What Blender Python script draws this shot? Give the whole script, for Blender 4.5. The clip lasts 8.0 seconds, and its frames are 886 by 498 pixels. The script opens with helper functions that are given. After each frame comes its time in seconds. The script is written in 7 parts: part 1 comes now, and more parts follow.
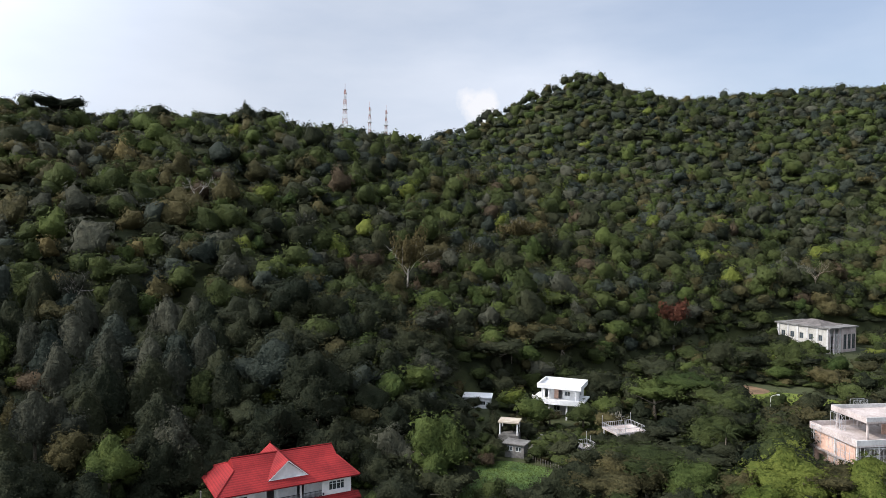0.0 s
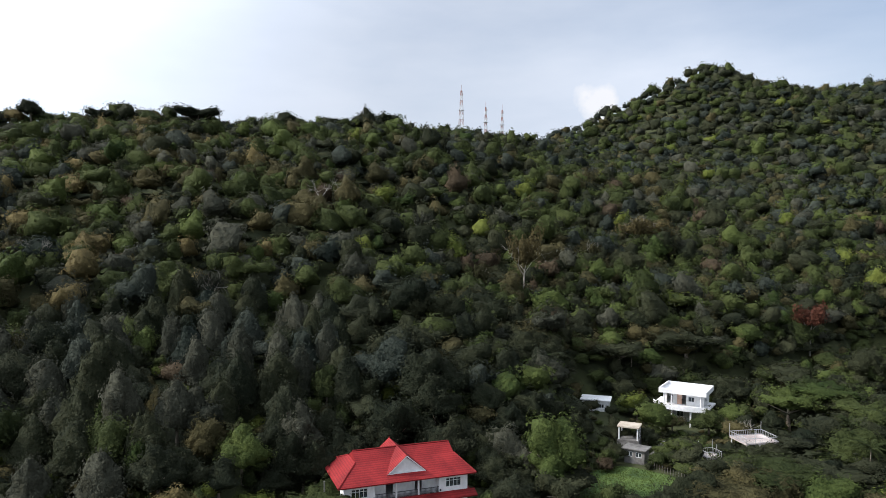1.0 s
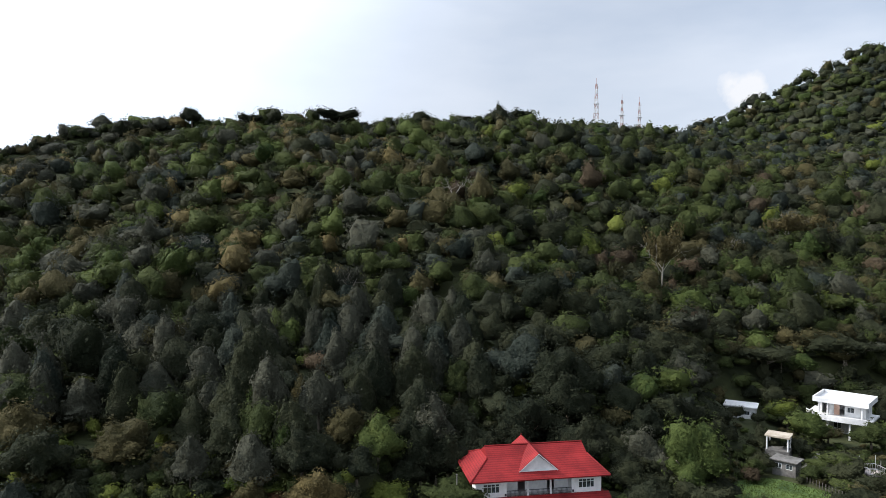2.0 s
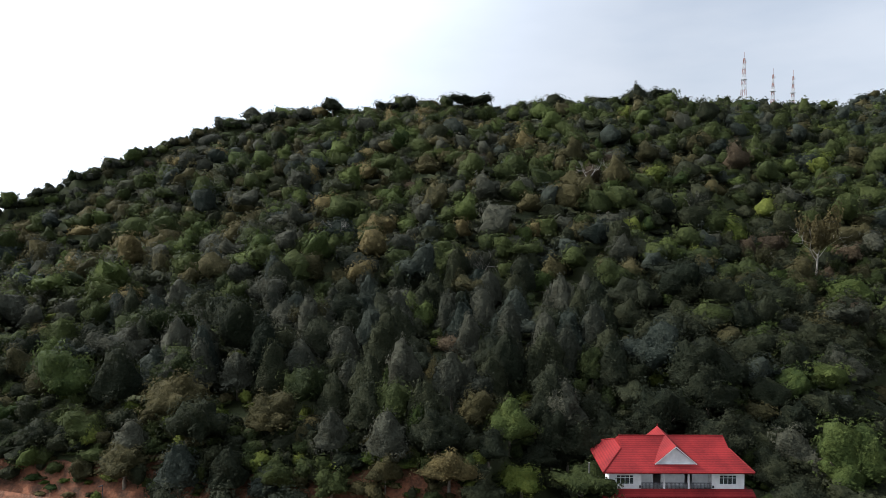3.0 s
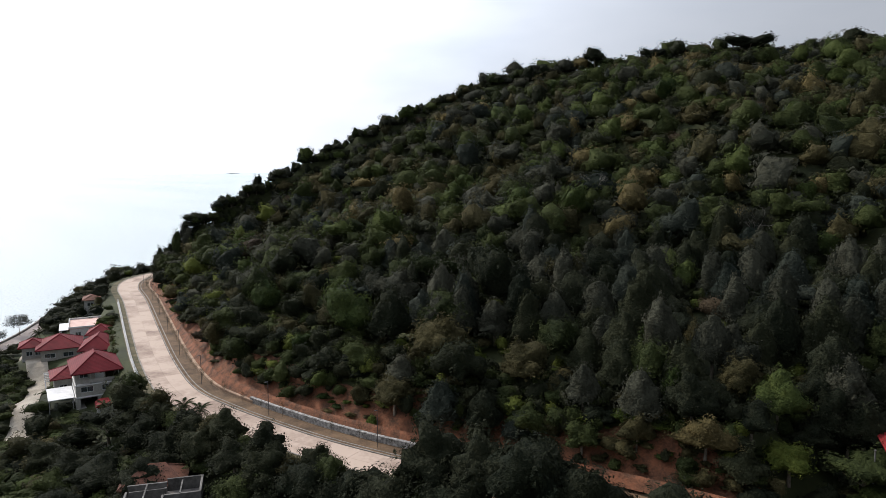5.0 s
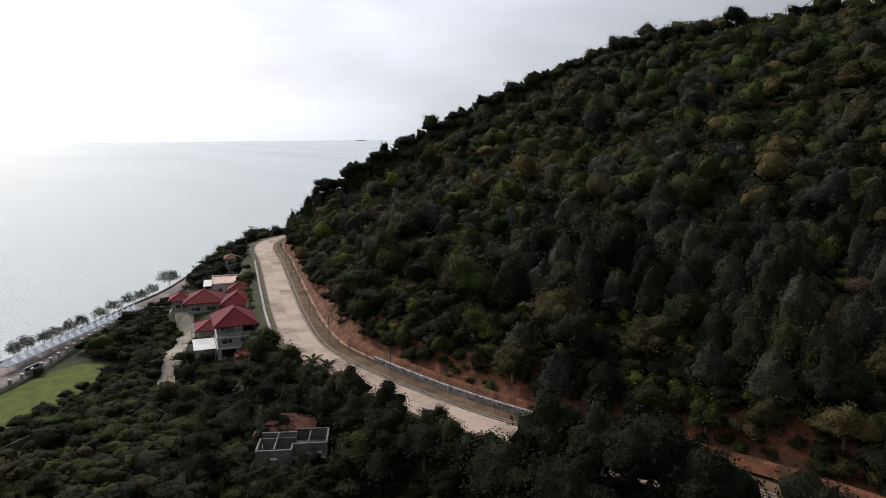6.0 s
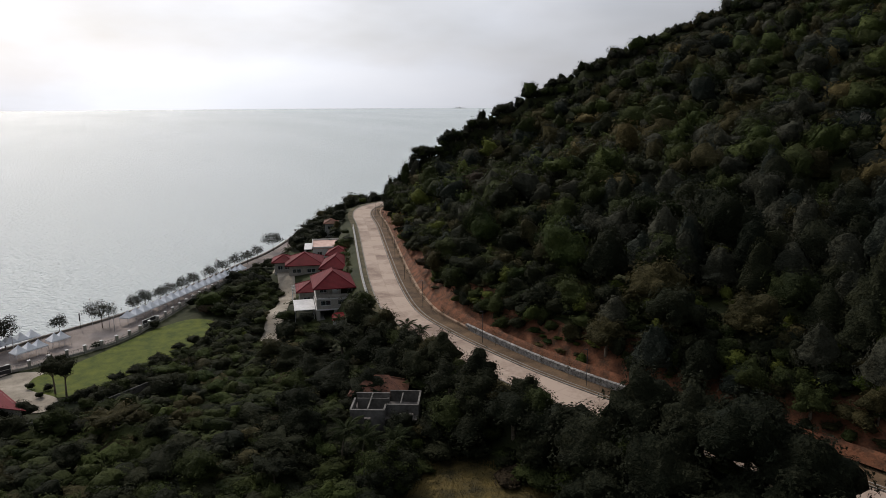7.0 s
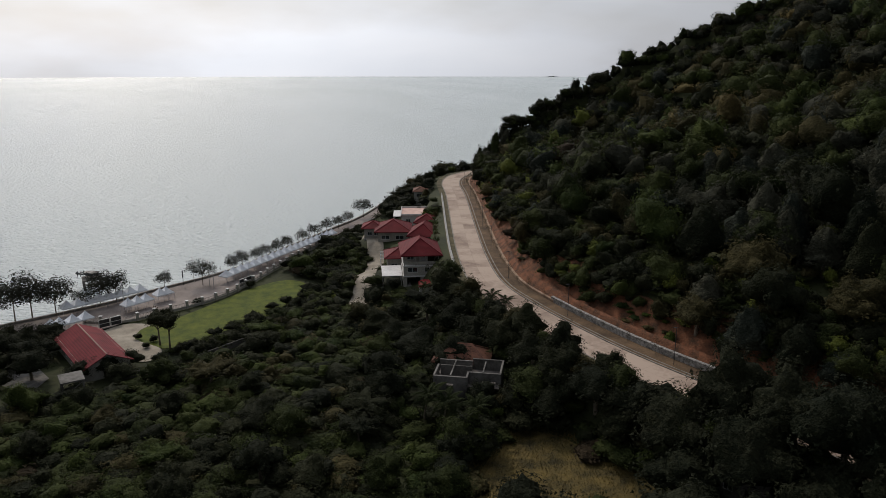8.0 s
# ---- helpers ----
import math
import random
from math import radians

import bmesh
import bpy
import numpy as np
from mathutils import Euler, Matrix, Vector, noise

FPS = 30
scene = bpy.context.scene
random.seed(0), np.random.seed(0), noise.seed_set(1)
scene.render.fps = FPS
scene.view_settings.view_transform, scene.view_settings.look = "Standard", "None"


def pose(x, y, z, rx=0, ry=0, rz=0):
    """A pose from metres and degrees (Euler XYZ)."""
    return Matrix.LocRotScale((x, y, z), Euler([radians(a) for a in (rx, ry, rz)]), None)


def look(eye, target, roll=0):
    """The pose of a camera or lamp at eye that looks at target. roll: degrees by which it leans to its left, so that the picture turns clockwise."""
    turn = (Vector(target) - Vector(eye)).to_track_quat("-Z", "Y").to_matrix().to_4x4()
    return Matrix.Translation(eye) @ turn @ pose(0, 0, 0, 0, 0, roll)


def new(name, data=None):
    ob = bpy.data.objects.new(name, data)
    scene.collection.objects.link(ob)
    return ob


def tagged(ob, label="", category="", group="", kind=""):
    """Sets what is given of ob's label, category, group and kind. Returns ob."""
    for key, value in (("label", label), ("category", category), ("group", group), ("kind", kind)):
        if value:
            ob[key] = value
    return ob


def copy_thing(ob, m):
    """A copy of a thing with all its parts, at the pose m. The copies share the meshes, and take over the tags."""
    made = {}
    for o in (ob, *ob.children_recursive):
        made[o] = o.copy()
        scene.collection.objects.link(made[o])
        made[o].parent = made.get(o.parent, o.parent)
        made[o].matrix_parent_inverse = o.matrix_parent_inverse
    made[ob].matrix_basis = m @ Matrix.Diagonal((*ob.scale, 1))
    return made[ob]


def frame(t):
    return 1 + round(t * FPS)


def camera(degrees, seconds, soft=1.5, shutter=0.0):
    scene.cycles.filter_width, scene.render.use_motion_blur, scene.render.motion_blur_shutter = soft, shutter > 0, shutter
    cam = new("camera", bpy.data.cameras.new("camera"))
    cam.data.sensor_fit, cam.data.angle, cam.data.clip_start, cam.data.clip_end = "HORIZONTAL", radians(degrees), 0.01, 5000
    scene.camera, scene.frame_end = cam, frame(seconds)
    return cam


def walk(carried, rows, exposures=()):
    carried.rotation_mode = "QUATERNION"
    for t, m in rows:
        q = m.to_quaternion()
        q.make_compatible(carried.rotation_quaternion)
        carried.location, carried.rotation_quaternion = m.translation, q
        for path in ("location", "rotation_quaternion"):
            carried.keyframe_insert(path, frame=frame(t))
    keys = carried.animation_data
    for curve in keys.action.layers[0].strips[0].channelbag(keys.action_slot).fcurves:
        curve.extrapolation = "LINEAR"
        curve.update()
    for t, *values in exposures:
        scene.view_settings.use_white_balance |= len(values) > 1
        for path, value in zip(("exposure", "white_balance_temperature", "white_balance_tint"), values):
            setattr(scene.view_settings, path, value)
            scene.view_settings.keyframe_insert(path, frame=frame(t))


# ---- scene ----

# ---------------------------------------------------------------- camera
cam = camera(63.8, 8.0, soft=0.65)
PATH = [
    (0.0, 0.0, -1.7, -0.51), (0.5, 3.23, -1.74, -0.34), (1.0, 9.32, -1.79, -0.21), (1.5, 14.72, -1.8, -0.12),
    (3.0, 30.58, -3.3, 0.17), (3.5, 35.69, -4.06, 0.27), (4.0, 40.8, -4.87, 0.33), (4.5, 45.83, -5.8, 0.34),
    (6.0, 60.94, -9.45, 0.34), (6.5, 64.88, -10.67, 0.28), (7.0, 68.69, -11.93, 0.23), (7.5, 72.27, -13.13, 0.17),
    (8.0, 75.93, -14.35, -0.01)]
EYE = 62.0
walk(cam, [(t, pose(0, 0, EYE, 90 + p, r, y)) for t, y, p, r in PATH],
     [(0.0, 0.0, 6200, 13), (1.5, 0.0, 6150, 12), (3.5, -0.08, 6200, 11), (4.5, -0.45, 6250, 12), (6.0, -1.3, 6600, 14), (7.0, -1.65, 6700, 14), (8.0, -1.82, 6700, 13)])

# ---------------------------------------------------------------- world and sun
SUN_YAW, SUN_UP = 102.0, 38.0     # degrees left of straight ahead, and above the horizon
sun_way = Vector((-math.sin(radians(SUN_YAW)) * math.cos(radians(SUN_UP)),
                  math.cos(radians(SUN_YAW)) * math.cos(radians(SUN_UP)), math.sin(radians(SUN_UP))))
lamp = bpy.data.lights.new("sun", "SUN")
lamp.energy, lamp.angle, lamp.color = 5.0, radians(1.5), (1.0, 0.91, 0.78)
sun = new("sun", lamp)
sun.matrix_world = look(sun_way * 500, (0, 0, 0))

world = bpy.data.worlds.new("sky")
scene.world = world
world.use_nodes = True
wn, wl = world.node_tree.nodes, world.node_tree.links
wn.clear()
w_out = wn.new("ShaderNodeOutputWorld")
w_bg = wn.new("ShaderNodeBackground")
w_sky = wn.new("ShaderNodeTexSky")
w_sky.sky_type, w_sky.sun_disc = "NISHITA", False
w_sky.sun_elevation, w_sky.sun_rotation = radians(SUN_UP), radians(-SUN_YAW)
w_sky.dust_density, w_sky.air_density = 2.5, 1.0
w_dim = wn.new("ShaderNodeVectorMath")
w_dim.operation = "SCALE"
w_dim.inputs["Scale"].default_value = 0.15
w_co = wn.new("ShaderNodeTexCoord")
w_map = wn.new("ShaderNodeMapping")
w_map.inputs["Scale"].default_value = (1.0, 1.0, 3.2)
w_map.inputs["Location"].default_value = (0.35, 0.1, 0.0)
w_noise = wn.new("ShaderNodeTexNoise")
w_noise.inputs["Scale"].default_value, w_noise.inputs["Detail"].default_value = 1.7, 6.0
w_ramp = wn.new("ShaderNodeValToRGB")
w_ramp.color_ramp.elements[0].position, w_ramp.color_ramp.elements[0].color = 0.33, (0.5, 0.5, 0.5, 1)
w_ramp.color_ramp.elements[1].position, w_ramp.color_ramp.elements[1].color = 0.56, (0.95, 0.95, 0.95, 1)
w_tone = wn.new("ShaderNodeTexNoise")
w_tone.inputs["Scale"].default_value, w_tone.inputs["Detail"].default_value = 3.0, 5.0
w_cloud = wn.new("ShaderNodeMix")
w_cloud.data_type = "RGBA"
w_cloud.inputs["A"].default_value = (0.55, 0.615, 0.70, 1)
w_cloud.inputs["B"].default_value = (0.82, 0.86, 0.91, 1)
w_mix = wn.new("ShaderNodeMix")
w_mix.data_type = "RGBA"
wl.new(w_co.outputs["Generated"], w_map.inputs["Vector"])
wl.new(w_map.outputs["Vector"], w_noise.inputs["Vector"])
wl.new(w_map.outputs["Vector"], w_tone.inputs["Vector"])
wl.new(w_noise.outputs["Fac"], w_ramp.inputs["Fac"])
wl.new(w_tone.outputs["Fac"], w_cloud.inputs["Factor"])
wl.new(w_sky.outputs["Color"], w_dim.inputs[0])
w_gap = wn.new("ShaderNodeVectorMath")          # the cloud thins towards the north-east
w_gap.operation = "DOT_PRODUCT"
w_gap.inputs[1].default_value = Vector((math.sin(radians(34)), math.cos(radians(34)), 0.3)).normalized()
w_open = wn.new("ShaderNodeMapRange")
w_open.inputs["From Min"].default_value, w_open.inputs["From Max"].default_value = 0.92, 0.99
w_open.inputs["To Min"].default_value, w_open.inputs["To Max"].default_value = 1.0, 0.68
w_thin = wn.new("ShaderNodeMath")
w_thin.operation = "MULTIPLY"
wl.new(w_co.outputs["Generated"], w_gap.inputs[0])
wl.new(w_gap.outputs["Value"], w_open.inputs["Value"])
wl.new(w_open.outputs["Result"], w_thin.inputs[0])
wl.new(w_ramp.outputs["Color"], w_thin.inputs[1])
wl.new(w_thin.outputs[0], w_mix.inputs["Factor"])
wl.new(w_dim.outputs["Vector"], w_mix.inputs["A"])
w_dot = wn.new("ShaderNodeVectorMath")          # thin cloud glows towards the sun
w_dot.operation = "DOT_PRODUCT"
w_dot.inputs[1].default_value = sun_way
w_pos = wn.new("ShaderNodeMath")
w_pos.operation = "MAXIMUM"
w_pos.inputs[1].default_value = 0.0
w_pow = wn.new("ShaderNodeMath")
w_pow.operation = "POWER"
w_pow.inputs[1].default_value = 3.0
w_gain = wn.new("ShaderNodeMath")
w_gain.operation = "MULTIPLY_ADD"
w_gain.inputs[1].default_value = 7.3
w_away = wn.new("ShaderNodeMapRange")            # and opposite it is lit full in the face
w_away.inputs["From Min"].default_value, w_away.inputs["From Max"].default_value = -0.55, 0.15
w_away.inputs["To Min"].default_value, w_away.inputs["To Max"].default_value = 1.3, 1.0
wl.new(w_dot.outputs["Value"], w_away.inputs["Value"])
wl.new(w_away.outputs["Result"], w_gain.inputs[2])
w_glow = wn.new("ShaderNodeVectorMath")
w_glow.operation = "SCALE"
wl.new(w_co.outputs["Generated"], w_dot.inputs[0])
wl.new(w_dot.outputs["Value"], w_pos.inputs[0])
wl.new(w_pos.outputs[0], w_pow.inputs[0])
wl.new(w_pow.outputs[0], w_gain.inputs[0])
wl.new(w_gain.outputs[0], w_glow.inputs["Scale"])
wl.new(w_cloud.outputs["Result"], w_glow.inputs[0])
wl.new(w_glow.outputs["Vector"], w_mix.inputs["B"])
w_wob = wn.new("ShaderNodeTexNoise")             # a small heap cloud over the saddle
w_wob.inputs["Scale"].default_value, w_wob.inputs["Detail"].default_value = 26.0, 5.0
w_off = wn.new("ShaderNodeVectorMath")
w_off.operation = "MULTIPLY_ADD"
w_off.inputs[1].default_value, w_off.inputs[2].default_value = (0.06, 0.06, 0.06), (-0.03, -0.03, -0.03)
w_sum = wn.new("ShaderNodeVectorMath")
w_sum.operation = "ADD"
w_dist = wn.new("ShaderNodeVectorMath")
w_dist.operation = "DISTANCE"
w_dist.inputs[1].default_value = Vector((math.sin(radians(2.9)) * math.cos(radians(9.6)), math.cos(radians(2.9)) * math.cos(radians(9.6)), math.sin(radians(9.6))))
w_heap = wn.new("ShaderNodeMapRange")
w_heap.inputs["From Min"].default_value, w_heap.inputs["From Max"].default_value = 0.016, 0.028
w_heap.inputs["To Min"].default_value, w_heap.inputs["To Max"].default_value = 0.85, 0.0
w_puff = wn.new("ShaderNodeMix")
w_puff.data_type = "RGBA"
w_puff.inputs["B"].default_value = (0.98, 0.97, 0.95, 1)
wl.new(w_co.outputs["Generated"], w_wob.inputs["Vector"])
wl.new(w_wob.outputs["Color"], w_off.inputs[0])
wl.new(w_co.outputs["Generated"], w_sum.inputs[0])
wl.new(w_off.outputs["Vector"], w_sum.inputs[1])
wl.new(w_sum.outputs["Vector"], w_dist.inputs[0])
wl.new(w_dist.outputs["Value"], w_heap.inputs["Value"])
wl.new(w_heap.outputs["Result"], w_puff.inputs["Factor"])
wl.new(w_mix.outputs["Result"], w_puff.inputs["A"])
wl.new(w_puff.outputs["Result"], w_bg.inputs["Color"])
wl.new(w_bg.outputs["Background"], w_out.inputs["Surface"])

# ---------------------------------------------------------------- materials


def surface(name, dark, light, scale=1.0, rough=0.8, bump=0.0, fine=8.0, metal=0.0, spec=0.3, by_object=0.0):
    """A two-scale mottled surface: colours dark and light mixed by large and fine noise, with a fine relief."""
    m = bpy.data.materials.new(name)
    m.use_nodes = True
    n, l = m.node_tree.nodes, m.node_tree.links
    p = n["Principled BSDF"]
    p.inputs["Roughness"].default_value, p.inputs["Metallic"].default_value = rough, metal
    p.inputs["Specular IOR Level"].default_value = spec
    geo = n.new("ShaderNodeNewGeometry")
    big, small = n.new("ShaderNodeTexNoise"), n.new("ShaderNodeTexNoise")
    big.inputs["Scale"].default_value, big.inputs["Detail"].default_value = scale, 4
    small.inputs["Scale"].default_value, small.inputs["Detail"].default_value = scale * fine, 3
    add = n.new("ShaderNodeMath")
    add.operation = "MULTIPLY_ADD"
    add.inputs[1].default_value = 0.45
    l.new(geo.outputs["Position"], big.inputs["Vector"])
    l.new(geo.outputs["Position"], small.inputs["Vector"])
    l.new(small.outputs["Fac"], add.inputs[0])
    l.new(big.outputs["Fac"], add.inputs[2])
    fac = add.outputs[0]
    if by_object:
        info = n.new("ShaderNodeObjectInfo")
        more = n.new("ShaderNodeMath")
        more.operation = "MULTIPLY_ADD"
        more.inputs[1].default_value = by_object
        l.new(info.outputs["Random"], more.inputs[0])
        l.new(fac, more.inputs[2])
        fac = more.outputs[0]
    ramp = n.new("ShaderNodeValToRGB")
    mid = 0.72 + by_object / 2
    ramp.color_ramp.elements[0].position, ramp.color_ramp.elements[0].color = mid - 0.2 - by_object / 2, (*dark, 1)
    ramp.color_ramp.elements[1].position, ramp.color_ramp.elements[1].color = mid + 0.2 + by_object / 2, (*light, 1)
    l.new(fac, ramp.inputs["Fac"])
    l.new(ramp.outputs["Color"], p.inputs["Base Color"])
    if bump:
        b = n.new("ShaderNodeBump")
        b.inputs["Strength"].default_value, b.inputs["Distance"].default_value = 0.6, bump
        l.new(small.outputs["Fac"], b.inputs["Height"])
        l.new(b.outputs["Normal"], p.inputs["Normal"])
    return m


def foliage(name, dark, light, spread=0.5):
    """Leaves: each tree and clump of its own shade between dark and light, in fine relief, partly letting light through."""
    m = bpy.data.materials.new(name)
    m.use_nodes = True
    n, l = m.node_tree.nodes, m.node_tree.links
    n.clear()
    out = n.new("ShaderNodeOutputMaterial")
    geo, info, own = n.new("ShaderNodeNewGeometry"), n.new("ShaderNodeObjectInfo"), n.new("ShaderNodeAttribute")
    own.attribute_name = "tint"
    loose = n.new("ShaderNodeAttribute")        # 1 on loose sprays, 0 on the mass of the crown
    loose.attribute_name = "spray"
    big, clump, fine = (n.new("ShaderNodeTexNoise") for _ in range(3))
    for node, scale, detail in ((big, 0.09, 2), (clump, 0.75, 3), (fine, 2.4, 3)):
        node.inputs["Scale"].default_value, node.inputs["Detail"].default_value = scale, detail
        node.inputs["Roughness"].default_value = 0.62
        l.new(geo.outputs["Position"], node.inputs["Vector"])

    def weigh(socket, k, rest):
        node = n.new("ShaderNodeMath")
        node.operation = "MULTIPLY_ADD"
        node.inputs[1].default_value = k
        l.new(socket, node.inputs[0])
        if rest is None:
            node.inputs[2].default_value = 0.0
        else:
            l.new(rest, node.inputs[2])
        return node.outputs[0]

    fac = weigh(big.outputs["Fac"], 0.45, None)
    fac = weigh(own.outputs["Fac"], spread, fac)
    fac = weigh(info.outputs["Random"], 0.2, fac)
    fac = weigh(geo.outputs["Random Per Island"], 0.12, fac)
    fac = weigh(clump.outputs["Fac"], 0.5, fac)
    fac = weigh(fine.outputs["Fac"], 0.7, fac)
    ramp = n.new("ShaderNodeValToRGB")
    ramp.color_ramp.elements[0].position, ramp.color_ramp.elements[0].color = 0.62, (*dark, 1)
    ramp.color_ramp.elements[1].position, ramp.color_ramp.elements[1].color = 1.0, (*light, 1)
    sc = n.new("ShaderNodeMath")
    sc.operation = "MULTIPLY"
    sc.inputs[1].default_value = 0.68
    l.new(fac, sc.inputs[0])
    l.new(sc.outputs[0], ramp.inputs["Fac"])
    bump = n.new("ShaderNodeBump")
    bump.inputs["Strength"].default_value, bump.inputs["Distance"].default_value = 1.0, 0.5
    l.new(weigh(clump.outputs["Fac"], 1.6, fine.outputs["Fac"]), bump.inputs["Height"])
    p = n.new("ShaderNodeBsdfPrincipled")
    p.inputs["Roughness"].default_value, p.inputs["Specular IOR Level"].default_value = 0.75, 0.05
    t = n.new("ShaderNodeBsdfTranslucent")
    mix = n.new("ShaderNodeMixShader")
    mix.inputs[0].default_value = 0.22
    l.new(bump.outputs["Normal"], p.inputs["Normal"])
    l.new(bump.outputs["Normal"], t.inputs["Normal"])
    l.new(ramp.outputs["Color"], p.inputs["Base Color"])
    l.new(ramp.outputs["Color"], t.inputs["Color"])
    l.new(p.outputs[0], mix.inputs[1])
    l.new(t.outputs[0], mix.inputs[2])
    gap = n.new("ShaderNodeTexNoise")           # gaps between the leaves of a spray
    gap.inputs["Scale"].default_value, gap.inputs["Detail"].default_value = 4.6, 1.0
    l.new(geo.outputs["Position"], gap.inputs["Vector"])
    solid_ = n.new("ShaderNodeMath")
    solid_.operation = "GREATER_THAN"
    l.new(weigh(loose.outputs["Fac"], -1.0, gap.outputs["Fac"]), solid_.inputs[0])
    solid_.inputs[1].default_value = -0.54
    clear = n.new("ShaderNodeBsdfTransparent")
    leafy = n.new("ShaderNodeMixShader")
    l.new(solid_.outputs[0], leafy.inputs[0])
    l.new(clear.outputs[0], leafy.inputs[1])
    l.new(mix.outputs[0], leafy.inputs[2])
    l.new(leafy.outputs[0], out.inputs["Surface"])
    return m


def coursed(m, step):
    """Gives a roof material its courses of tiles: a fine relief and dirt lines at even heights."""
    n, l = m.node_tree.nodes, m.node_tree.links
    p = n["Principled BSDF"]
    geo = n.new("ShaderNodeNewGeometry")
    wv = n.new("ShaderNodeTexWave")
    wv.wave_type, wv.bands_direction, wv.wave_profile = "BANDS", "Z", "SAW"
    wv.inputs["Scale"].default_value = 0.314 / step
    wv.inputs["Distortion"].default_value = 0.15
    l.new(geo.outputs["Position"], wv.inputs["Vector"])
    b = n.new("ShaderNodeBump")
    b.inputs["Strength"].default_value, b.inputs["Distance"].default_value = 0.7, 0.06
    l.new(wv.outputs["Fac"], b.inputs["Height"])
    l.new(b.outputs["Normal"], p.inputs["Normal"])
    old = p.inputs["Base Color"].links[0].from_socket
    mix = n.new("ShaderNodeMix")
    mix.data_type, mix.blend_type = "RGBA", "MULTIPLY"
    mix.inputs["Factor"].default_value = 0.45
    l.new(old, mix.inputs["A"])
    l.new(wv.outputs["Color"], mix.inputs["B"])
    l.new(mix.outputs["Result"], p.inputs["Base Color"])
    return m


LEAF = [foliage("leaf_green", (0.018, 0.025, 0.009), (0.051, 0.063, 0.020)),
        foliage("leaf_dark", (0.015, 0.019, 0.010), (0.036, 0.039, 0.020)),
        foliage("leaf_bright", (0.039, 0.058, 0.011), (0.108, 0.124, 0.026)),
        foliage("leaf_olive", (0.029, 0.029, 0.013), (0.074, 0.064, 0.028)),
        foliage("leaf_grey", (0.026, 0.029, 0.020), (0.062, 0.063, 0.044)),
        foliage("leaf_brown", (0.033, 0.025, 0.016), (0.076, 0.057, 0.035)),
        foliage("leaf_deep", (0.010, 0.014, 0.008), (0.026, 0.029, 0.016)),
        foliage("leaf_fresh", (0.021, 0.035, 0.010), (0.065, 0.083, 0.023)),
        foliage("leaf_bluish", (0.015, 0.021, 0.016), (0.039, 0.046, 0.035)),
        foliage("leaf_straw", (0.055, 0.046, 0.020), (0.150, 0.119, 0.050)),
        foliage("leaf_rust", (0.065, 0.025, 0.016), (0.144, 0.060, 0.035))]
GREEN, DARK, BRIGHT, OLIVE, GREY, BROWN, DEEP, FRESH, BLUISH, STRAW, RUST = range(11)
bark = surface("bark", (0.07, 0.055, 0.04), (0.2, 0.17, 0.13), 0.8, 0.9, 0.03)
pale_bark = surface("pale_bark", (0.13, 0.12, 0.10), (0.30, 0.28, 0.24), 0.8, 0.9, 0.03)
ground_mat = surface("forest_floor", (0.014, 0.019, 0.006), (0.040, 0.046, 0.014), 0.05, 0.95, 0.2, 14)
concrete_road = surface("concrete_road", (0.20, 0.14, 0.108), (0.43, 0.335, 0.27), 0.16, 0.85, 0.01, 9, by_object=0.35)
tan_ledge = surface("earthy_ledge", (0.15, 0.095, 0.06), (0.36, 0.25, 0.17), 0.5, 0.9, 0.03, 5)
weathered_wood = surface("weathered_wood", (0.09, 0.08, 0.07), (0.20, 0.18, 0.155), 2.0, 0.9, 0.01)
rust_tile = surface("rust_tile", (0.07, 0.032, 0.022), (0.19, 0.08, 0.05), 0.6, 0.85, 0.02)
site_slab = surface("dusty_concrete", (0.24, 0.20, 0.185), (0.44, 0.385, 0.355), 0.3, 0.85, 0.01)
red_tile = surface("red_tile", (0.15, 0.013, 0.014), (0.28, 0.024, 0.024), 0.25, 0.7, 0.02, 16, spec=0.12)
coursed(red_tile, 0.2)
white_wall = surface("white_wall", (0.50, 0.50, 0.50), (0.70, 0.70, 0.69), 0.2, 0.75, 0.01)
grey_wall = surface("grey_wall", (0.30, 0.29, 0.28), (0.50, 0.49, 0.47), 0.3, 0.85, 0.01)
red_earth = surface("red_earth", (0.050, 0.027, 0.015), (0.205, 0.080, 0.040), 0.5, 0.95, 0.35, 6)
verge_mat = surface("dry_verge", (0.055, 0.034, 0.019), (0.155, 0.098, 0.055), 0.3, 0.95, 0.08, 9)
grassy_verge = surface("grassy_verge", (0.035, 0.036, 0.014), (0.12, 0.095, 0.05), 0.5, 0.95, 0.08, 7)
kerb_mat = surface("kerb_concrete", (0.15, 0.135, 0.115), (0.30, 0.275, 0.245), 0.6, 0.9, 0.01)
stone_mat = surface("rubble_stone", (0.09, 0.085, 0.08), (0.40, 0.385, 0.36), 1.6, 0.9, 0.08, 3)
rough_grass = surface("rough_grass", (0.022, 0.045, 0.01), (0.075, 0.115, 0.025), 0.3, 0.95, 0.15, 8)
lawn_mat = surface("lawn_grass", (0.040, 0.062, 0.005), (0.100, 0.118, 0.010), 0.35, 0.95, 0.08, 7)
dry_grass = surface("dry_grass", (0.030, 0.026, 0.010), (0.15, 0.108, 0.032), 0.35, 0.95, 0.1, 12)
drive_mat = surface("driveway_paving", (0.21, 0.18, 0.14), (0.36, 0.32, 0.26), 0.3, 0.9, 0.01, 10)
paving_mat = surface("promenade_paving", (0.17, 0.14, 0.125), (0.29, 0.25, 0.23), 0.2, 0.9, 0.01, 15)
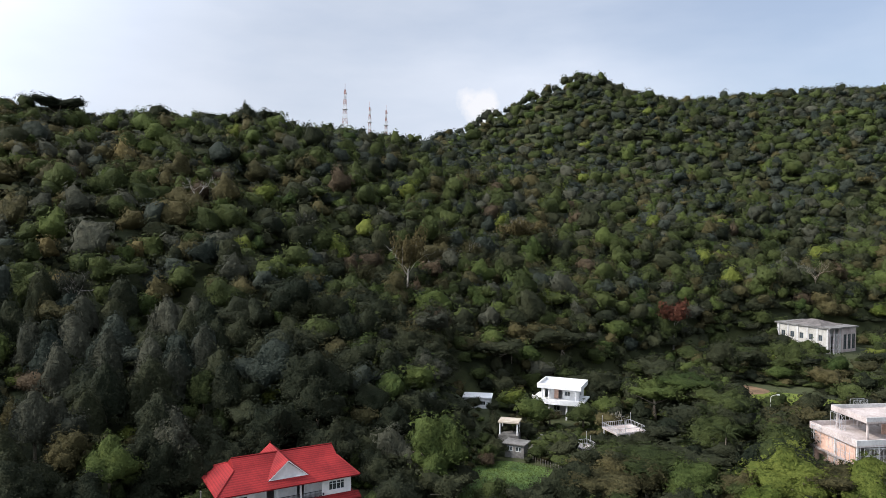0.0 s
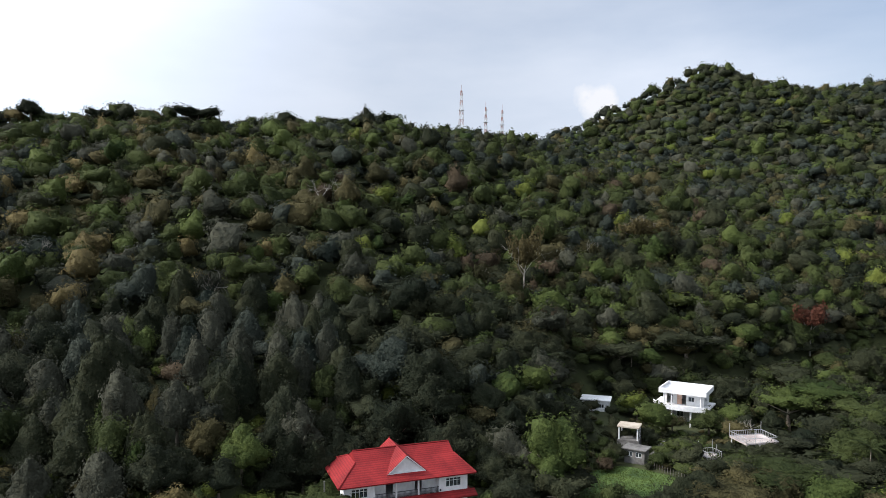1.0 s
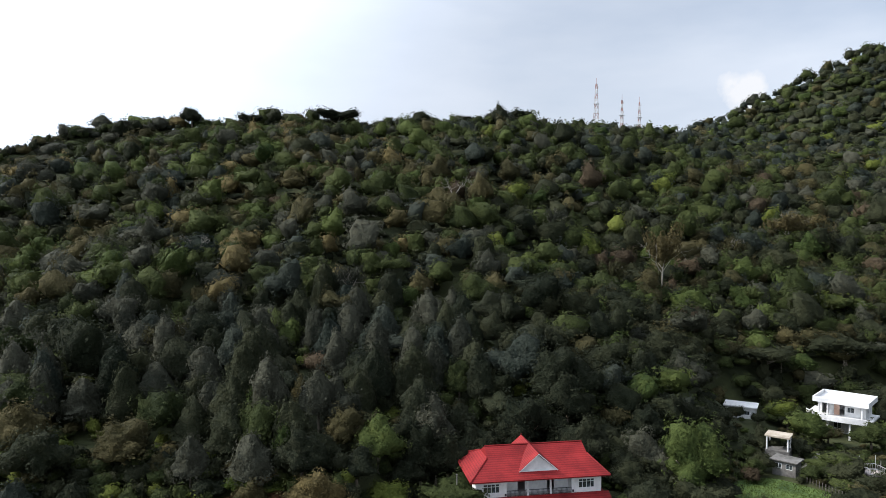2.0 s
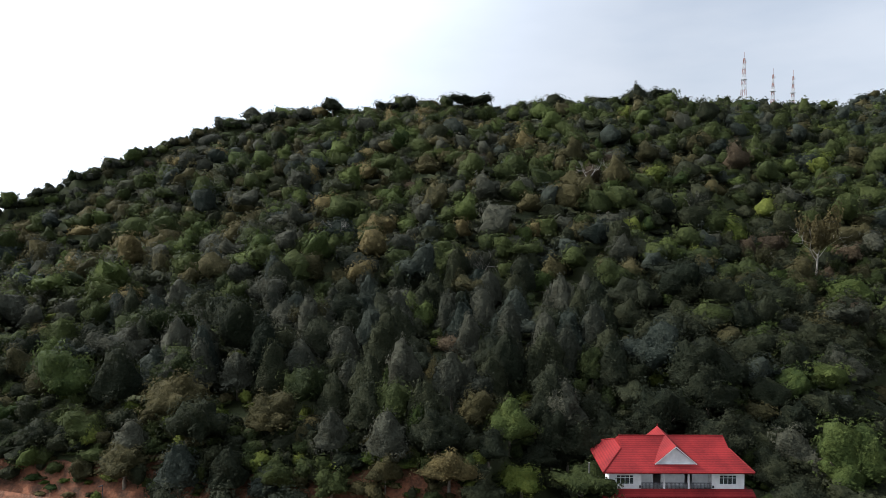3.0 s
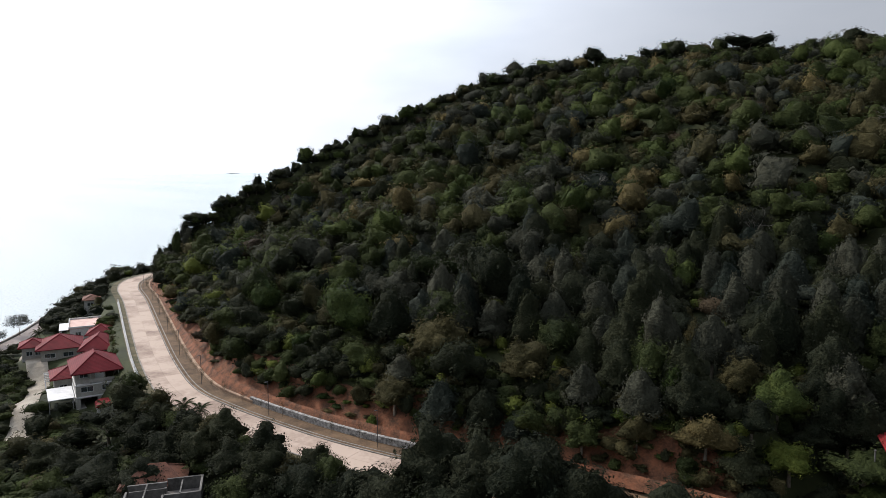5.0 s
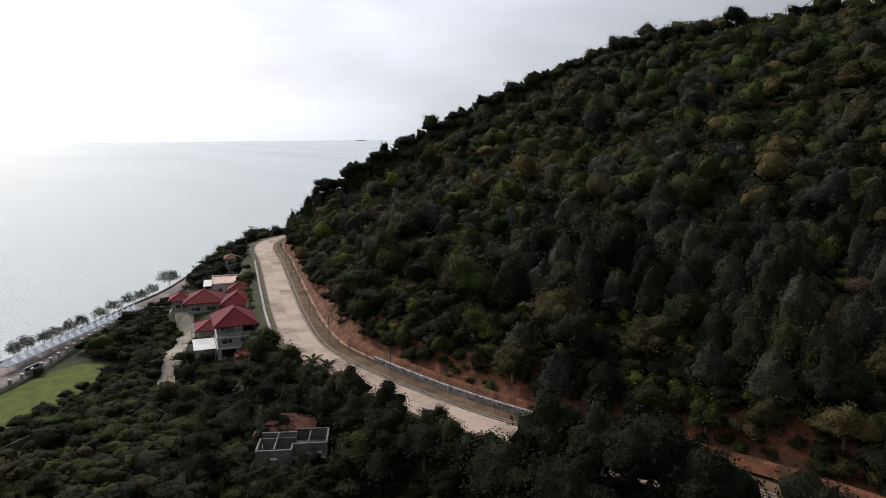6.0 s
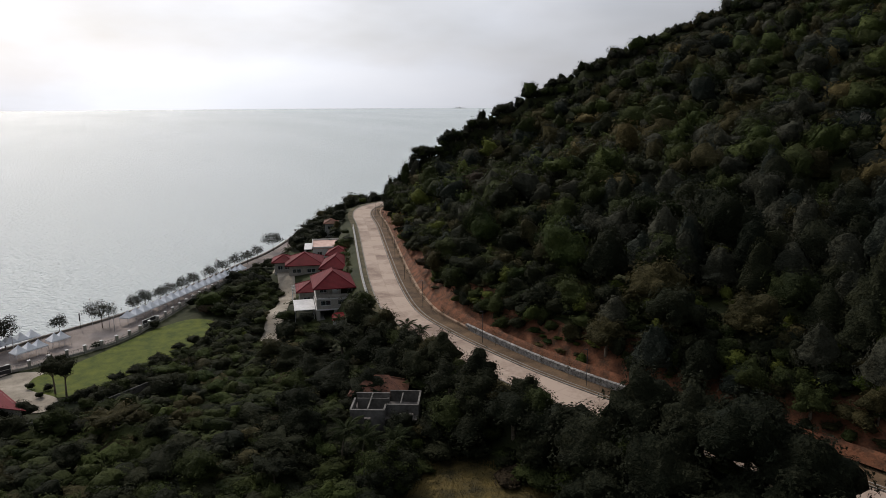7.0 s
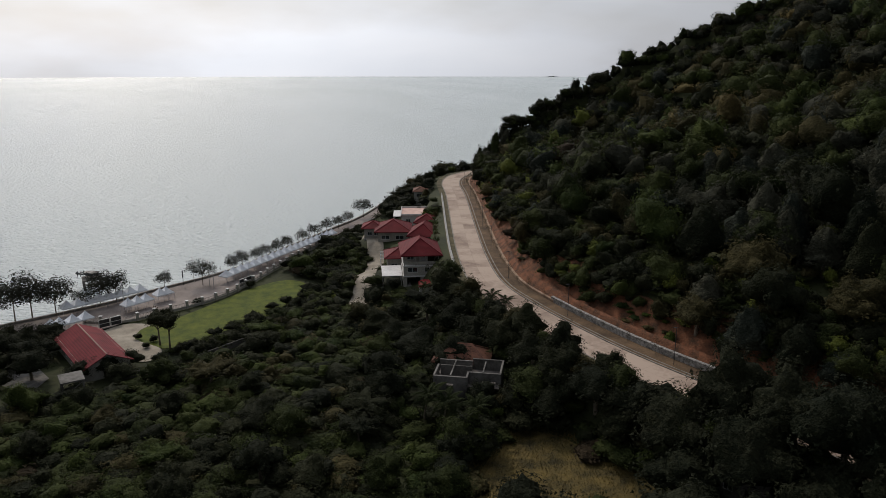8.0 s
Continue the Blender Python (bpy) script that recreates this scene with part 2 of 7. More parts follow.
dark_rail = surface("dark_iron", (0.02, 0.02, 0.025), (0.05, 0.05, 0.055), 1.0, 0.5, 0.0)
canvas = surface("white_canvas", (0.66, 0.70, 0.76), (0.82, 0.84, 0.86), 0.5, 0.7, 0.0)
cream_wall = surface("cream_wall", (0.25, 0.24, 0.21), (0.38, 0.365, 0.33), 0.3, 0.85, 0.01)
ruin_wall = surface("stained_concrete", (0.055, 0.052, 0.048), (0.18, 0.172, 0.16), 0.35, 0.9, 0.02, 6)
brick_wall = surface("raw_brick", (0.40, 0.25, 0.18), (0.58, 0.40, 0.32), 0.5, 0.9, 0.02, 8)
pink_roof = surface("pink_terrace", (0.48, 0.31, 0.26), (0.66, 0.47, 0.41), 0.4, 0.85, 0.01)
dark_roof = surface("dark_roof", (0.05, 0.045, 0.042), (0.13, 0.115, 0.105), 0.6, 0.8, 0.02)
tan_roof = surface("tan_concrete", (0.24, 0.20, 0.15), (0.40, 0.35, 0.28), 0.5, 0.85, 0.01)
maroon_tile = surface("maroon_tile", (0.13, 0.014, 0.018), (0.23, 0.028, 0.034), 0.3, 0.7, 0.02, 14, spec=0.12)
coursed(maroon_tile, 0.22)
# near-black colour for the shade indoors, seen through the panes
interior_shade = surface("unlit_interior", (0.02, 0.02, 0.022), (0.05, 0.05, 0.052), 0.8, 0.9)
tower_red = surface("tower_red", (0.22, 0.12, 0.10), (0.32, 0.17, 0.14), 0.2, 0.6)
tower_white = surface("tower_white", (0.38, 0.38, 0.38), (0.55, 0.55, 0.55), 0.2, 0.6)
glass = bpy.data.materials.new("window_glass")
glass.use_nodes = True
gp = glass.node_tree.nodes["Principled BSDF"]
gp.inputs["Base Color"].default_value = (0.16, 0.2, 0.22, 1)
gp.inputs["Roughness"].default_value, gp.inputs["Transmission Weight"].default_value = 0.06, 0.75
steel = surface("galvanised_steel", (0.35, 0.35, 0.36), (0.55, 0.55, 0.56), 0.5, 0.5, 0.0, metal=0.6)

water = bpy.data.materials.new("sea_water")
water.use_nodes = True
n, l = water.node_tree.nodes, water.node_tree.links
p = n["Principled BSDF"]
# paler than real water: part of the sun's glare is put into this colour
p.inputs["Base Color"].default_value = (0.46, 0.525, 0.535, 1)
p.inputs["IOR"].default_value = 1.5
geo = n.new("ShaderNodeNewGeometry")
wave_map = n.new("ShaderNodeMapping")
wave_map.inputs["Rotation"].default_value = (0, 0, radians(-25))
wave_map.inputs["Scale"].default_value = (0.5, 0.24, 0.3)
wave = n.new("ShaderNodeTexNoise")
wave.inputs["Scale"].default_value, wave.inputs["Detail"].default_value = 2.0, 6
wb = n.new("ShaderNodeBump")
wb.inputs["Strength"].default_value, wb.inputs["Distance"].default_value = 1.0, 2.2
l.new(geo.outputs["Position"], wave_map.inputs["Vector"])
l.new(wave_map.outputs["Vector"], wave.inputs["Vector"])
l.new(wave.outputs["Fac"], wb.inputs["Height"])
l.new(wb.outputs["Normal"], p.inputs["Normal"])
wind_map = n.new("ShaderNodeMapping")            # smoother lanes and wind-ruffled reaches
wind_map.inputs["Rotation"].default_value = (0, 0, radians(28))
wind_map.inputs["Scale"].default_value = (0.0011, 0.0046, 1.0)
wind = n.new("ShaderNodeTexNoise")
wind.inputs["Scale"].default_value, wind.inputs["Detail"].default_value = 1.0, 3
ruffle = n.new("ShaderNodeMapRange")
ruffle.inputs["From Min"].default_value, ruffle.inputs["From Max"].default_value = 0.35, 0.65
ruffle.inputs["To Min"].default_value, ruffle.inputs["To Max"].default_value = 0.30, 0.46
l.new(geo.outputs["Position"], wind_map.inputs["Vector"])
l.new(wind_map.outputs["Vector"], wind.inputs["Vector"])
l.new(wind.outputs["Fac"], ruffle.inputs["Value"])
l.new(ruffle.outputs["Result"], p.inputs["Roughness"])

# ---------------------------------------------------------------- mesh helpers


def part(name, bm, material, parent=None, label=""):
    me = bpy.data.meshes.new(name)
    bm.to_mesh(me)
    bm.free()
    me.materials.append(material)
    ob = new(name, me)
    ob.parent = parent
    return tagged(ob, label)


def box(bm, x0, y0, z0, x1, y1, z1):
    vs = [bm.verts.new(c) for c in ((x0, y0, z0), (x1, y0, z0), (x1, y1, z0), (x0, y1, z0),
                                    (x0, y0, z1), (x1, y0, z1), (x1, y1, z1), (x0, y1, z1))]
    for f in ((3, 2, 1, 0), (4, 5, 6, 7), (0, 1, 5, 4), (1, 2, 6, 5), (2, 3, 7, 6), (3, 0, 4, 7)):
        bm.faces.new([vs[i] for i in f])
    return bm


def boxes(*rows):
    bm = bmesh.new()
    for r in rows:
        box(bm, *r)
    return bm


def solid(name, verts, faces, material, parent=None, label=""):
    me = bpy.data.meshes.new(name)
    me.from_pydata([tuple(v) for v in verts], [], [tuple(f) for f in faces])
    me.materials.append(material)
    ob = new(name, me)
    ob.parent = parent
    return tagged(ob, label)


def soup(name, verts, tris, materials, index=None, parent=None, tint=None, spray=None):
    """One mesh object out of arrays of corners and triangles; tint, spray: a shade and a looseness for each corner."""
    me = bpy.data.meshes.new(name)
    me.vertices.add(len(verts))
    me.vertices.foreach_set("co", np.asarray(verts, np.float32).ravel())
    me.loops.add(len(tris) * 3)
    me.loops.foreach_set("vertex_index", np.asarray(tris, np.int32).ravel())
    me.polygons.add(len(tris))
    me.polygons.foreach_set("loop_start", np.arange(0, len(tris) * 3, 3, dtype=np.int32))
    for m in materials:
        me.materials.append(m)
    if index is not None:
        me.polygons.foreach_set("material_index", np.asarray(index, np.int32))
    me.update(calc_edges=True)
    if tint is not None:
        me.attributes.new("tint", "FLOAT", "POINT").data.foreach_set("value", np.asarray(tint, np.float32))
        me.attributes.new("spray", "FLOAT", "POINT").data.foreach_set("value", np.asarray(spray, np.float32))
    ob = new(name, me)
    ob.parent = parent
    return ob


def along(px, py, line):
    """Distance of points to a line of (x, y, z) corners, the side (+1: left of its way), its height there and how far along."""
    line = np.asarray(line, float)
    best = np.full(px.shape, 1e18)
    side, high, far = np.ones(px.shape), np.zeros(px.shape), np.zeros(px.shape)
    run = 0.0
    for a, b in zip(line[:-1], line[1:]):
        dx, dy = b[0] - a[0], b[1] - a[1]
        ll = dx * dx + dy * dy
        k = np.clip(((px - a[0]) * dx + (py - a[1]) * dy) / ll, 0, 1)
        ex, ey = px - a[0] - k * dx, py - a[1] - k * dy
        d = ex * ex + ey * ey
        m = d < best
        best = np.where(m, d, best)
        side = np.where(m, np.where(dx * ey - dy * ex >= 0, 1.0, -1.0), side)
        high = np.where(m, a[2] + k * (b[2] - a[2]), high)
        far = np.where(m, run + k * math.sqrt(ll), far)
        run += math.sqrt(ll)
    return np.sqrt(best), side, high, far


def smooth(e0, e1, v):
    t = np.clip((v - e0) / (e1 - e0), 0, 1)
    return t * t * (3 - 2 * t)


def inside(px, py, poly):
    c = np.zeros(np.shape(px), bool)
    for (x0, y0), (x1, y1) in zip(poly, poly[1:] + poly[:1]):
        c ^= ((y0 > py) != (y1 > py)) & (px < (x1 - x0) * (py - y0) / (y1 - y0 + 1e-12) + x0)
    return c


def curved(line, steps=8):
    """A smooth line through the corners of line."""
    pts = np.asarray(line, float)
    pts = np.vstack([2 * pts[0] - pts[1], pts, 2 * pts[-1] - pts[-2]])
    out = []
    for a, b, c, d in zip(pts, pts[1:], pts[2:], pts[3:]):
        for k in range(steps):
            t = k / steps
            out.append(0.5 * (2 * b + (c - a) * t + (2 * a - 5 * b + 4 * c - d) * t * t + (3 * b - a - 3 * c + d) * t ** 3))
    out.append(pts[-2])
    return np.array(out)


# ---------------------------------------------------------------- the lie of the land
SHORE = [(300, -3000, 0), (200, -1000, 0), (-20, -400, 0), (-120, -170, 0), (-183, -53, 0), (-198, -32, 0), (-214, -12, 0),
         (-236, 4, 0), (-262, 22, 0), (-289, 40, 0), (-353, 70, 0), (-440, 125, 0), (-470, 190, 0), (-440, 300, 0),
         (-330, 450, 0), (-100, 720, 0), (100, 1000, 0), (300, 1500, 0), (900, 4500, 0)]
ROAD = curved([(-385, 300, 13), (-365, 220, 14), (-345, 160, 15), (-328, 118, 15), (-314.5, 93, 15), (-302.5, 80.8, 15), (-284, 73.6, 15), (-256, 68.3, 15), (-203, 56.5, 15), (-170, 49.5, 15), (-146, 46, 15),
               (-129, 47.5, 15), (-114, 50.5, 15), (-100, 54.2, 15), (-84, 60.2, 15), (-64, 70, 15), (-40, 78, 15), (-10, 86, 15),
               (30, 90, 14), (80, 80, 12), (140, 40, 11), (200, -60, 10)], 6)


def beside(line, off, z=None):
    """The line moved sideways, to its left."""
    line = np.asarray(line, float)
    way = np.gradient(line[:, :2], axis=0)
    way /= np.linalg.norm(way, axis=1)[:, None]
    out = line.copy()
    out[:, 0] -= way[:, 1] * off
    out[:, 1] += way[:, 0] * off
    if z is not None:
        out[:, 2] = z
    return out


BEND = ROAD[(ROAD[:, 0] > -392) & (ROAD[:, 0] < -52)]
FOOT = [tuple(p) for p in beside(BEND, 10.0)[::2]] + [
    (-44, 90, 15), (-42, 106, 15), (-36, 121, 15), (-14, 132, 15), (4, 150, 15), (20, 195, 17), (55, 218, 20),
    (100, 258, 24), (150, 276, 26), (260, 285, 26), (500, 300, 25), (1200, 300, 25)]
CREST = [(-303, 99, 24), (-304, 109, 34), (-306, 122, 41), (-309, 140, 48), (-309, 174, 65), (-288, 224, 89), (-266, 265, 104.5),
         (-237, 303, 110.5), (-183, 339, 112.5), (-133, 366, 114), (-106, 386, 117), (-79, 443, 116), (-62, 536, 124), (-23, 640, 129),
         (8, 680, 143), (48, 718, 166), (90, 745, 191), (147, 766, 221), (209, 793, 202), (264, 808, 200), (370, 765, 205),
         (443, 726, 201), (640, 600, 190), (1200, 500, 150)]


def eased(px, py, line, step=14.0, p=5):
    """Distance to a line and its height, with all its corners weighing in, so that neither jumps."""
    line = np.asarray(line, float)
    run = np.concatenate([[0], np.cumsum(np.linalg.norm(np.diff(line[:, :2], axis=0), axis=1))])
    at = np.linspace(0, run[-1], int(run[-1] / step) + 2)
    c = np.stack([np.interp(at, run, line[:, k]) for k in range(3)], 1)
    w, wz = np.zeros(px.shape), np.zeros(px.shape)
    for x, y, z in c:
        k = ((px - x) ** 2 + (py - y) ** 2 + 4.0) ** (-p / 2)
        w += k
        wz += k * z
    return wz / w


PADS = [(-23, 114, 13, 16.4), (33, 183, 9, 14.5), (137, 253, 17, 20.2), (90, 144, 16, 14.0), (-180, 39, 9, 7.0), (-229, 41, 9, 7.0), (-213, 45, 6, 8.0),
        (-248, 53, 9, 8.0), (-185, 30, 6, 6.8), (-107, 31, 7, 9.0), (39, 152, 6, 15.5), (9, 181, 5, 16.5), (-148, -36, 12, 3.4)]
FRONT = [p[:2] for p in FOOT] + [p[:2] for p in CREST[::-1]]
BEHIND = [p[:2] for p in CREST] + [(1400, 3000), (-1400, 3000), (-1400, 172)]


def ground(px, py, rough=True):
    px, py = np.asarray(px, float), np.asarray(py, float)
    ds, ss, _, _ = along(px, py, SHORE)
    s = -ds * ss
    z = np.interp(s, [-60, -3, 1, 25, 60, 100, 150, 300, 700, 2000], [-8, -3, 2.2, 2.5, 3.4, 6.0, 8.5, 15, 22, 30])
    df, _, _, _ = along(px, py, FOOT)
    dc, _, _, _ = along(px, py, CREST)
    zf, zc = eased(px, py, FOOT), eased(px, py, CREST)
    u = df / (df + dc + 1e-6)
    up = zf + 5.0 * smooth(0, 9, df) * smooth(0, 20, dc) + (zc - zf - 5.0) * (0.85 * u + 0.15 * smooth(0, 1, u))
    west = smooth(-295, -312, px) * smooth(230, 180, py)
    back = zc - (0.42 + 1.0 * west) * np.maximum(dc - 15 + 11 * west, 0)
    front, behind = inside(px, py, FRONT), inside(px, py, BEHIND)
    z = np.where(front, np.maximum(up, z), z)
    z = np.where(behind & ~front, np.maximum(back, z), z)
    if rough:
        f = np.where(front | behind, smooth(12, 60, df) * smooth(0, 60, dc + 20), 0)
        z = z + f * (3.0 * np.sin(px / 23 + 1.3 * np.sin(py / 41)) * np.sin(py / 29 + np.sin(px / 37)) + 1.5 * np.sin(px / 11 + py / 17))
        z = z + 0.35 * np.sin(px / 9 + 2 * np.sin(py / 13)) * smooth(70, 110, s) * ~(front | behind)
    for cx, cy, r, pz in PADS:
        k = 1 - smooth(r, r + 7, np.hypot(px - cx, py - cy))
        z = z * (1 - k) + pz * k
    dr, sr, zr, _ = along(px, py, ROAD)
    k = np.where(sr > 0, 1 - smooth(9.4, 10.6, dr), 1 - smooth(6.8, 14, dr))
    return z * (1 - k) + (zr - 0.15) * k


def height(x, y):
    return float(ground(np.array([x]), np.array([y]))[0])


def steps(*runs):
    out = []
    for a, b, d in runs:
        out += list(np.arange(a, b, d))
    return np.array(out + [runs[-1][1]])


gx = steps((-640, -480, 20), (-480, -330, 5), (-330, 100, 2.5), (100, 520, 8), (520, 1200, 40), (1200, 4600, 200))
gy = steps((-4600, -600, 200), (-600, -120, 20), (-120, -70, 5), (-70, 160, 2.5), (160, 320, 5), (320, 860, 8), (860, 1200, 20), (1200, 4600, 200))
GX, GY = np.meshgrid(gx, gy)
GZ = ground(GX, GY)
idx = np.arange(GX.size).reshape(GX.shape)
q = np.stack([idx[:-1, :-1], idx[:-1, 1:], idx[1:, 1:], idx[1:, :-1]], -1).reshape(-1, 4)
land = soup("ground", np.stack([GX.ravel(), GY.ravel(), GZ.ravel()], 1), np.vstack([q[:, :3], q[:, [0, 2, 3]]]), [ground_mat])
tagged(land, "leaf-littered earth of a wooded coastal hill and plain", "ground", kind="structure")

ring = [0, 120, 300, 700, 1500, 3000, 4900]
verts, tris = [(0, 0, 0)], []
for r in ring[1:]:
    verts += [(r * math.cos(a * math.pi / 48), r * math.sin(a * math.pi / 48), 0) for a in range(96)]
for a in range(96):
    b = (a + 1) % 96
    tris.append((0, 1 + a, 1 + b))
    for k in range(len(ring) - 2):
        o, i = 1 + 96 * (k + 1), 1 + 96 * k
        tris += [(i + a, o + a, o + b), (i + a, o + b, i + b)]
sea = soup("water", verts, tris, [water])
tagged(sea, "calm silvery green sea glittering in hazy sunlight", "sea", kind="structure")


def ribbon(name, line, offs, material, label, lift=0.0, category="road"):
    """A strip along a line: offs are (sideways, upward) corners of its section."""
    line = np.asarray(line)
    way = np.gradient(line[:, :2], axis=0)
    way /= np.linalg.norm(way, axis=1)[:, None]
    left = np.stack([-way[:, 1], way[:, 0]], 1)
    vs, fs, k = [], [], len(offs)
    for c, nrm in zip(line, left):
        vs += [(c[0] + nrm[0] * o, c[1] + nrm[1] * o, c[2] + h + lift) for o, h in offs]
    for i in range(len(line) - 1):
        for j in range(k - 1):
            fs.append((i * k + j, (i + 1) * k + j, (i + 1) * k + j + 1, i * k + j + 1))
    ob = solid(name, vs, fs, material)
    return tagged(ob, label, category, kind="structure")


def sheet(name, poly, material, label, lift=0.12, category="ground", cuts=3):
    """A thin sheet over the ground inside a closed outline."""
    bm = bmesh.new()
    bm.faces.new([bm.verts.new((*p, 0)) for p in poly])
    bmesh.ops.triangulate(bm, faces=bm.faces[:])
    bmesh.ops.subdivide_edges(bm, edges=bm.edges[:], cuts=cuts, use_grid_fill=True)
    bm.verts.ensure_lookup_table()
    c = np.array([v.co[:2] for v in bm.verts])
    for v, h in zip(bm.verts, ground(c[:, 0], c[:, 1])):
        v.co.z = h + lift
    bmesh.ops.recalc_face_normals(bm, faces=bm.faces[:])
    for f in bm.faces:
        if f.normal.z < 0:
            f.normal_flip()
    ob = part(name, bm, material)
    return tagged(ob, label, category, kind="structure")


def between(name, a, b, za, zb, material, label, category):
    """A strip between two lines of as many corners."""
    vs = [(p[0], p[1], za) for p in a] + [(p[0], p[1], zb) for p in b]
    k = len(a)
    ob = solid(name, vs, [(i, i + 1, k + i + 1, k + i) for i in range(k - 1)], material)
    return tagged(ob, label, category, kind="structure")


# ---------------------------------------------------------------- road
SEEN = ROAD[(ROAD[:, 0] > -400) & (ROAD[:, 0] < 20)]
road = ribbon("road", ROAD, [(4.3, -0.6), (4.3, -0.03), (-2.65, -0.03), (-2.65, -0.6)], concrete_road, "pale concrete slab road curving round the hill foot")


def even(line, step):
    """Corners at even steps along a line."""
    line = np.asarray(line, float)
    run = np.concatenate([[0], np.cumsum(np.linalg.norm(np.diff(line[:, :2], axis=0), axis=1))])
    at = np.arange(0, run[-1], step)
    return np.stack([np.interp(at, run, line[:, k]) for k in range(3)], 1)


def slabs(line, lanes, length, material, parent):
    c = even(line, length)
    way = np.gradient(c[:, :2], axis=0)
    way /= np.linalg.norm(way, axis=1)[:, None]
    left = np.stack([-way[:, 1], way[:, 0]], 1)
    for i in range(len(c) - 1):
        for o0, o1 in lanes:
            p = []
            for e, k in ((0.004, i), (0.996, i)):
                q = c[k] * (1 - e) + c[k + 1] * e
                nn = left[k] * (1 - e) + left[k + 1] * e
                p += [(q[0] + nn[0] * o, q[1] + nn[1] * o, q[2]) for o in (o0, o1)]
            v = [(x, y, z - 0.1) for x, y, z in p] + [(x, y, z + 0.02) for x, y, z in p]
            solid("slab", v, [(4, 5, 7, 6), (0, 4, 6, 2), (5, 1, 3, 7), (1, 5, 4, 0), (2, 6, 7, 3)][:5], material, parent)


slabs(SEEN, ((0.815, 4.25), (-2.6, 0.785)), 6.0, concrete_road, road)
ribbon("kerb", SEEN, [(4.36, -0.5), (4.36, 0.16), (4.6, 0.16), (4.6, -0.5)], kerb_mat, "low concrete kerb along the uphill edge of the road", category="kerb")
ribbon("kerb", SEEN, [(5.3, -0.5), (5.3, 0.10), (5.5, 0.10), (5.5, -0.5)], kerb_mat, "narrow concrete drain edge along the road verge", category="kerb")
ribbon("verge", SEEN, [(4.58, 0.0), (6.3, 0.06), (7.6, 0.02), (9.4, 0.08)], verge_mat, "dry brown earth verge between road and stone wall", category="verge")
ribbon("kerb", SEEN, [(-2.95, -0.5), (-2.95, 0.14), (-2.7, 0.14), (-2.7, -0.5)], kerb_mat, "low concrete kerb along the seaward edge of the road", category="kerb")
ribbon("verge", SEEN, [(-5.0, 0.0), (-4.0, 0.05), (-2.9, 0.02)], grassy_verge, "strip of rough grass along the seaward road edge", category="verge")
WALLED = even(ROAD[(ROAD[:, 0] > -131) & (ROAD[:, 0] < -70)], 4.0)
ribbon("retaining_wall", even(ROAD[(ROAD[:, 0] > -318) & (ROAD[:, 0] < -124)], 4.0), [(8.2, -0.5), (8.15, 0.62), (8.7, 0.66), (8.8, -0.5)], tan_ledge,
       "low earth-stained concrete ledge beside the road", category="wall")
ribbon("retaining_wall", WALLED, [(8.3, -0.5), (8.25, 1.15), (8.85, 1.2), (8.9, -0.5)], stone_mat,
       "low grey rubble stone retaining wall beside the road", category="wall")
rng = np.random.default_rng(5)
CUT = even(ROAD[(ROAD[:, 0] > -309) & (ROAD[:, 0] < -30)], 2.2)
way = np.gradient(CUT[:, :2], axis=0)
way /= np.linalg.norm(way, axis=1)[:, None]
offs = np.array([8.7, 9.3, 9.8, 10.3, 11.0, 12.2, 13.4, 14.8, 16.4, 18.0])
wob = 1 + 0.12 * np.sin(np.arange(len(CUT)) / 3.1)[:, None] + rng.uniform(-0.05, 0.05, (len(CUT), len(offs)))
OX = CUT[:, :1] - way[:, 1:] * (8.7 + (offs - 8.7) * wob)
OY = CUT[:, 1:2] + way[:, :1] * (8.7 + (offs - 8.7) * wob)
OZ = ground(OX, OY) + 0.35 + rng.uniform(-0.2, 0.25, OX.shape) * (offs > 10) - 0.8 * (offs > 17)
OZ[:, 0] = CUT[:, 2] + 0.55
for k, up in ((1, 1.0), (2, 1.5), (3, 2.0)):
    OZ[:, k] = np.maximum(OZ[:, k], CUT[:, 2] + up)
k = len(offs)
i0 = (np.arange(len(CUT) - 1)[:, None] * k + np.arange(k - 1)).ravel()
bank = soup("embankment", np.stack([OX.ravel(), OY.ravel(), OZ.ravel()], 1),
            np.vstack([np.stack([i0, i0 + k, i0 + k + 1], 1), np.stack([i0, i0 + k + 1, i0 + 1], 1)]), [red_earth])
tagged(bank, "bare red earth cut bank between road and forest", "embankment", kind="structure")

# ---------------------------------------------------------------- shore
SEAFRONT = curved([(-60, -290, 0), (-120, -170, 0), (-183, -53, 0), (-198, -32, 0), (-214, -12, 0), (-236, 4, 0), (-262, 22, 0), (-289, 40, 0), (-353, 70, 0)], 5)
INNER = curved([(-40, -280, 0), (-100, -160, 0), (-164, -50, 0), (-175.4, -33.8, 0), (-192, -12.6, 0), (-222, 4.5, 0), (-252, 22, 0), (-281, 42, 0), (-346, 76, 0)], 5)
between("pavement", SEAFRONT, INNER, 2.72, 2.72, paving_mat, "wide brownish paved seaside promenade", "pavement")
ribbon("sea_wall", SEAFRONT, [(1.6, -2.5), (0.7, 2.4), (0.7, 3.25), (0.15, 3.25), (0.15, 2.6)], kerb_mat, "dark-edged concrete sea wall along the promenade", category="wall")
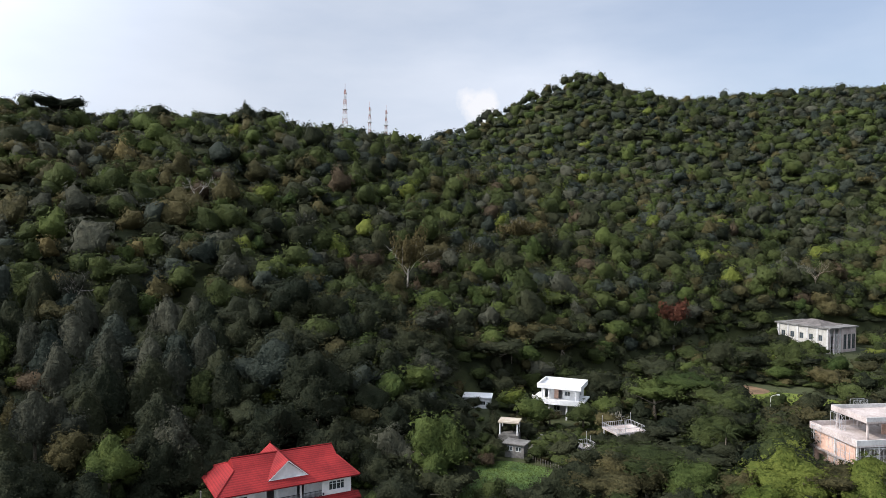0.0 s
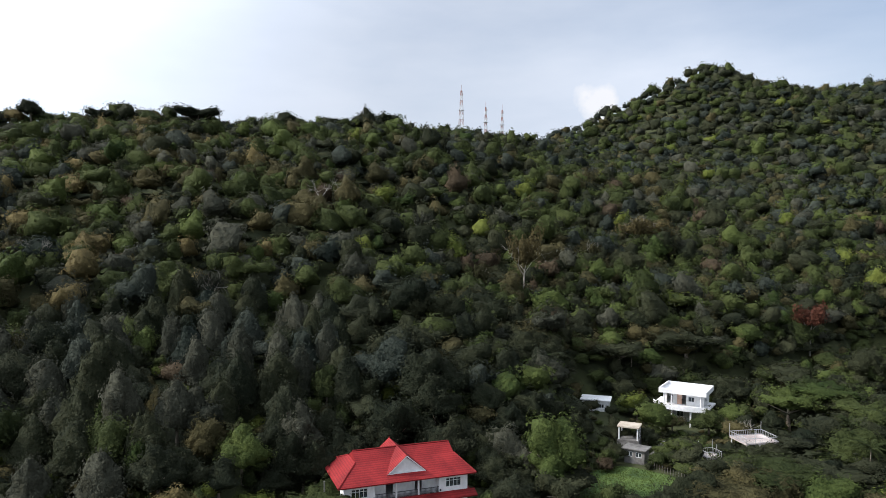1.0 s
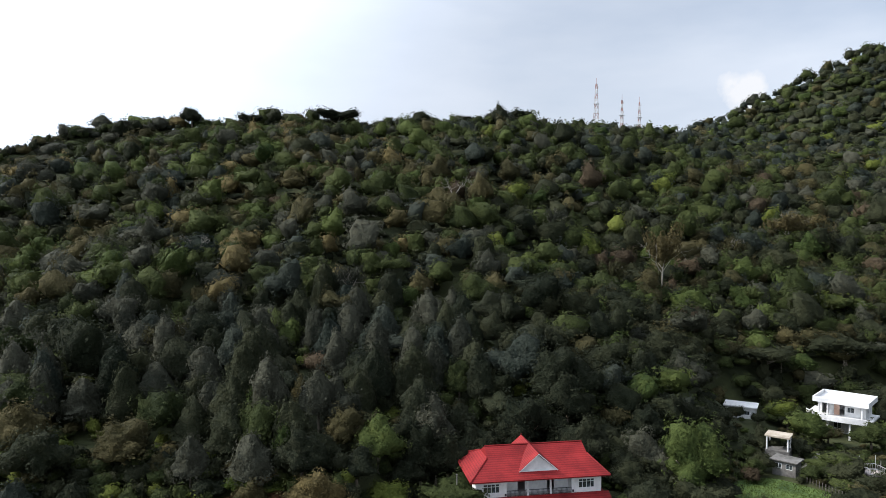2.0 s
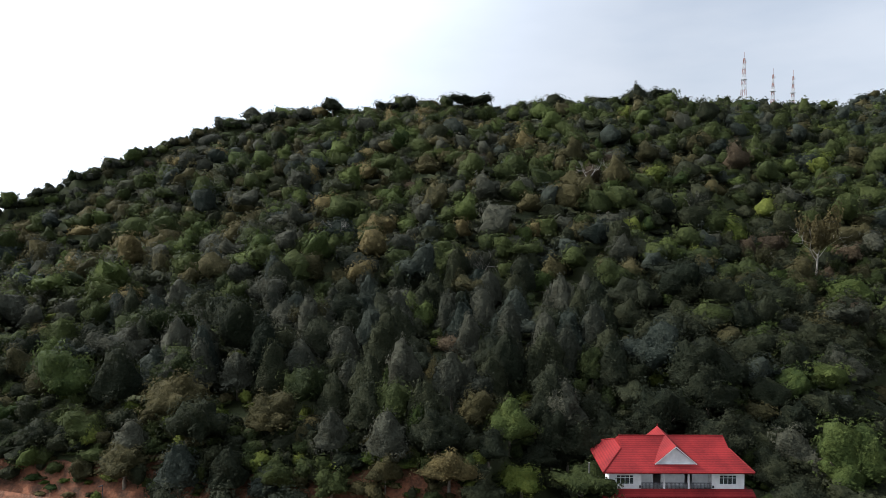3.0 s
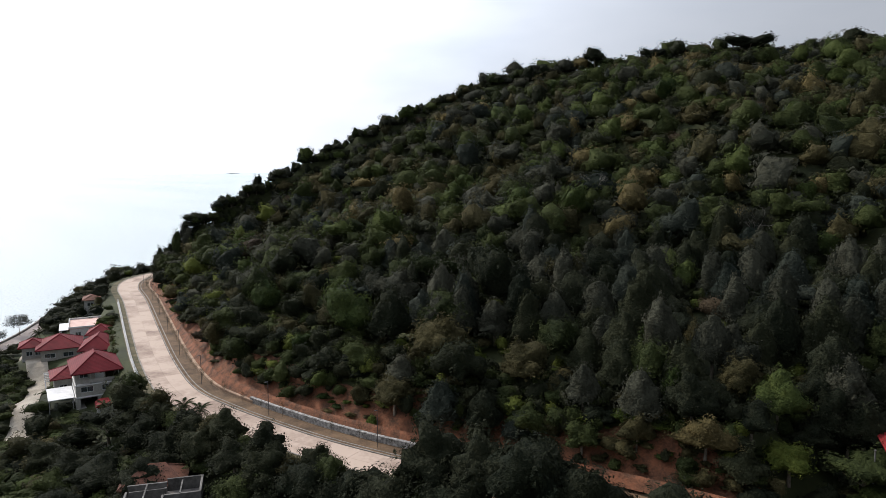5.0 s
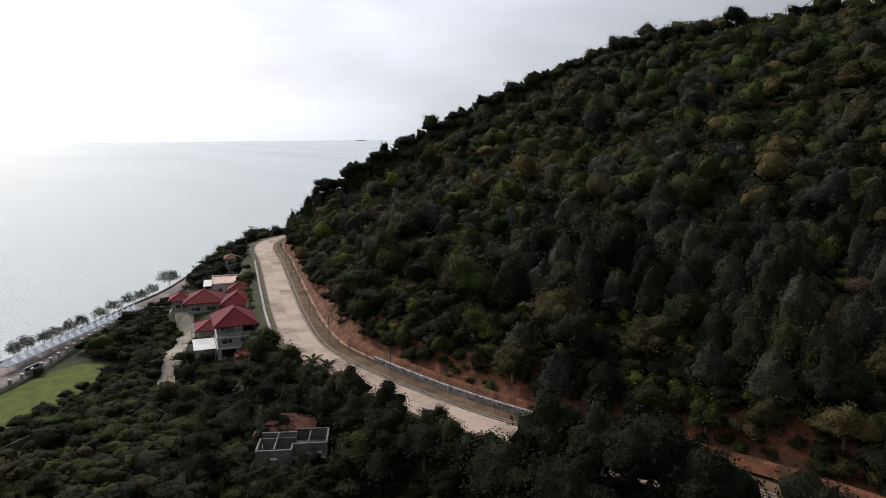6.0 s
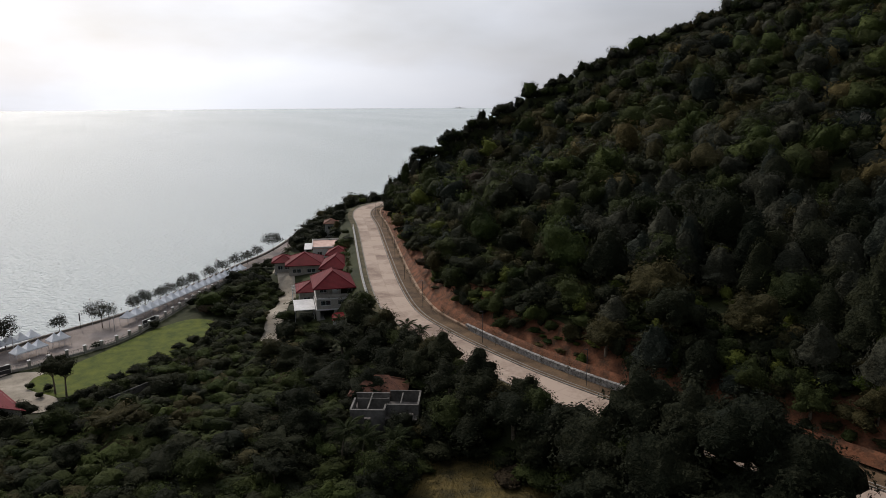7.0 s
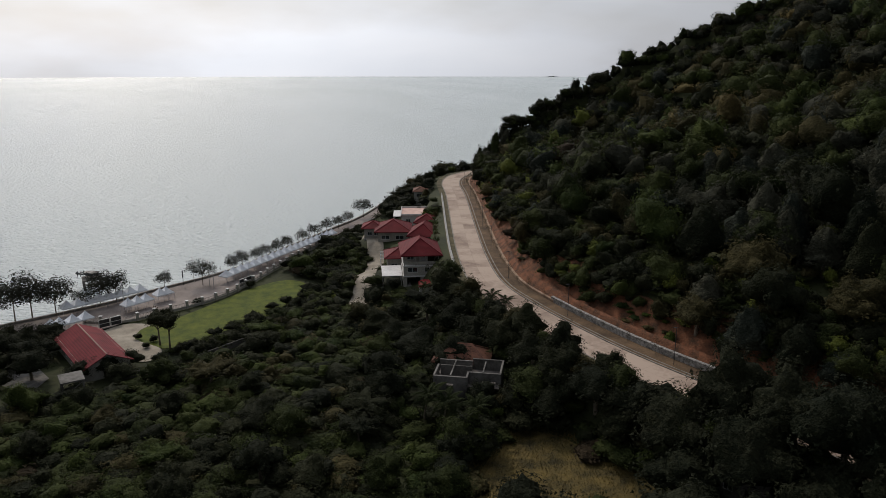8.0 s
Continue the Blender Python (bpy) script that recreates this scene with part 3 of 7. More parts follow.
LAWN = [(-162.0, -31.6), (-167.8, -31.3), (-170.4, -29.0), (-173.6, -25.6), (-177.0, -21.2), (-187.6, -12.4), (-195.0, -6.2), (-201.0, 2.2), (-199.0, 7.6), (-192.5, 9.6),
        (-183.3, 7.6), (-175.4, 1.6), (-167.4, -3.0), (-164.0, -7.5), (-160.5, -13.0), (-155.0, -18.5), (-153.0, -22.4), (-153.7, -25.8), (-157.2, -29.2)]


def rounded(poly, steps=4):
    """A closed outline with its corners smoothed."""
    out, n_ = [], len(poly)
    for i in range(n_):
        a_, b_, c_, d_ = (np.array(poly[(i + k) % n_], float) for k in (-1, 0, 1, 2))
        for k in range(steps):
            t = k / steps
            out.append(tuple(0.5 * (2 * b_ + (c_ - a_) * t + (2 * a_ - 5 * b_ + 4 * c_ - d_) * t * t + (3 * b_ - a_ - 3 * c_ + d_) * t ** 3)))
    return out


LAWN = rounded(LAWN)
sheet("lawn", LAWN, lawn_mat, "mown green lawn inside the seaside wall", 0.14, "lawn")
sheet("driveway", rounded([(-166.5, -40.5), (-172.5, -36.5), (-173.5, -32.5), (-171.2, -28.6), (-168.4, -30.4), (-162.0, -30.8), (-157.6, -28.4), (-154.2, -25.0), (-151.5, -23.6), (-147.0, -24.0), (-146.5, -28.0), (-152, -34.0), (-160, -39.0)], 3),
      drive_mat, "pale paved driveway sweeping round the lawn", 0.18, "driveway")
PATHWAY = curved([(-262, 40, 0), (-246, 34.5, 0), (-226, 33.5, 0), (-208, 30.8, 0), (-196, 27.5, 0), (-181, 23.5, 0), (-171, 20.5, 0)], 6)
a, b = beside(PATHWAY, 2.6), beside(PATHWAY, -2.6)
sheet("driveway", [tuple(p[:2]) for p in a] + [tuple(p[:2]) for p in b[::-1]], drive_mat, "pale concrete drive between villas and garden", 0.2, "driveway", 1)
sheet("grass", rounded([(4, 118), (24, 120), (30, 134), (22, 140), (12, 146), (4, 138)]), rough_grass, "rough green grass clearing among the trees", 0.15, "grass")
sheet("grass", rounded([(78, 178), (98, 172), (106, 186), (98, 200), (86, 198)]), lawn_mat, "sunlit grassy clearing among trees", 0.15, "grass")
sheet("bare_earth", rounded([(82, 199), (90, 199), (94, 203), (89, 208), (82, 206)]), verge_mat, "patch of bare reddish earth beside the grass", 0.2, "ground")
FIELD = rounded([(-93.6, 34.3), (-90.4, 40.5), (-82, 44), (-75, 48), (-67, 45), (-66, 36), (-72.8, 26), (-80, 24), (-86, 27.5)])
sheet("field", FIELD, dry_grass, "small clearing of flattened dry yellow grass", 0.15, "field")

# ---------------------------------------------------------------- trees
def geodesic(f):
    """Corners and triangles of a ball of 20 f f faces."""
    g = (1 + 5 ** 0.5) / 2
    base = np.array([(-1, g, 0), (1, g, 0), (-1, -g, 0), (1, -g, 0), (0, -1, g), (0, 1, g), (0, -1, -g), (0, 1, -g), (g, 0, -1), (g, 0, 1), (-g, 0, -1), (-g, 0, 1)])
    sides = ((0, 11, 5), (0, 5, 1), (0, 1, 7), (0, 7, 10), (0, 10, 11), (1, 5, 9), (5, 11, 4), (11, 10, 2), (10, 7, 6), (7, 1, 8),
             (3, 9, 4), (3, 4, 2), (3, 2, 6), (3, 6, 8), (3, 8, 9), (4, 9, 5), (2, 4, 11), (6, 2, 10), (8, 6, 7), (9, 8, 1))
    V, T, known = [], [], {}
    for side in sides:
        a, b, c = base[list(side)]
        net = {}
        for i in range(f + 1):
            for j in range(f + 1 - i):
                q = a + (b - a) * i / f + (c - a) * j / f
                q = q / np.linalg.norm(q)
                key = tuple(np.round(q, 4))
                if key not in known:
                    known[key] = len(V)
                    V.append(q)
                net[i, j] = known[key]
        for i in range(f):
            for j in range(f - i):
                T.append((net[i, j], net[i + 1, j], net[i, j + 1]))
                if i + j < f - 1:
                    T.append((net[i + 1, j], net[i + 1, j + 1], net[i, j + 1]))
    return np.array(V), np.array(T)


BALLS = {}


def crown(kind, seed, fine, leaves, size, puffs=46):
    """Corners and triangles of a crown of height 1 and width 1, which corners are loose, and how their puffs differ in shade: sprays of leaves over many puffs, round a closed mass.
    With fine 0 the mass is left out, and the sprays hang through the whole crown."""
    rng = np.random.default_rng(seed)
    f = 7
    if f not in BALLS:
        BALLS[f] = geodesic(f)
    d, T = BALLS[f]
    turn_ = rng.uniform(0, 6.3)
    c, s = math.cos(turn_), math.sin(turn_)
    d = d @ np.array([(c, s, 0), (-s, c, 0), (0, 0, 1)])
    # puffs: round swellings, each about one of many random ways
    ways = rng.normal(size=(puffs, 3))
    ways /= np.linalg.norm(ways, axis=1)[:, None]
    apart = np.arccos(np.clip(d @ ways.T, -1, 1))
    near, which = np.sort(apart, axis=1), np.argmin(apart, axis=1)
    reach = 2.0 / math.sqrt(puffs)
    proud, hue = rng.uniform(-0.5, 1.0, puffs), rng.uniform(-0.22, 0.22, puffs)
    puff = np.clip(1 - (near[:, 0] / reach) ** 2, -0.6, 1) - 0.7 * np.exp(-((near[:, 1] - near[:, 0]) / (0.3 * reach)) ** 2) + proud[which]
    if kind == "cone":
        t = (d[:, 2] + 1) / 2
        r = 0.47 * np.clip(1 - t, 0, 1) ** 0.62 * np.clip(0.45 + 3.2 * t, 0, 1) * (1 + 0.20 * puff + rng.uniform(-0.06, 0.06, len(d)))
        a = np.arctan2(d[:, 1], d[:, 0])
        pos = np.stack([r * np.cos(a), r * np.sin(a), 0.10 + 0.88 * t ** 0.9 + 0.035 * puff * (t < 0.97)], 1)
        out = np.stack([np.cos(a), np.sin(a), np.full(len(a), 0.45)], 1)
    else:
        count, spread_, lo, hi, core = {"round": (9, 0.29, 0.14, 0.22, 0.27), "flat": (10, 0.36, 0.10, 0.17, 0.22), "bush": (7, 0.25, 0.16, 0.25, 0.28)}[kind]
        bulk = np.full(len(d), core)
        for k in range(count):
            a, e = k * 2.4 + rng.uniform(0, 0.7), rng.uniform(-0.35, 1.3) if kind != "flat" else rng.uniform(0.0, 0.75)
            far_, r = spread_ * rng.uniform(0.75, 1.15), rng.uniform(lo, hi)
            o = far_ * np.array([math.cos(a) * math.cos(e), math.sin(a) * math.cos(e), math.sin(e)])
            along_ = d @ o
            disc = along_ ** 2 - o @ o + r * r
            bulk = np.maximum(bulk, np.where(disc > 0, along_ + np.sqrt(np.maximum(disc, 0)), 0))
        bulk = bulk * (1 + 0.19 * puff + rng.uniform(-0.05, 0.05, len(d)))
        high, tall = {"round": (0.50, 1.02), "flat": (0.66, 0.95), "bush": (0.42, 1.0)}[kind]
        pos = d * bulk[:, None] * np.where(d[:, 2:] < 0, (1, 1, tall * (0.7 if kind != "flat" else 0.3)), (1, 1, tall)) + (0, 0, high)
        out = d
    tris = T[d[T].mean(1)[:, 2] > (-0.72 if kind != "flat" else -0.95)]
    ea, eb = pos[tris[:, 1]] - pos[tris[:, 0]], pos[tris[:, 2]] - pos[tris[:, 0]]
    face = np.cross(ea, eb)
    area = np.linalg.norm(face, axis=1)
    face /= area[:, None] + 1e-9
    area = area * (0.3 + np.clip(out[tris].mean(1)[:, 2] + 0.6, 0, 1))
    chosen = rng.choice(len(tris), leaves, p=area / area.sum())
    pick = tris[chosen]
    w = rng.dirichlet((1, 1, 1), leaves)[:, :, None]
    spot, nrm = (pos[pick] * w).sum(1), face[chosen] + 0.6 * (out[pick] * w).sum(1)
    lift = rng.uniform(-0.06, 0.025, (leaves, 1))
    spot = spot + (out[pick] * w).sum(1) * lift if fine else (spot - (0, 0, 0.55)) * rng.uniform(0.35, 1.1, (leaves, 1)) ** 0.6 + (0, 0, 0.55)
    nrm = nrm + rng.normal(size=nrm.shape) * 0.38 + (0, 0, 0.25)
    nrm /= np.linalg.norm(nrm, axis=1)[:, None]
    t1 = np.cross(nrm, rng.normal(size=nrm.shape))
    t1 /= np.linalg.norm(t1, axis=1)[:, None]
    t2 = np.cross(nrm, t1)
    a = size * rng.uniform(0.6, 1.4, (leaves, 1))
    sprays = np.stack([spot - t1 * a, spot - t2 * a * 0.6 + t1 * a * 0.4, spot + t1 * a * 0.4 + t2 * a * 0.9], 1).reshape(-1, 3)
    if not fine:
        return sprays, np.arange(3 * leaves).reshape(-1, 3), np.zeros(len(sprays)), np.zeros(len(sprays))
    # the mass: a coarser ball drawn in a little under the sprays
    if fine not in BALLS:
        BALLS[fine] = geodesic(fine)
    bd, bt = BALLS[fine]
    bd = bd @ np.array([(c, s, 0), (-s, c, 0), (0, 0, 1)])
    near_ = np.argmax(bd @ d.T, axis=1)
    mid = np.array([0, 0, pos[:, 2].mean()])
    mass = (pos[near_] - mid) * 0.82 + mid
    bt = bt[bd[bt].mean(1)[:, 2] > (-0.72 if kind != "flat" else -0.95)]
    return (np.vstack([mass, sprays]), np.vstack([bt, len(mass) + np.arange(3 * leaves).reshape(-1, 3)]),
            np.concatenate([np.zeros(len(mass)), np.ones(len(sprays))]), np.concatenate([hue[which[near_]], np.repeat(hue[which[pick[:, 0]]], 3)]))


KINDS = ("round", "cone", "flat", "bush")
FAR_CROWNS = {k: [crown(k, 10 * i + s, 2, 66, 0.080, 22) for s in range(8)] for i, k in enumerate(KINDS)}
MID_CROWNS = {k: [crown(k, 50 + 10 * i + s, 2, 195, 0.051, 34) for s in range(8)] for i, k in enumerate(KINDS)}
LOW_CROWNS = {k: [crown(k, 80 + 10 * i + s, 2, 90, 0.070, 20) for s in range(6)] for i, k in enumerate(KINDS)}
TINY_CROWNS = {k: [crown(k, 150 + 10 * i + s, 2, 34, 0.10, 18) for s in range(6)] for i, k in enumerate(KINDS)}
NEAR_CROWNS = {k: [crown(k, 100 + 10 * i + s, 3, 620, 0.032, 52) for s in range(6)] for i, k in enumerate(KINDS)}
HERO_CROWNS = {k: [crown(k, 200 + 10 * i + s, 4, 1050, 0.026, 80) for s in range(4)] for i, k in enumerate(KINDS)}


def wood(name, rows, label, crowns, category="woodland"):
    """Many trees in one mesh. Rows: x, y, z, height, width, kind, leaf."""
    V, T, M, S, L, n0 = [], [], [], [], [], 0
    rng = np.random.default_rng(len(rows))
    for x, y, z, h, wd, kind, leaf in rows:
        v, t, loose, hue = crowns[kind][rng.integers(len(crowns[kind]))]
        a, e = rng.uniform(0, 6.3), rng.uniform(0.85, 1.18)
        c, s = math.cos(a), math.sin(a)
        vx, vy = v[:, 0] * wd * e, v[:, 1] * wd / e
        V.append(np.stack([vx * c - vy * s + x, vx * s + vy * c + y, v[:, 2] * h + z], 1))
        T.append(t + n0)
        M.append(np.full(len(t), leaf))
        S.append(rng.random() + hue)
        L.append(loose)
        n0 += len(v)
    ob = soup(name, np.vstack(V), np.vstack(T), LEAF, np.concatenate(M), tint=np.concatenate(S), spray=np.concatenate(L))
    return tagged(ob, label, category, kind="stuff")


def tube(V, F, p0, p1, r0, r1, sides=6):
    """Adds a tapered round stick to the lists of corners and faces."""
    p0, p1 = Vector(p0), Vector(p1)
    d = (p1 - p0).normalized()
    u = d.orthogonal().normalized()
    v = d.cross(u)
    n0 = len(V)
    for p, r in ((p0, r0), (p1, r1)):
        for k in range(sides):
            a = 2 * math.pi * k / sides
            V.append(tuple(p + u * (r * math.cos(a)) + v * (r * math.sin(a))))
    for k in range(sides):
        j = (k + 1) % sides
        F.append((n0 + k, n0 + j, n0 + sides + j, n0 + sides + k))
    F.append(tuple(n0 + sides + k for k in range(sides)))


def limbs(V, F, p, d, length, r, depth, rng, spread=0.6):
    """A forking bough."""
    d = Vector(d).normalized()
    mid = Vector(p) + d * length * 0.5 + Vector(rng.normal(size=3)) * length * 0.06
    end = mid + (d + Vector(rng.normal(size=3)) * 0.25).normalized() * length * 0.5
    tube(V, F, p, mid, r, r * 0.8, 5)
    tube(V, F, mid, end, r * 0.8, r * 0.55, 5)
    if depth:
        for k in range(2 if rng.random() < 0.6 else 3):
            limbs(V, F, end, d + Vector(rng.normal(size=3)) * spread + Vector((0, 0, 0.15)), length * rng.uniform(0.6, 0.8), r * 0.5, depth - 1, rng, spread)


def stem(kind, seed):
    """Trunk and limbs of a tree of height 1 and width 1."""
    rng = np.random.default_rng(seed)
    V, F = [], []
    top = {"cone": 0.8, "round": 0.45, "flat": 0.55, "bush": 0.25}[kind]
    bend = Vector((rng.uniform(-0.03, 0.03), rng.uniform(-0.03, 0.03), top))
    tube(V, F, (0, 0, -0.06), bend * 0.5, 0.035, 0.027, 7)
    tube(V, F, bend * 0.5, bend, 0.027, 0.016, 7)
    if kind != "cone":
        for k in range(5):
            a = k * 1.26 + rng.uniform(0, 0.5)
            e = bend + Vector((0.26 * math.cos(a), 0.26 * math.sin(a), rng.uniform(0.08, 0.22)))
            tube(V, F, bend * rng.uniform(0.75, 1.0), e, 0.015, 0.006, 5)
    return V, F


STEM_MESH, CROWN_MESH = {}, {}
for kind in KINDS:
    me = bpy.data.meshes.new("trunk")
    v, f = stem(kind, 7)
    me.from_pydata(v, [], f)
    me.materials.append(bark)
    STEM_MESH[kind] = me


def crown_mesh(kind, variant, leaf):
    key = (kind, variant, leaf)
    if key not in CROWN_MESH:
        v, t, loose, hue = HERO_CROWNS[kind][variant]
        me = bpy.data.meshes.new("crown")
        me.from_pydata(v.tolist(), [], t.tolist(), shade_flat=False)
        me.attributes.new("tint", "FLOAT", "POINT").data.foreach_set("value", (0.35 + 0.1 * variant + hue).astype(np.float32))
        me.attributes.new("spray", "FLOAT", "POINT").data.foreach_set("value", loose.astype(np.float32))
        me.materials.append(LEAF[leaf])
        CROWN_MESH[key] = me
    return CROWN_MESH[key]


SAY_LEAF = {GREEN: "mid-green", DARK: "dark green", BRIGHT: "bright yellow-green", OLIVE: "olive", GREY: "grey-green", BROWN: "brownish", DEEP: "very dark green", FRESH: "fresh green", BLUISH: "bluish green", STRAW: "straw-coloured", RUST: "rust-red"}
SAY_KIND = {"round": "round-crowned broadleaf tree", "cone": "tall pointed tree", "flat": "spreading flat-topped tree", "bush": "dense low bush"}


def tree(x, y, h, wd, kind, leaf, where, z=None, variant=None, name="tree"):
    z = height(x, y) if z is None else z
    ob = new(name)
    ob.matrix_world = Matrix.LocRotScale((x, y, z - 0.1), Euler((0, 0, random.uniform(0, 6.3))), (wd * 1.12, wd * 1.12, h * 1.03))
    c = new("crown", crown_mesh(kind, random.randrange(4) if variant is None else variant, leaf))
    s = new("trunk", STEM_MESH[kind])
    c.parent = s.parent = ob
    return tagged(ob, SAY_LEAF[leaf] + " " + SAY_KIND[kind] + " " + where, "bush" if kind == "bush" else "tree", "trees " + where)


def scatter(x0, y0, x1, y1, gap, seed):
    """Uneven points over an oblong, on a slanting net so that no rows line up."""
    rng = np.random.default_rng(seed)
    r = math.hypot(x1 - x0, y1 - y0) / 2
    us, vs = np.meshgrid(np.arange(-r, r, gap), np.arange(-r, r, gap * 0.87))
    us[1::2] += gap / 2
    us = us + rng.uniform(-0.5, 0.5, us.shape) * gap
    vs = vs + rng.uniform(-0.5, 0.5, vs.shape) * gap
    c, s = math.cos(0.61), math.sin(0.61)
    xs, ys = us * c - vs * s + (x0 + x1) / 2, us * s + vs * c + (y0 + y1) / 2
    ok = (xs > x0) & (xs < x1) & (ys > y0) & (ys < y1)
    return xs[ok], ys[ok], rng


CLEAR = [(-24, 114, 12.5), (33, 183, 10), (139, 252, 14), (92, 144, 17), (-107, 31, 8), (-180, 39, 11), (-229, 40, 11), (-213, 45, 9), (-185, 30, 8),
         (-248, 53, 12), (-277, 63, 6), (-148, -36, 15), (39, 152, 6), (9, 181, 6), (15, 152, 6), (-64, 52, 4), (0, 0, 42), (-136, -43, 8), (30, 147, 3), (29, 171, 7), (39, 145, 6), (36, 138, 5), (14, 172, 5), (10, 170, 5), (18, 141, 5), (29, 160, 6), (-99, 25.5, 5), (6, 172, 7), (9, 165, 5), (128, 229, 9), (124, 217, 7), (134, 238, 8), (-98, 52, 6), (-104, 50, 5), (-203, 50, 7), (-196, 47, 6), (-92, 53, 6), (-85, 56, 5), (76, 126, 7), (84, 127, 6), (-157, 38, 8), (-164, 40, 7)]
STAND_OUT = [
        (-45, 117, 3.9), (-61, 94, 2.5), (-78, 100, 3.5), (-63, 109, 3.6), (-69, 127, 3.1), (-68, 112, 2.5), (-99, 93, 3.6), (-54, 125, 3.5),
        (-75, 107, 2.5), (-110, 117, 4.9), (-104, 124, 4.0), (-68, 140, 3.1), (-49, 105, 3.3), (-45, 99, 3.8), (-101, 81, 5.4), (-53, 91, 3.6),
        (-84, 86, 4.8), (-132, 92, 6.0), (-101, 102, 2.5), (-128, 110, 4.5), (-68, 82, 3.2), (-99, 69, 4.1), (-61, 86, 2.5), (-86, 101, 2.9),
        (-46, 136, 3.6)]
OPEN_AREAS = [LAWN, FIELD, [(-139, -47), (-170, -54), (-207, -8), (-202, 9), (-198, 15), (-178, 12), (-152, -4), (-141, -17), (-138, -30)], [(3, 117), (25, 119), (31, 134), (22, 141), (12, 147), (3, 139)], [(77, 177), (99, 171), (107, 187), (106, 206), (96, 211), (83, 209)]]


def kept_clear(x, y, slack=0.0):
    """True where no tree stands: road, houses, lawn, open ground."""
    dr, sr, _, _ = along(x, y, ROAD)
    bad = dr < np.where(sr > 0, 11.2, 6.8 + slack)
    for cx, cy, r in CLEAR + STAND_OUT + [(cx * 0.955, cy * 0.955, r * 0.9) for cx, cy, r in STAND_OUT]:
        bad |= (x - cx) ** 2 + (y - cy) ** 2 < (r + slack) ** 2
    ds, ss, _, _ = along(x, y, SHORE)
    bad |= -ds * ss < np.where(x > -283, 20, 3)
    dp, _, _, _ = along(x, y, PATHWAY)
    bad |= dp < 3.0 + slack
    for area in OPEN_AREAS:
        bad |= inside(x, y, area)
    return bad


# the wooded hillsides
x, y, rng = scatter(-480, 40, 760, 880, 7.2, 3)
far = np.hypot(x, y)
df, _, _, _ = along(x, y, FOOT)
dc, _, _, _ = along(x, y, CREST)
yaw = np.degrees(np.arctan2(-x, y))
front = inside(x, y, FRONT)
ok = (front | (inside(x, y, BEHIND) & (dc < 16))) & (yaw > -35) & ~kept_clear(x, y) & ((far < 520) | (rng.random(len(x)) < 0.72))
x, y, yaw, far, df, dc = x[ok], y[ok], yaw[ok], far[ok], df[ok], dc[ok]
z = ground(x, y)
patch = np.sin(x / 31 + 1.7 * np.sin(y / 43)) + np.sin(y / 27 + 2 * np.sin(x / 52))
near_rows, mid_rows, far_rows, single_rows = [], [], [], []
for i in range(len(x)):
    r = rng.random()
    # darker cones below yaw 30: the slope's shade is put into leaf choice
    if 17 < yaw[i] < 56 and far[i] < 190 and r < 0.5:
        kind, leaf, h, wd = "cone", int(rng.choice([DARK, GREY, DEEP, BLUISH], p=[0.4, 0.25, 0.15, 0.2] if yaw[i] < 30 else [0.3, 0.5, 0.05, 0.15])), rng.uniform(10, 16), rng.uniform(8.0, 11)
    else:
        kind = "flat" if rng.random() < 0.06 and dc[i] > 25 else "round"
        # lighter mix beyond 215 m: haze on the upper hill put into leaf colour
        mixed = [0.34, 0.20, 0.02, 0.10, 0.11, 0.01, 0.02, 0.08, 0.12] if far[i] > 215 else [0.2, 0.26, 0.01, 0.10, 0.08, 0.02, 0.2, 0.05, 0.08]
        leaf = rng.choice([GREEN, DARK, BRIGHT, OLIVE, GREY, BROWN, DEEP, FRESH, BLUISH], p=mixed)
        # all dark leaves near the house: shade of this hollow put into their colour
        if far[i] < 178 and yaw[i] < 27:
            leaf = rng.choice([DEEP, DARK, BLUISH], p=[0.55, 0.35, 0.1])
        # paler leaves here: haze put into leaf colour, besides the slope's olive crowns
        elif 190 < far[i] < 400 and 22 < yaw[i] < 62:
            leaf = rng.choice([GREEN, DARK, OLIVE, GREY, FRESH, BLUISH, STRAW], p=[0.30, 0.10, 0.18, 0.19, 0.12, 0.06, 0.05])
        # bluer leaves beyond 400 m: the haze of distance put into leaf colour
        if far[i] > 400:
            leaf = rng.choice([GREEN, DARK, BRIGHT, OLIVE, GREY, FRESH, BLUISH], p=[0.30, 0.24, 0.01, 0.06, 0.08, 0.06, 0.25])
        if far[i] <= 400 and patch[i] > 0.9 and rng.random() < 0.16:
            leaf = OLIVE if rng.random() < 0.7 else BROWN
        h = 7.5 + 6.0 * rng.random() ** 1.5 + (4.0 if rng.random() < 0.14 else 0.0)
        wd = min(h * rng.uniform(0.75, 1.1) + (2.0 if kind == "flat" else 0), 13.5)
    if df[i] < 14:
        h, wd = h * 0.7, wd * 0.8
    if dc[i] < 24 and far[i] < 480:
        kind, h, wd = "bush", h * 0.85, wd * 1.15
    if x[i] < -285 and y[i] < 240:
        h, wd = h * 0.8, wd * 0.7
    if far[i] >= 520:
        h, wd = h * 1.05, wd * 1.18
    row = (x[i], y[i], z[i] - (1.2 if dc[i] < 24 else 0.8), h, wd, kind, int(leaf))
    (single_rows if far[i] < 122 else near_rows if far[i] < 195 else mid_rows if far[i] < 400 else far_rows).append(row)
x, y, rng = scatter(-30, 130, 340, 345, 8.0, 77)
df, _, _, _ = along(x, y, FOOT)
ok = inside(x, y, FRONT) & (df < 70) & (np.degrees(np.arctan2(-x, y)) < 14) & ~kept_clear(x, y)
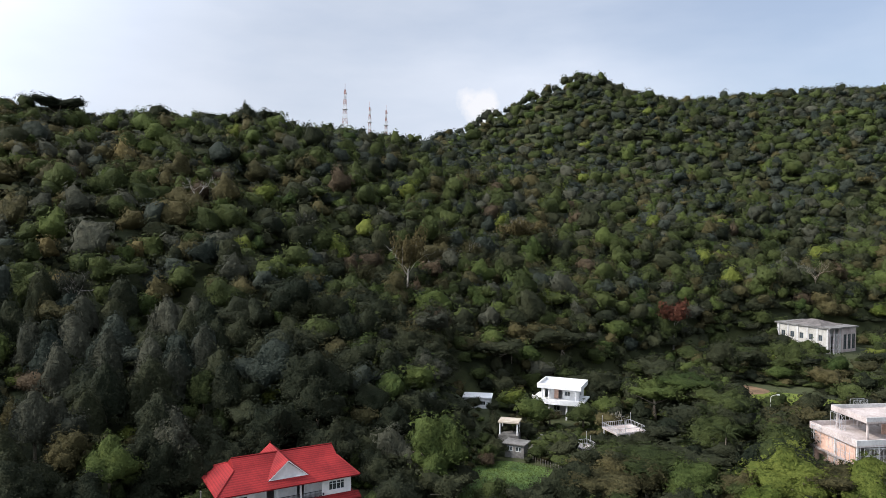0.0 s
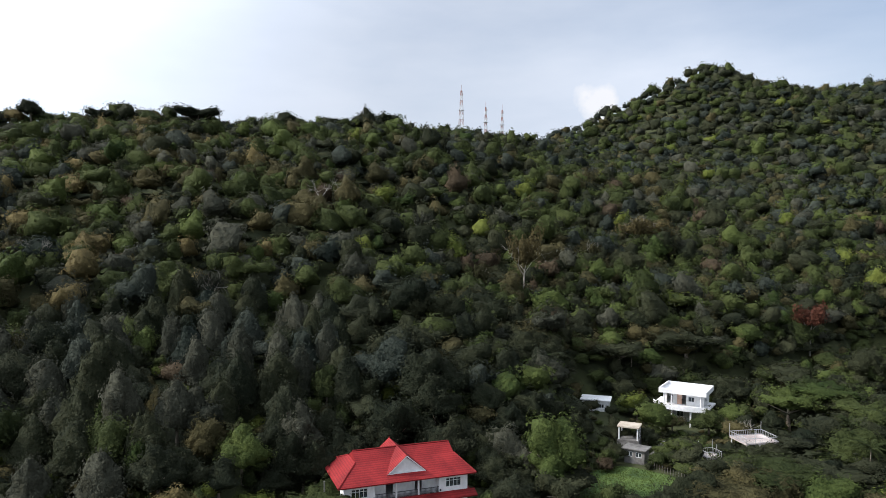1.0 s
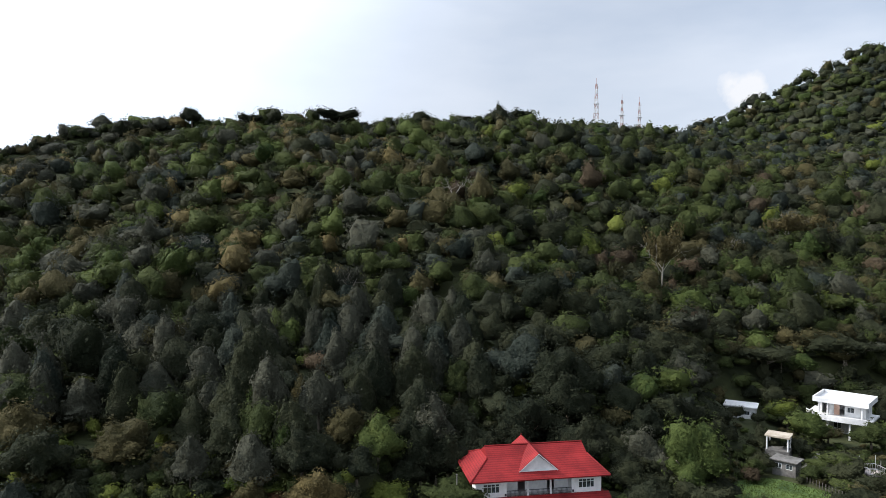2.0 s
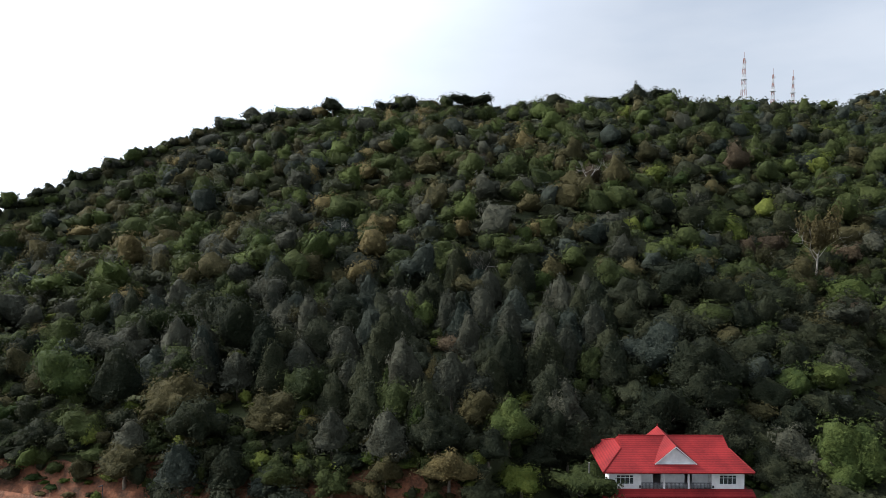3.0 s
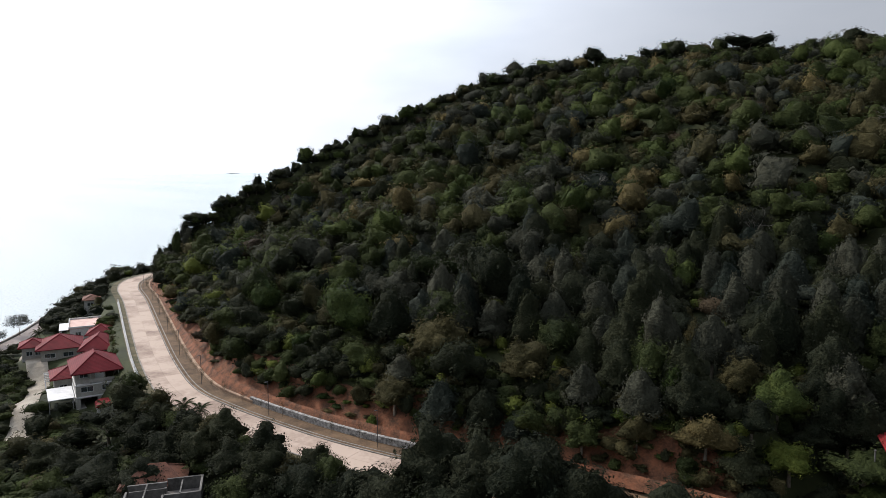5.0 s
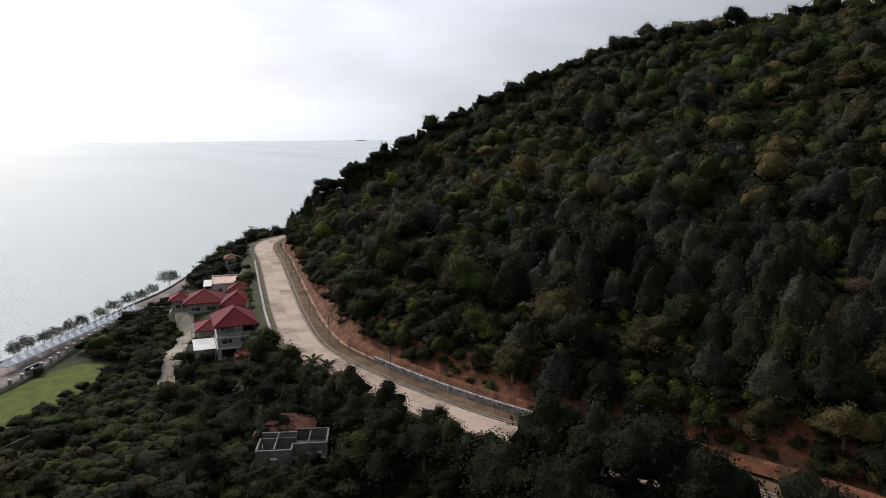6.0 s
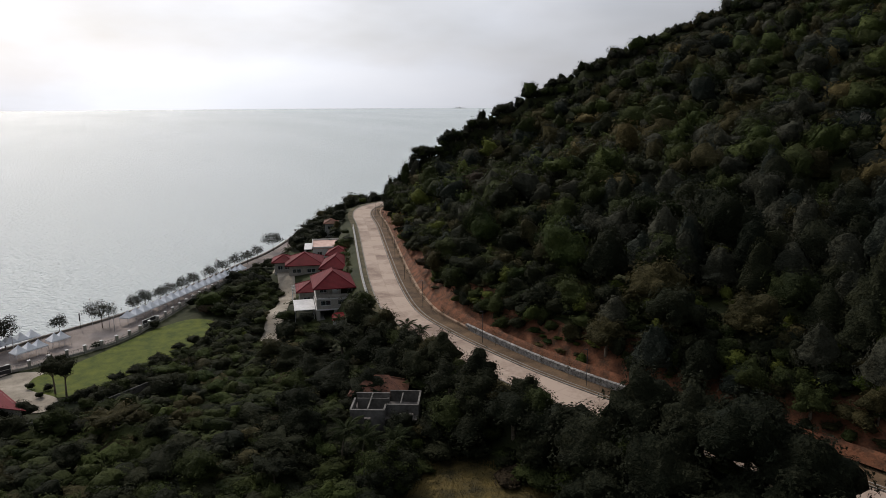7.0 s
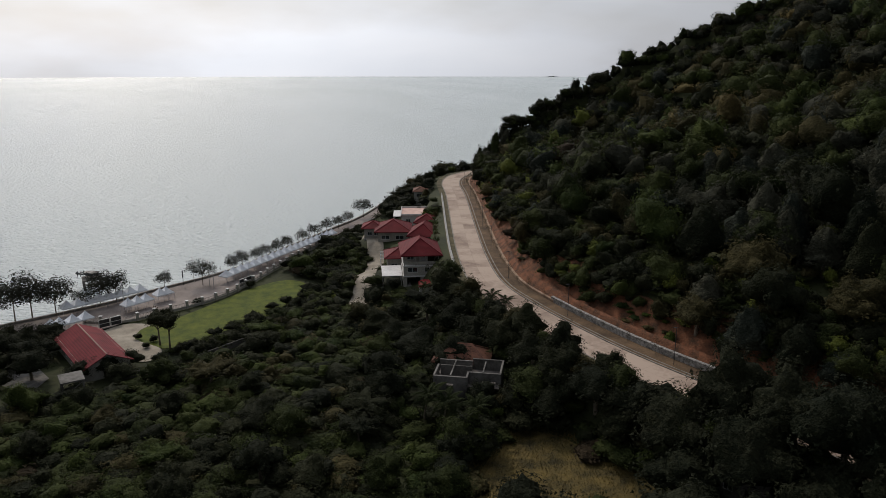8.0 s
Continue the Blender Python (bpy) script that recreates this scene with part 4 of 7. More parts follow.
for i in np.nonzero(ok)[0]:
    h = rng.uniform(6, 11)
    mid_rows.append((x[i], y[i], height(x[i], y[i]) - 0.8, h, h * rng.uniform(0.9, 1.2), "round", int(rng.choice([GREEN, DARK, DEEP, FRESH, OLIVE]))))
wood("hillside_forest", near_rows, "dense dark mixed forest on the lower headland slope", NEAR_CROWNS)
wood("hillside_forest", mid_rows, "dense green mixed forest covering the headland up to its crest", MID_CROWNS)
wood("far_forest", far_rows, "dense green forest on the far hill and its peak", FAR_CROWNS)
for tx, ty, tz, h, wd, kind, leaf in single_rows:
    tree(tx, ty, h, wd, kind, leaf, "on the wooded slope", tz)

x, y, rng = scatter(-350, 100, -60, 470, 4.2, 31)
dc, _, _, _ = along(x, y, CREST)
dr, sr, _, _ = along(x, y, ROAD)
ok = ((dc < 13) & (inside(x, y, FRONT) | inside(x, y, BEHIND)) & ~kept_clear(x, y)) | ((np.hypot(x + 314, y - 112) < 28) & (sr > 0) & (dr > 10.5))
x, y = x[ok], y[ok]
x2, y2, _ = scatter(-330, 92, -255, 290, 3.0, 32)
d2, _, _, _ = along(x2, y2, CREST)
r2, s2, _, _ = along(x2, y2, ROAD)
ok = (d2 < 9) & (s2 > 0) & (r2 > 11)
x, y = np.concatenate([x, x2[ok]]), np.concatenate([y, y2[ok]])
z = ground(x, y)
wood("crest_thicket", [(x[i], y[i], z[i] - 1.6, rng.uniform(4.5, 8.5), rng.uniform(4.0, 6.5), "bush", int(rng.choice([DARK, GREY, GREEN]))) for i in range(len(x))],
     "low thicket closing the gaps along the hill crest", TINY_CROWNS, "shrubs")

x, y, rng = scatter(-330, 60, 330, 330, 6.9, 33)
far = np.hypot(x, y)
ok = inside(x, y, FRONT) & (far < 330) & ~kept_clear(x, y) & (np.degrees(np.arctan2(-x, y)) > -34)
x, y = x[ok], y[ok]
z = ground(x, y)
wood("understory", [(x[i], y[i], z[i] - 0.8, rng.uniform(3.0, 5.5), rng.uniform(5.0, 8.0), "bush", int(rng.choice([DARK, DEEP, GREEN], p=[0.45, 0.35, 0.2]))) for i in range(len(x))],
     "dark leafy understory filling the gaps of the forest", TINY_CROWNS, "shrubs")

# undergrowth at the edge of the wood, on the bank and along the verge
x, y, rng = scatter(-400, 40, 30, 160, 3.5, 14)
df, _, _, _ = along(x, y, FOOT)
dr, sr, _, _ = along(x, y, ROAD)
ok = inside(x, y, FRONT) & (df > 1.3) & (df < 48) & (rng.random(len(x)) < np.where(df < 3.5, 0.45, np.where(df < 17, 0.95, 0.35))) & (np.hypot(x + 24, y - 114) > 13)
ok |= (sr < 0) & (dr > 7.6) & (dr < 13) & (x < -60) & (x > -330) & (rng.random(len(x)) < 0.35)
ok &= (np.sin(x / 14) + np.sin(x / 5.3 + 1) > -0.7) | (df > 4.5)
x, y = x[ok], y[ok]
z = ground(x, y)
df = df[ok]
wood("undergrowth", [(x[i], y[i], z[i] - 0.3, rng.uniform(1.4, 3.6) * (1.5 if df[i] > 6 else 1.0), rng.uniform(2.2, 4.6) * (1.3 if df[i] > 6 else 1.0), "bush", int(rng.choice([GREEN, DARK, BRIGHT, OLIVE], p=[0.4, 0.2, 0.2, 0.2])))
                     for i in range(len(x))], "tangled green and yellow-green shrubs along the wood's edge", LOW_CROWNS, "shrubs")

x, y, rng = scatter(-310, 40, -24, 130, 2.3, 16)
dr, sr, _, _ = along(x, y, ROAD)
cover = np.sin(x / 9.0 + 0.6) + np.sin(x / 3.7) * 0.7 + (dr - 13.5) * 0.35 + np.where(x > -150, 0.35, -0.5)
ok = (sr > 0) & (dr > 11.4) & (dr < 17.5) & (cover + rng.normal(size=len(x)) * 0.35 > 0.8) & (x < -44)
x, y = x[ok], y[ok]
z = ground(x, y)
wood("bank_weeds", [(x[i], y[i], z[i] + 0.1, rng.uniform(0.6, 1.6), rng.uniform(1.8, 3.8), "bush", int(rng.choice([GREEN, OLIVE, FRESH, BRIGHT, STRAW], p=[0.15, 0.3, 0.2, 0.15, 0.2])))
                    for i in range(len(x))], "grassy weeds and low shrubs on the red earth bank", FAR_CROWNS, "weeds")

x, y, rng = scatter(-320, 40, -20, 130, 3.6, 15)
dr, sr, _, _ = along(x, y, ROAD)
ok = (sr > 0) & (dr > np.where(x > -170, 12.8, 13.8) + np.sin(x / 6.0)) & (dr < 25) & (x < -44) & (rng.random(len(x)) < 0.85)
x, y, dr = x[ok], y[ok], dr[ok]
z = ground(x, y)
wood("forest_edge", [(x[i], y[i], z[i] - 0.5, rng.uniform(3.0, 6.5), rng.uniform(3.5, 6.0), "bush", int(rng.choice([GREEN, DARK, OLIVE, BRIGHT, DEEP], p=[0.32, 0.28, 0.16, 0.06, 0.18])))
                     for i in range(len(x))], "dense leafy bushes at the foot of the wood", MID_CROWNS, "bushes")

# the low ground: trees one by one, scrub between them
x, y, rng = scatter(-440, -70, 150, 262, 8.6, 8)
far, yaw = np.hypot(x, y), np.degrees(np.arctan2(-x, y))
scrubby = (yaw > 74) & (yaw < 120) & (far < 146)
ok = ~inside(x, y, FRONT) & ~kept_clear(x, y, 1.5) & (far > 62) & (yaw > -44) & (yaw < 112) & (~scrubby | (rng.random(len(x)) < 0.45))
ok &= ~((far < 104) & (yaw < 40)) & ~inside(x, y, BEHIND)
x, y, far, yaw, scr = x[ok], y[ok], far[ok], yaw[ok], scrubby[ok]
plain_rows = []
for i in range(len(x)):
    kind = "flat" if rng.random() < (0.22 if yaw[i] < 30 else 0.12) else "round"
    h = rng.uniform(5.5, 9.5) * (0.7 if scr[i] else 0.5 if yaw[i] > 83 and x[i] > -205 else 0.8 if yaw[i] > 80 else 1.0)
    # mix leans dark: shade on backlit crowns is put into leaf colour
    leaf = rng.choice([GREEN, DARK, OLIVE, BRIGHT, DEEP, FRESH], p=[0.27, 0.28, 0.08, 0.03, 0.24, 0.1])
    wd = h * rng.uniform(1.05, 1.4) + (2 if kind == "flat" else 0)
    if far[i] < 140:
        tree(x[i], y[i], h, wd, kind, int(leaf), "on the coastal plain")
    else:
        plain_rows.append((x[i], y[i], height(x[i], y[i]) - 0.2, h, wd, kind, int(leaf)))
wood("lowland_trees", plain_rows, "green trees standing close together on the low ground", MID_CROWNS)
x, y, rng = scatter(-260, -90, 130, 250, 3.3, 18)
far, yaw = np.hypot(x, y), np.degrees(np.arctan2(-x, y))
ok = ~inside(x, y, FRONT) & ~kept_clear(x, y) & (far > 44) & (yaw > -42) & (yaw < 118) & (rng.random(len(x)) < np.where(yaw > 40, 0.9, 0.55)) & ~((far < 100) & (yaw < 38)) & ~inside(x, y, BEHIND)
x, y = x[ok], y[ok]
z = ground(x, y)
scrub_rows = [(x[i], y[i], z[i] - 0.3, rng.uniform(1.8, 4.6), rng.uniform(4.4, 8.0), "bush", int(rng.choice([GREEN, DARK, FRESH, OLIVE, DEEP, BROWN], p=[0.40, 0.20, 0.16, 0.10, 0.13, 0.01])))
              for i in range(len(x))]
wood("scrub", [r for r in scrub_rows if math.hypot(r[0], r[1]) < 108], "low green scrub with grassy gaps on the plain", MID_CROWNS, "scrub")
wood("scrub", [r for r in scrub_rows if math.hypot(r[0], r[1]) >= 108], "low dark scrub between trees and buildings", TINY_CROWNS, "scrub")

# ---------------------------------------------------------------- building pieces


def thing(name, m, label, category, group=""):
    ob = new(name)
    ob.matrix_world = m
    return tagged(ob, label, category, group)


def at(ob, m):
    ob.matrix_local = m
    return ob


def wall_bm(w, h, t, holes=()):
    """A wall from x 0 to w, z 0 to h, y 0 to t, with holes (x0, z0, x1, z1) right through it."""
    xs = sorted({0, w, *(c for o in holes for c in (o[0], o[2]))})
    zs = sorted({0, h, *(c for o in holes for c in (o[1], o[3]))})
    bm = bmesh.new()
    for x0, x1 in zip(xs, xs[1:]):
        for z0, z1 in zip(zs, zs[1:]):
            cx, cz = (x0 + x1) / 2, (z0 + z1) / 2
            if not any(o[0] < cx < o[2] and o[1] < cz < o[3] for o in holes):
                box(bm, x0, 0, z0, x1, t, z1)
    bmesh.ops.remove_doubles(bm, verts=bm.verts[:], dist=0.001)
    bm.verts.index_update()
    twins = {}
    for f in bm.faces[:]:
        twins.setdefault(tuple(sorted(v.index for v in f.verts)), []).append(f)
    for fs in twins.values():
        if len(fs) > 1:
            for f in fs:
                bm.faces.remove(f)
    return bm


def window(parent, m, w, h, cols=2, rows=1, frame_mat=None, transom=False, label=""):
    """A window in a hole of its size: frame with bars, one pane a field, a near-black panel behind for indoor shade."""
    frame_mat = frame_mat or white_wall
    bm = bmesh.new()
    e = 0.07
    for r in ((0, 0, e, h), (w - e, 0, w, h), (e, 0, w - e, e), (e, h - e, w - e, h)):
        box(bm, r[0], -0.03, r[1], r[2], 0.07, r[3])
    for k in range(1, cols):
        x = w * k / cols
        box(bm, x - 0.035, -0.02, e, x + 0.035, 0.06, h - e)
    if transom:
        box(bm, e, -0.025, h * 0.68, w - e, 0.065, h * 0.68 + 0.06)
    win = at(part("window", bm, frame_mat, parent, label), m)
    for k in range(cols):
        x0, x1 = w * k / cols + 0.04, w * (k + 1) / cols - 0.04
        part("pane", boxes((x0, 0.01, e, x1, 0.03, h - e)), glass, win)
    # flat panel with the dark of the interior put into its colour
    part("shade_panel", boxes((0.0, 0.9, 0.0, w, 0.95, h)), interior_shade, win)
    return win


def facade(parent, m, w, h, windows, mt, t=0.25, doors=(), name="wall", cols=2, frame_mat=None, transom=False):
    """A wall with its windows, rows of x, z, width, height, and open doorways."""
    holes = [(x, z, x + ww, z + hh) for x, z, ww, hh in (*windows, *doors)]
    wl_ob = at(part(name, wall_bm(w, h, t, holes), mt, parent), m)
    for x, z, ww, hh in windows:
        window(wl_ob, pose(x, 0.08, z), ww, hh, cols, frame_mat=frame_mat, transom=transom)
    return wl_ob


def four_walls(parent, w, d, h, z, mt, front=(), back=(), left=(), right=(), doors=(), cols=2, transom=False):
    facade(parent, pose(-w / 2, 0, z), w, h, front, mt, doors=doors, cols=cols, transom=transom)
    facade(parent, pose(w / 2, d, z, 0, 0, 180), w, h, back, mt, cols=cols)
    facade(parent, pose(-w / 2, d - 0.25, z, 0, 0, -90), d - 0.5, h, left, mt, cols=cols)
    facade(parent, pose(w / 2, 0.25, z, 0, 0, 90), d - 0.5, h, right, mt, cols=cols)


def roof_solid(name, top, bottom_drop, faces, mt, parent, label=""):
    """A roof skin given a thickness downwards."""
    n0 = len(top)
    v = list(top) + [(x, y, z - bottom_drop) for x, y, z in top]
    edge = {}
    for f in faces:
        for a, b in zip(f, f[1:] + f[:1]):
            edge[(a, b)] = True
    fs = [tuple(f) for f in faces] + [tuple(i + n0 for i in reversed(f)) for f in faces]
    for a, b in edge:
        if (b, a) not in edge:
            fs.append((b, a, a + n0, b + n0))
    return solid(name, v, fs, mt, parent, label)


def hip_roof(parent, w, d, z, rise, over, mt, name="roof", ridge=None, x0=0.0, y0=0.0, label=""):
    """A hipped roof over x -w/2..w/2, y 0..d, with ridge caps as sub-parts."""
    a, b = w / 2 + over, d + over
    if w >= d:
        r = (w - d) / 2 if ridge is None else ridge
        p = [(-a, -over, z), (a, -over, z), (a, b, z), (-a, b, z), (-r, d / 2, z + rise), (r, d / 2, z + rise)]
        f = [[0, 1, 5, 4], [1, 2, 5], [2, 3, 4, 5], [3, 0, 4]]
        caps = ((0, 4), (1, 5), (2, 5), (3, 4), (4, 5))
    else:
        r = (d - w) / 2 if ridge is None else ridge
        p = [(-a, -over, z), (a, -over, z), (a, b, z), (-a, b, z), (0, d / 2 - r, z + rise), (0, d / 2 + r, z + rise)]
        f = [[0, 1, 4], [1, 2, 5, 4], [2, 3, 5], [3, 0, 4, 5]]
        caps = ((0, 4), (1, 4), (2, 5), (3, 5), (4, 5))
    p = [(x + x0, y + y0, h) for x, y, h in p]
    ob = roof_solid(name, p, 0.22, f, mt, parent, label)
    for i, j in caps:
        if (Vector(p[i]) - Vector(p[j])).length > 0.2:
            V, F = [], []
            tube(V, F, p[i], p[j], 0.13, 0.13, 6)
            solid("ridge_cap", V, F, mt, ob)
    return ob


def railing(parent, m, w, h, mt, gap=0.28, name="railing"):
    """Top and bottom rail with upright bars in one balustrade."""
    bm = boxes((0, 0, h - 0.08, w, 0.08, h), (0, 0.01, 0.08, w, 0.07, 0.14))
    k = max(2, int(w / gap))
    for i in range(k + 1):
        x = (w - 0.05) * i / k
        box(bm, x, 0.015, 0.0, x + 0.05, 0.065, h - 0.08)
    return at(part(name, bm, mt, parent), m)


def post(parent, x, y, z0, z1, r, mt, name="post"):
    V, F = [], []
    tube(V, F, (x, y, z0), (x, y, z1), r, r, 8)
    return solid(name, V, F, mt, parent)


# ---------------------------------------------------------------- the red-roofed house
house = thing("house", pose(-23.35, 108.75, 16.5, 0, 0, 29.7), "large white two-storey house with a bright red tiled hip roof", "house")
W, D = 20.4, 12.0
part("foundation", boxes((-W / 2 - 0.1, -0.1, -1.5, W / 2 + 0.1, D + 0.1, 0.05)), grey_wall, house)
four_walls(house, W, D, 2.65, 0, white_wall, front=[(1.3, 0.75, 2.6, 1.45), (W - 3.9, 0.75, 2.6, 1.45)], doors=((8.7, 0.02, 3.4, 2.3), (5.1, 0.02, 3.0, 2.2), (12.6, 0.02, 2.7, 2.2)),
           left=[(2.0, 0.8, 1.8, 1.3), (7.0, 0.8, 1.8, 1.3)], right=[(2.0, 0.8, 1.8, 1.3), (7.0, 0.8, 1.8, 1.3)], cols=4, transom=True)
part("floor_slab", boxes((-W / 2, 0, 2.65, W / 2, D, 2.85)), white_wall, house)
# upper floor: two end rooms and a loggia between them
for x0 in (-W / 2, W / 2 - 4.9):
    facade(house, pose(x0, 0, 2.85), 4.9, 2.95, [(1.15, 0.75, 2.6, 1.45)], white_wall, cols=4, transom=True)
facade(house, pose(-W / 2 + 4.9, 1.6, 2.85), W - 9.8, 2.95, [], white_wall, doors=((2.2, 0.02, 1.2, 2.1), (7.0, 0.02, 1.2, 2.1)))
for x0 in (-W / 2 + 4.65, W / 2 - 4.9):
    part("wall", boxes((x0, 0.25, 2.85, x0 + 0.25, 1.6, 5.8)), white_wall, house)
facade(house, pose(W / 2, D, 2.85, 0, 0, 180), W, 2.95, [(3, 0.8, 2, 1.3), (9, 0.8, 2, 1.3), (15, 0.8, 2, 1.3)], white_wall)
facade(house, pose(-W / 2, D - 0.25, 2.85, 0, 0, -90), D - 0.5, 2.95, [(2.0, 0.8, 1.8, 1.3), (7.0, 0.8, 1.8, 1.3)], white_wall)
facade(house, pose(W / 2, 0.25, 2.85, 0, 0, 90), D - 0.5, 2.95, [(2.0, 0.8, 1.8, 1.3), (7.0, 0.8, 1.8, 1.3)], white_wall)
for x in (-1.85, 1.85):
    part("post", boxes((x - 0.13, 0.0, 2.85, x + 0.13, 0.26, 5.8)), white_wall, house)
for x0, x1 in ((-5.3, -1.98), (-1.72, 1.72), (1.98, 5.3)):
    railing(house, pose(x0, 0.08, 2.88), x1 - x0, 0.95, dark_rail, 0.2)
# skirt roof between the floors
sk = W / 2 + 1.2
roof_solid("skirt_roof", [(-sk, -1.5, 2.3), (sk, -1.5, 2.3), (sk, -0.02, 2.95), (-sk, -0.02, 2.95)], 0.18, [[0, 1, 2, 3]], red_tile, house)
roof_solid("skirt_roof", [(-sk, D, 2.3), (-sk, -1.5, 2.3), (-W / 2 - 0.02, -0.02, 2.95), (-W / 2 - 0.02, D, 2.95)], 0.18, [[0, 1, 2, 3]], red_tile, house)
roof_solid("skirt_roof", [(sk, -1.5, 2.3), (sk, D, 2.3), (W / 2 + 0.02, D, 2.95), (W / 2 + 0.02, -0.02, 2.95)], 0.18, [[0, 1, 2, 3]], red_tile, house)
# main roof: hips with small end gables under a long ridge
e, zr, rx, rr, ov = 5.85, 9.2, 7.5, 9.1, 1.1
a, zg = W / 2 + ov, 7.9
p = [(-a, -ov, e), (a, -ov, e), (a, D + ov, e), (-a, D + ov, e), (-rx, D / 2, zr), (rr, D / 2, zr),
     (-rx - 0.1, 3.7, zg), (-rx - 0.1, D - 3.7, zg), (rr + 0.1, 3.7, zg), (rr + 0.1, D - 3.7, zg)]
roof = roof_solid("roof", p, 0.2, [[0, 1, 8, 5, 4, 6], [2, 3, 7, 4, 5, 9], [1, 2, 9, 8], [3, 0, 6, 7], [8, 9, 5], [7, 6, 4]], red_tile, house, "bright red tiled hip roof with a front gable")
for i, j in ((0, 6), (1, 8), (2, 9), (3, 7), (4, 5)):
    V, F = [], []
    tube(V, F, p[i], p[j], 0.14, 0.14, 6)
    solid("ridge_cap", V, F, red_tile, roof)
# cross gable
zc, hw, zb = 9.35, 3.3, 6.75
roof_solid("gable_roof", [(-hw, 0.4, zb - 0.2), (0, 0.4, zc), (0, 10.6, zc), (-hw, 10.6, zb - 0.2)], 0.16, [[0, 1, 2, 3]], red_tile, house)
roof_solid("gable_roof", [(0, 0.4, zc), (hw, 0.4, zb - 0.2), (hw, 10.6, zb - 0.2), (0, 10.6, zc)], 0.16, [[0, 1, 2, 3]], red_tile, house)
roof_solid("gable_roof", [(-hw, 10.61, zb - 0.2), (hw, 10.61, zb - 0.2), (0, 10.61, zc)], 0.16, [[0, 1, 2]], red_tile, house)
V = [(-2.85, 0.75, zb - 0.1), (2.85, 0.75, zb - 0.1), (0, 0.75, zc - 0.4), (-2.85, 1.0, zb - 0.1), (2.85, 1.0, zb - 0.1), (0, 1.0, zc - 0.4)]
solid("gable_wall", V, [(0, 1, 2), (5, 4, 3), (0, 3, 4, 1), (1, 4, 5, 2), (2, 5, 3, 0)], white_wall, house, "white plastered gable triangle")
part("gable_sill", boxes((-3.0, 0.5, zb - 0.3, 3.0, 0.8, zb - 0.1)), white_wall, house)
for sgn in (-1, 1):
    V, F = [], []
    tube(V, F, (sgn * 3.15, 0.45, zb - 0.2), (0, 0.45, zc - 0.12), 0.1, 0.1, 4)
    solid("barge_board", V, F, white_wall, house)
post(house, 0, 10.5, zc, zc + 0.25, 0.06, red_tile, "finial")
for x in (-W / 2 + 4.7, W / 2 - 4.7):
    part("wall_lamp", boxes((x - 0.12, -0.16, 3.1, x + 0.12, 0.0, 3.45)), dark_rail, house)
pole = thing("utility_pole", pose(-35.6, 104.5, height(-35.6, 104.5)), "thin grey concrete pole beside the house", "pole")
post(pole, 0, 0, -0.3, 8.0, 0.1, ruin_wall, "shaft")
part("cap", boxes((-0.12, -0.12, 8.0, 0.12, 0.12, 8.12)), ruin_wall, pole)

# ---------------------------------------------------------------- the white house in the valley
white = thing("modern_house", pose(29.8, 178.5, 14.5, 0, 0, -22), "white flat-roofed modern house with a wide curved terrace", "house")
part("roof", boxes((-5.6, -1.0, 7.2, 5.6, 8.2, 7.55)), white_wall, white)
for nm, r in (("parapet", (-5.6, -1.0, 7.55, 5.6, -0.75, 8.35)), ("parapet", (-5.6, 7.95, 7.55, 5.6, 8.2, 8.35)), ("parapet", (-5.6, -0.75, 7.55, -5.35, 7.95, 8.35)), ("parapet", (5.35, -0.75, 7.55, 5.6, 7.95, 8.35))):
    part(nm, boxes(r), white_wall, white)
facade(white, pose(-4.8, 1.6, 4.2), 9.4, 3.0, [(5.7, 0.9, 1.4, 1.2)], white_wall, doors=((0.6, 0.02, 1.4, 2.4), (3.0, 0.02, 2.2, 2.5)))
facade(white, pose(-4.8, 7.6, 4.2, 0, 0, -90), 5.75, 3.0, [(1.5, 0.8, 1.6, 1.4)], white_wall)
facade(white, pose(4.6, 1.85, 4.2, 0, 0, 90), 5.75, 3.0, [(1.5, 0.8, 1.6, 1.4)], white_wall)
facade(white, pose(4.6, 7.85, 4.2, 0, 0, 180), 9.4, 3.0, [], white_wall)
part("door", boxes((-1.75, 1.68, 4.22, -0.65, 1.76, 6.65)), brick_wall, white, "brown wooden folding doors")
for x in (-4.4, -2.6, 4.3):
    post(white, x, -0.4, 4.2, 7.2, 0.19, white_wall, "column")
n_arc = 14
V, F = [], []
for k in range(n_arc + 1):
    t = k / n_arc
    x = -7.2 + 13.4 * t
    y = -2.6 - 0.9 * math.sin(math.pi * t) + (2.2 * max(0, 0.25 - t) / 0.25) ** 1.3
    V += [(x, y, 3.85), (x, y, 5.05), (x + 0.0, y + 0.22, 5.05), (x, y + 0.22, 4.2), (x, 7.6, 4.2), (x, 7.6, 3.85)]
for k in range(n_arc):
    for j in range(6):
        F.append((6 * k + j, 6 * k + 6 + j, 6 * k + 6 + (j + 1) % 6, 6 * k + (j + 1) % 6))
F += [(5, 4, 3, 2, 1, 0), tuple(6 * n_arc + j for j in range(6))]
solid("terrace", V, F, white_wall, white, "white terrace with a solid rounded parapet")
for x, y in ((-6.4, -1.6), (-2.0, -2.6), (2.4, -2.6), (5.4, -1.8)):
    post(white, x, y, -0.6, 3.85, 0.2, white_wall, "column")
facade(white, pose(-3.0, 2.4, -0.4), 8.2, 4.25, [(1.0, 1.4, 1.6, 1.4)], grey_wall, doors=((4.5, 0.4, 2.2, 2.4),))
facade(white, pose(-3.0, 7.6, -0.4, 0, 0, -90), 4.9, 4.25, [], grey_wall)

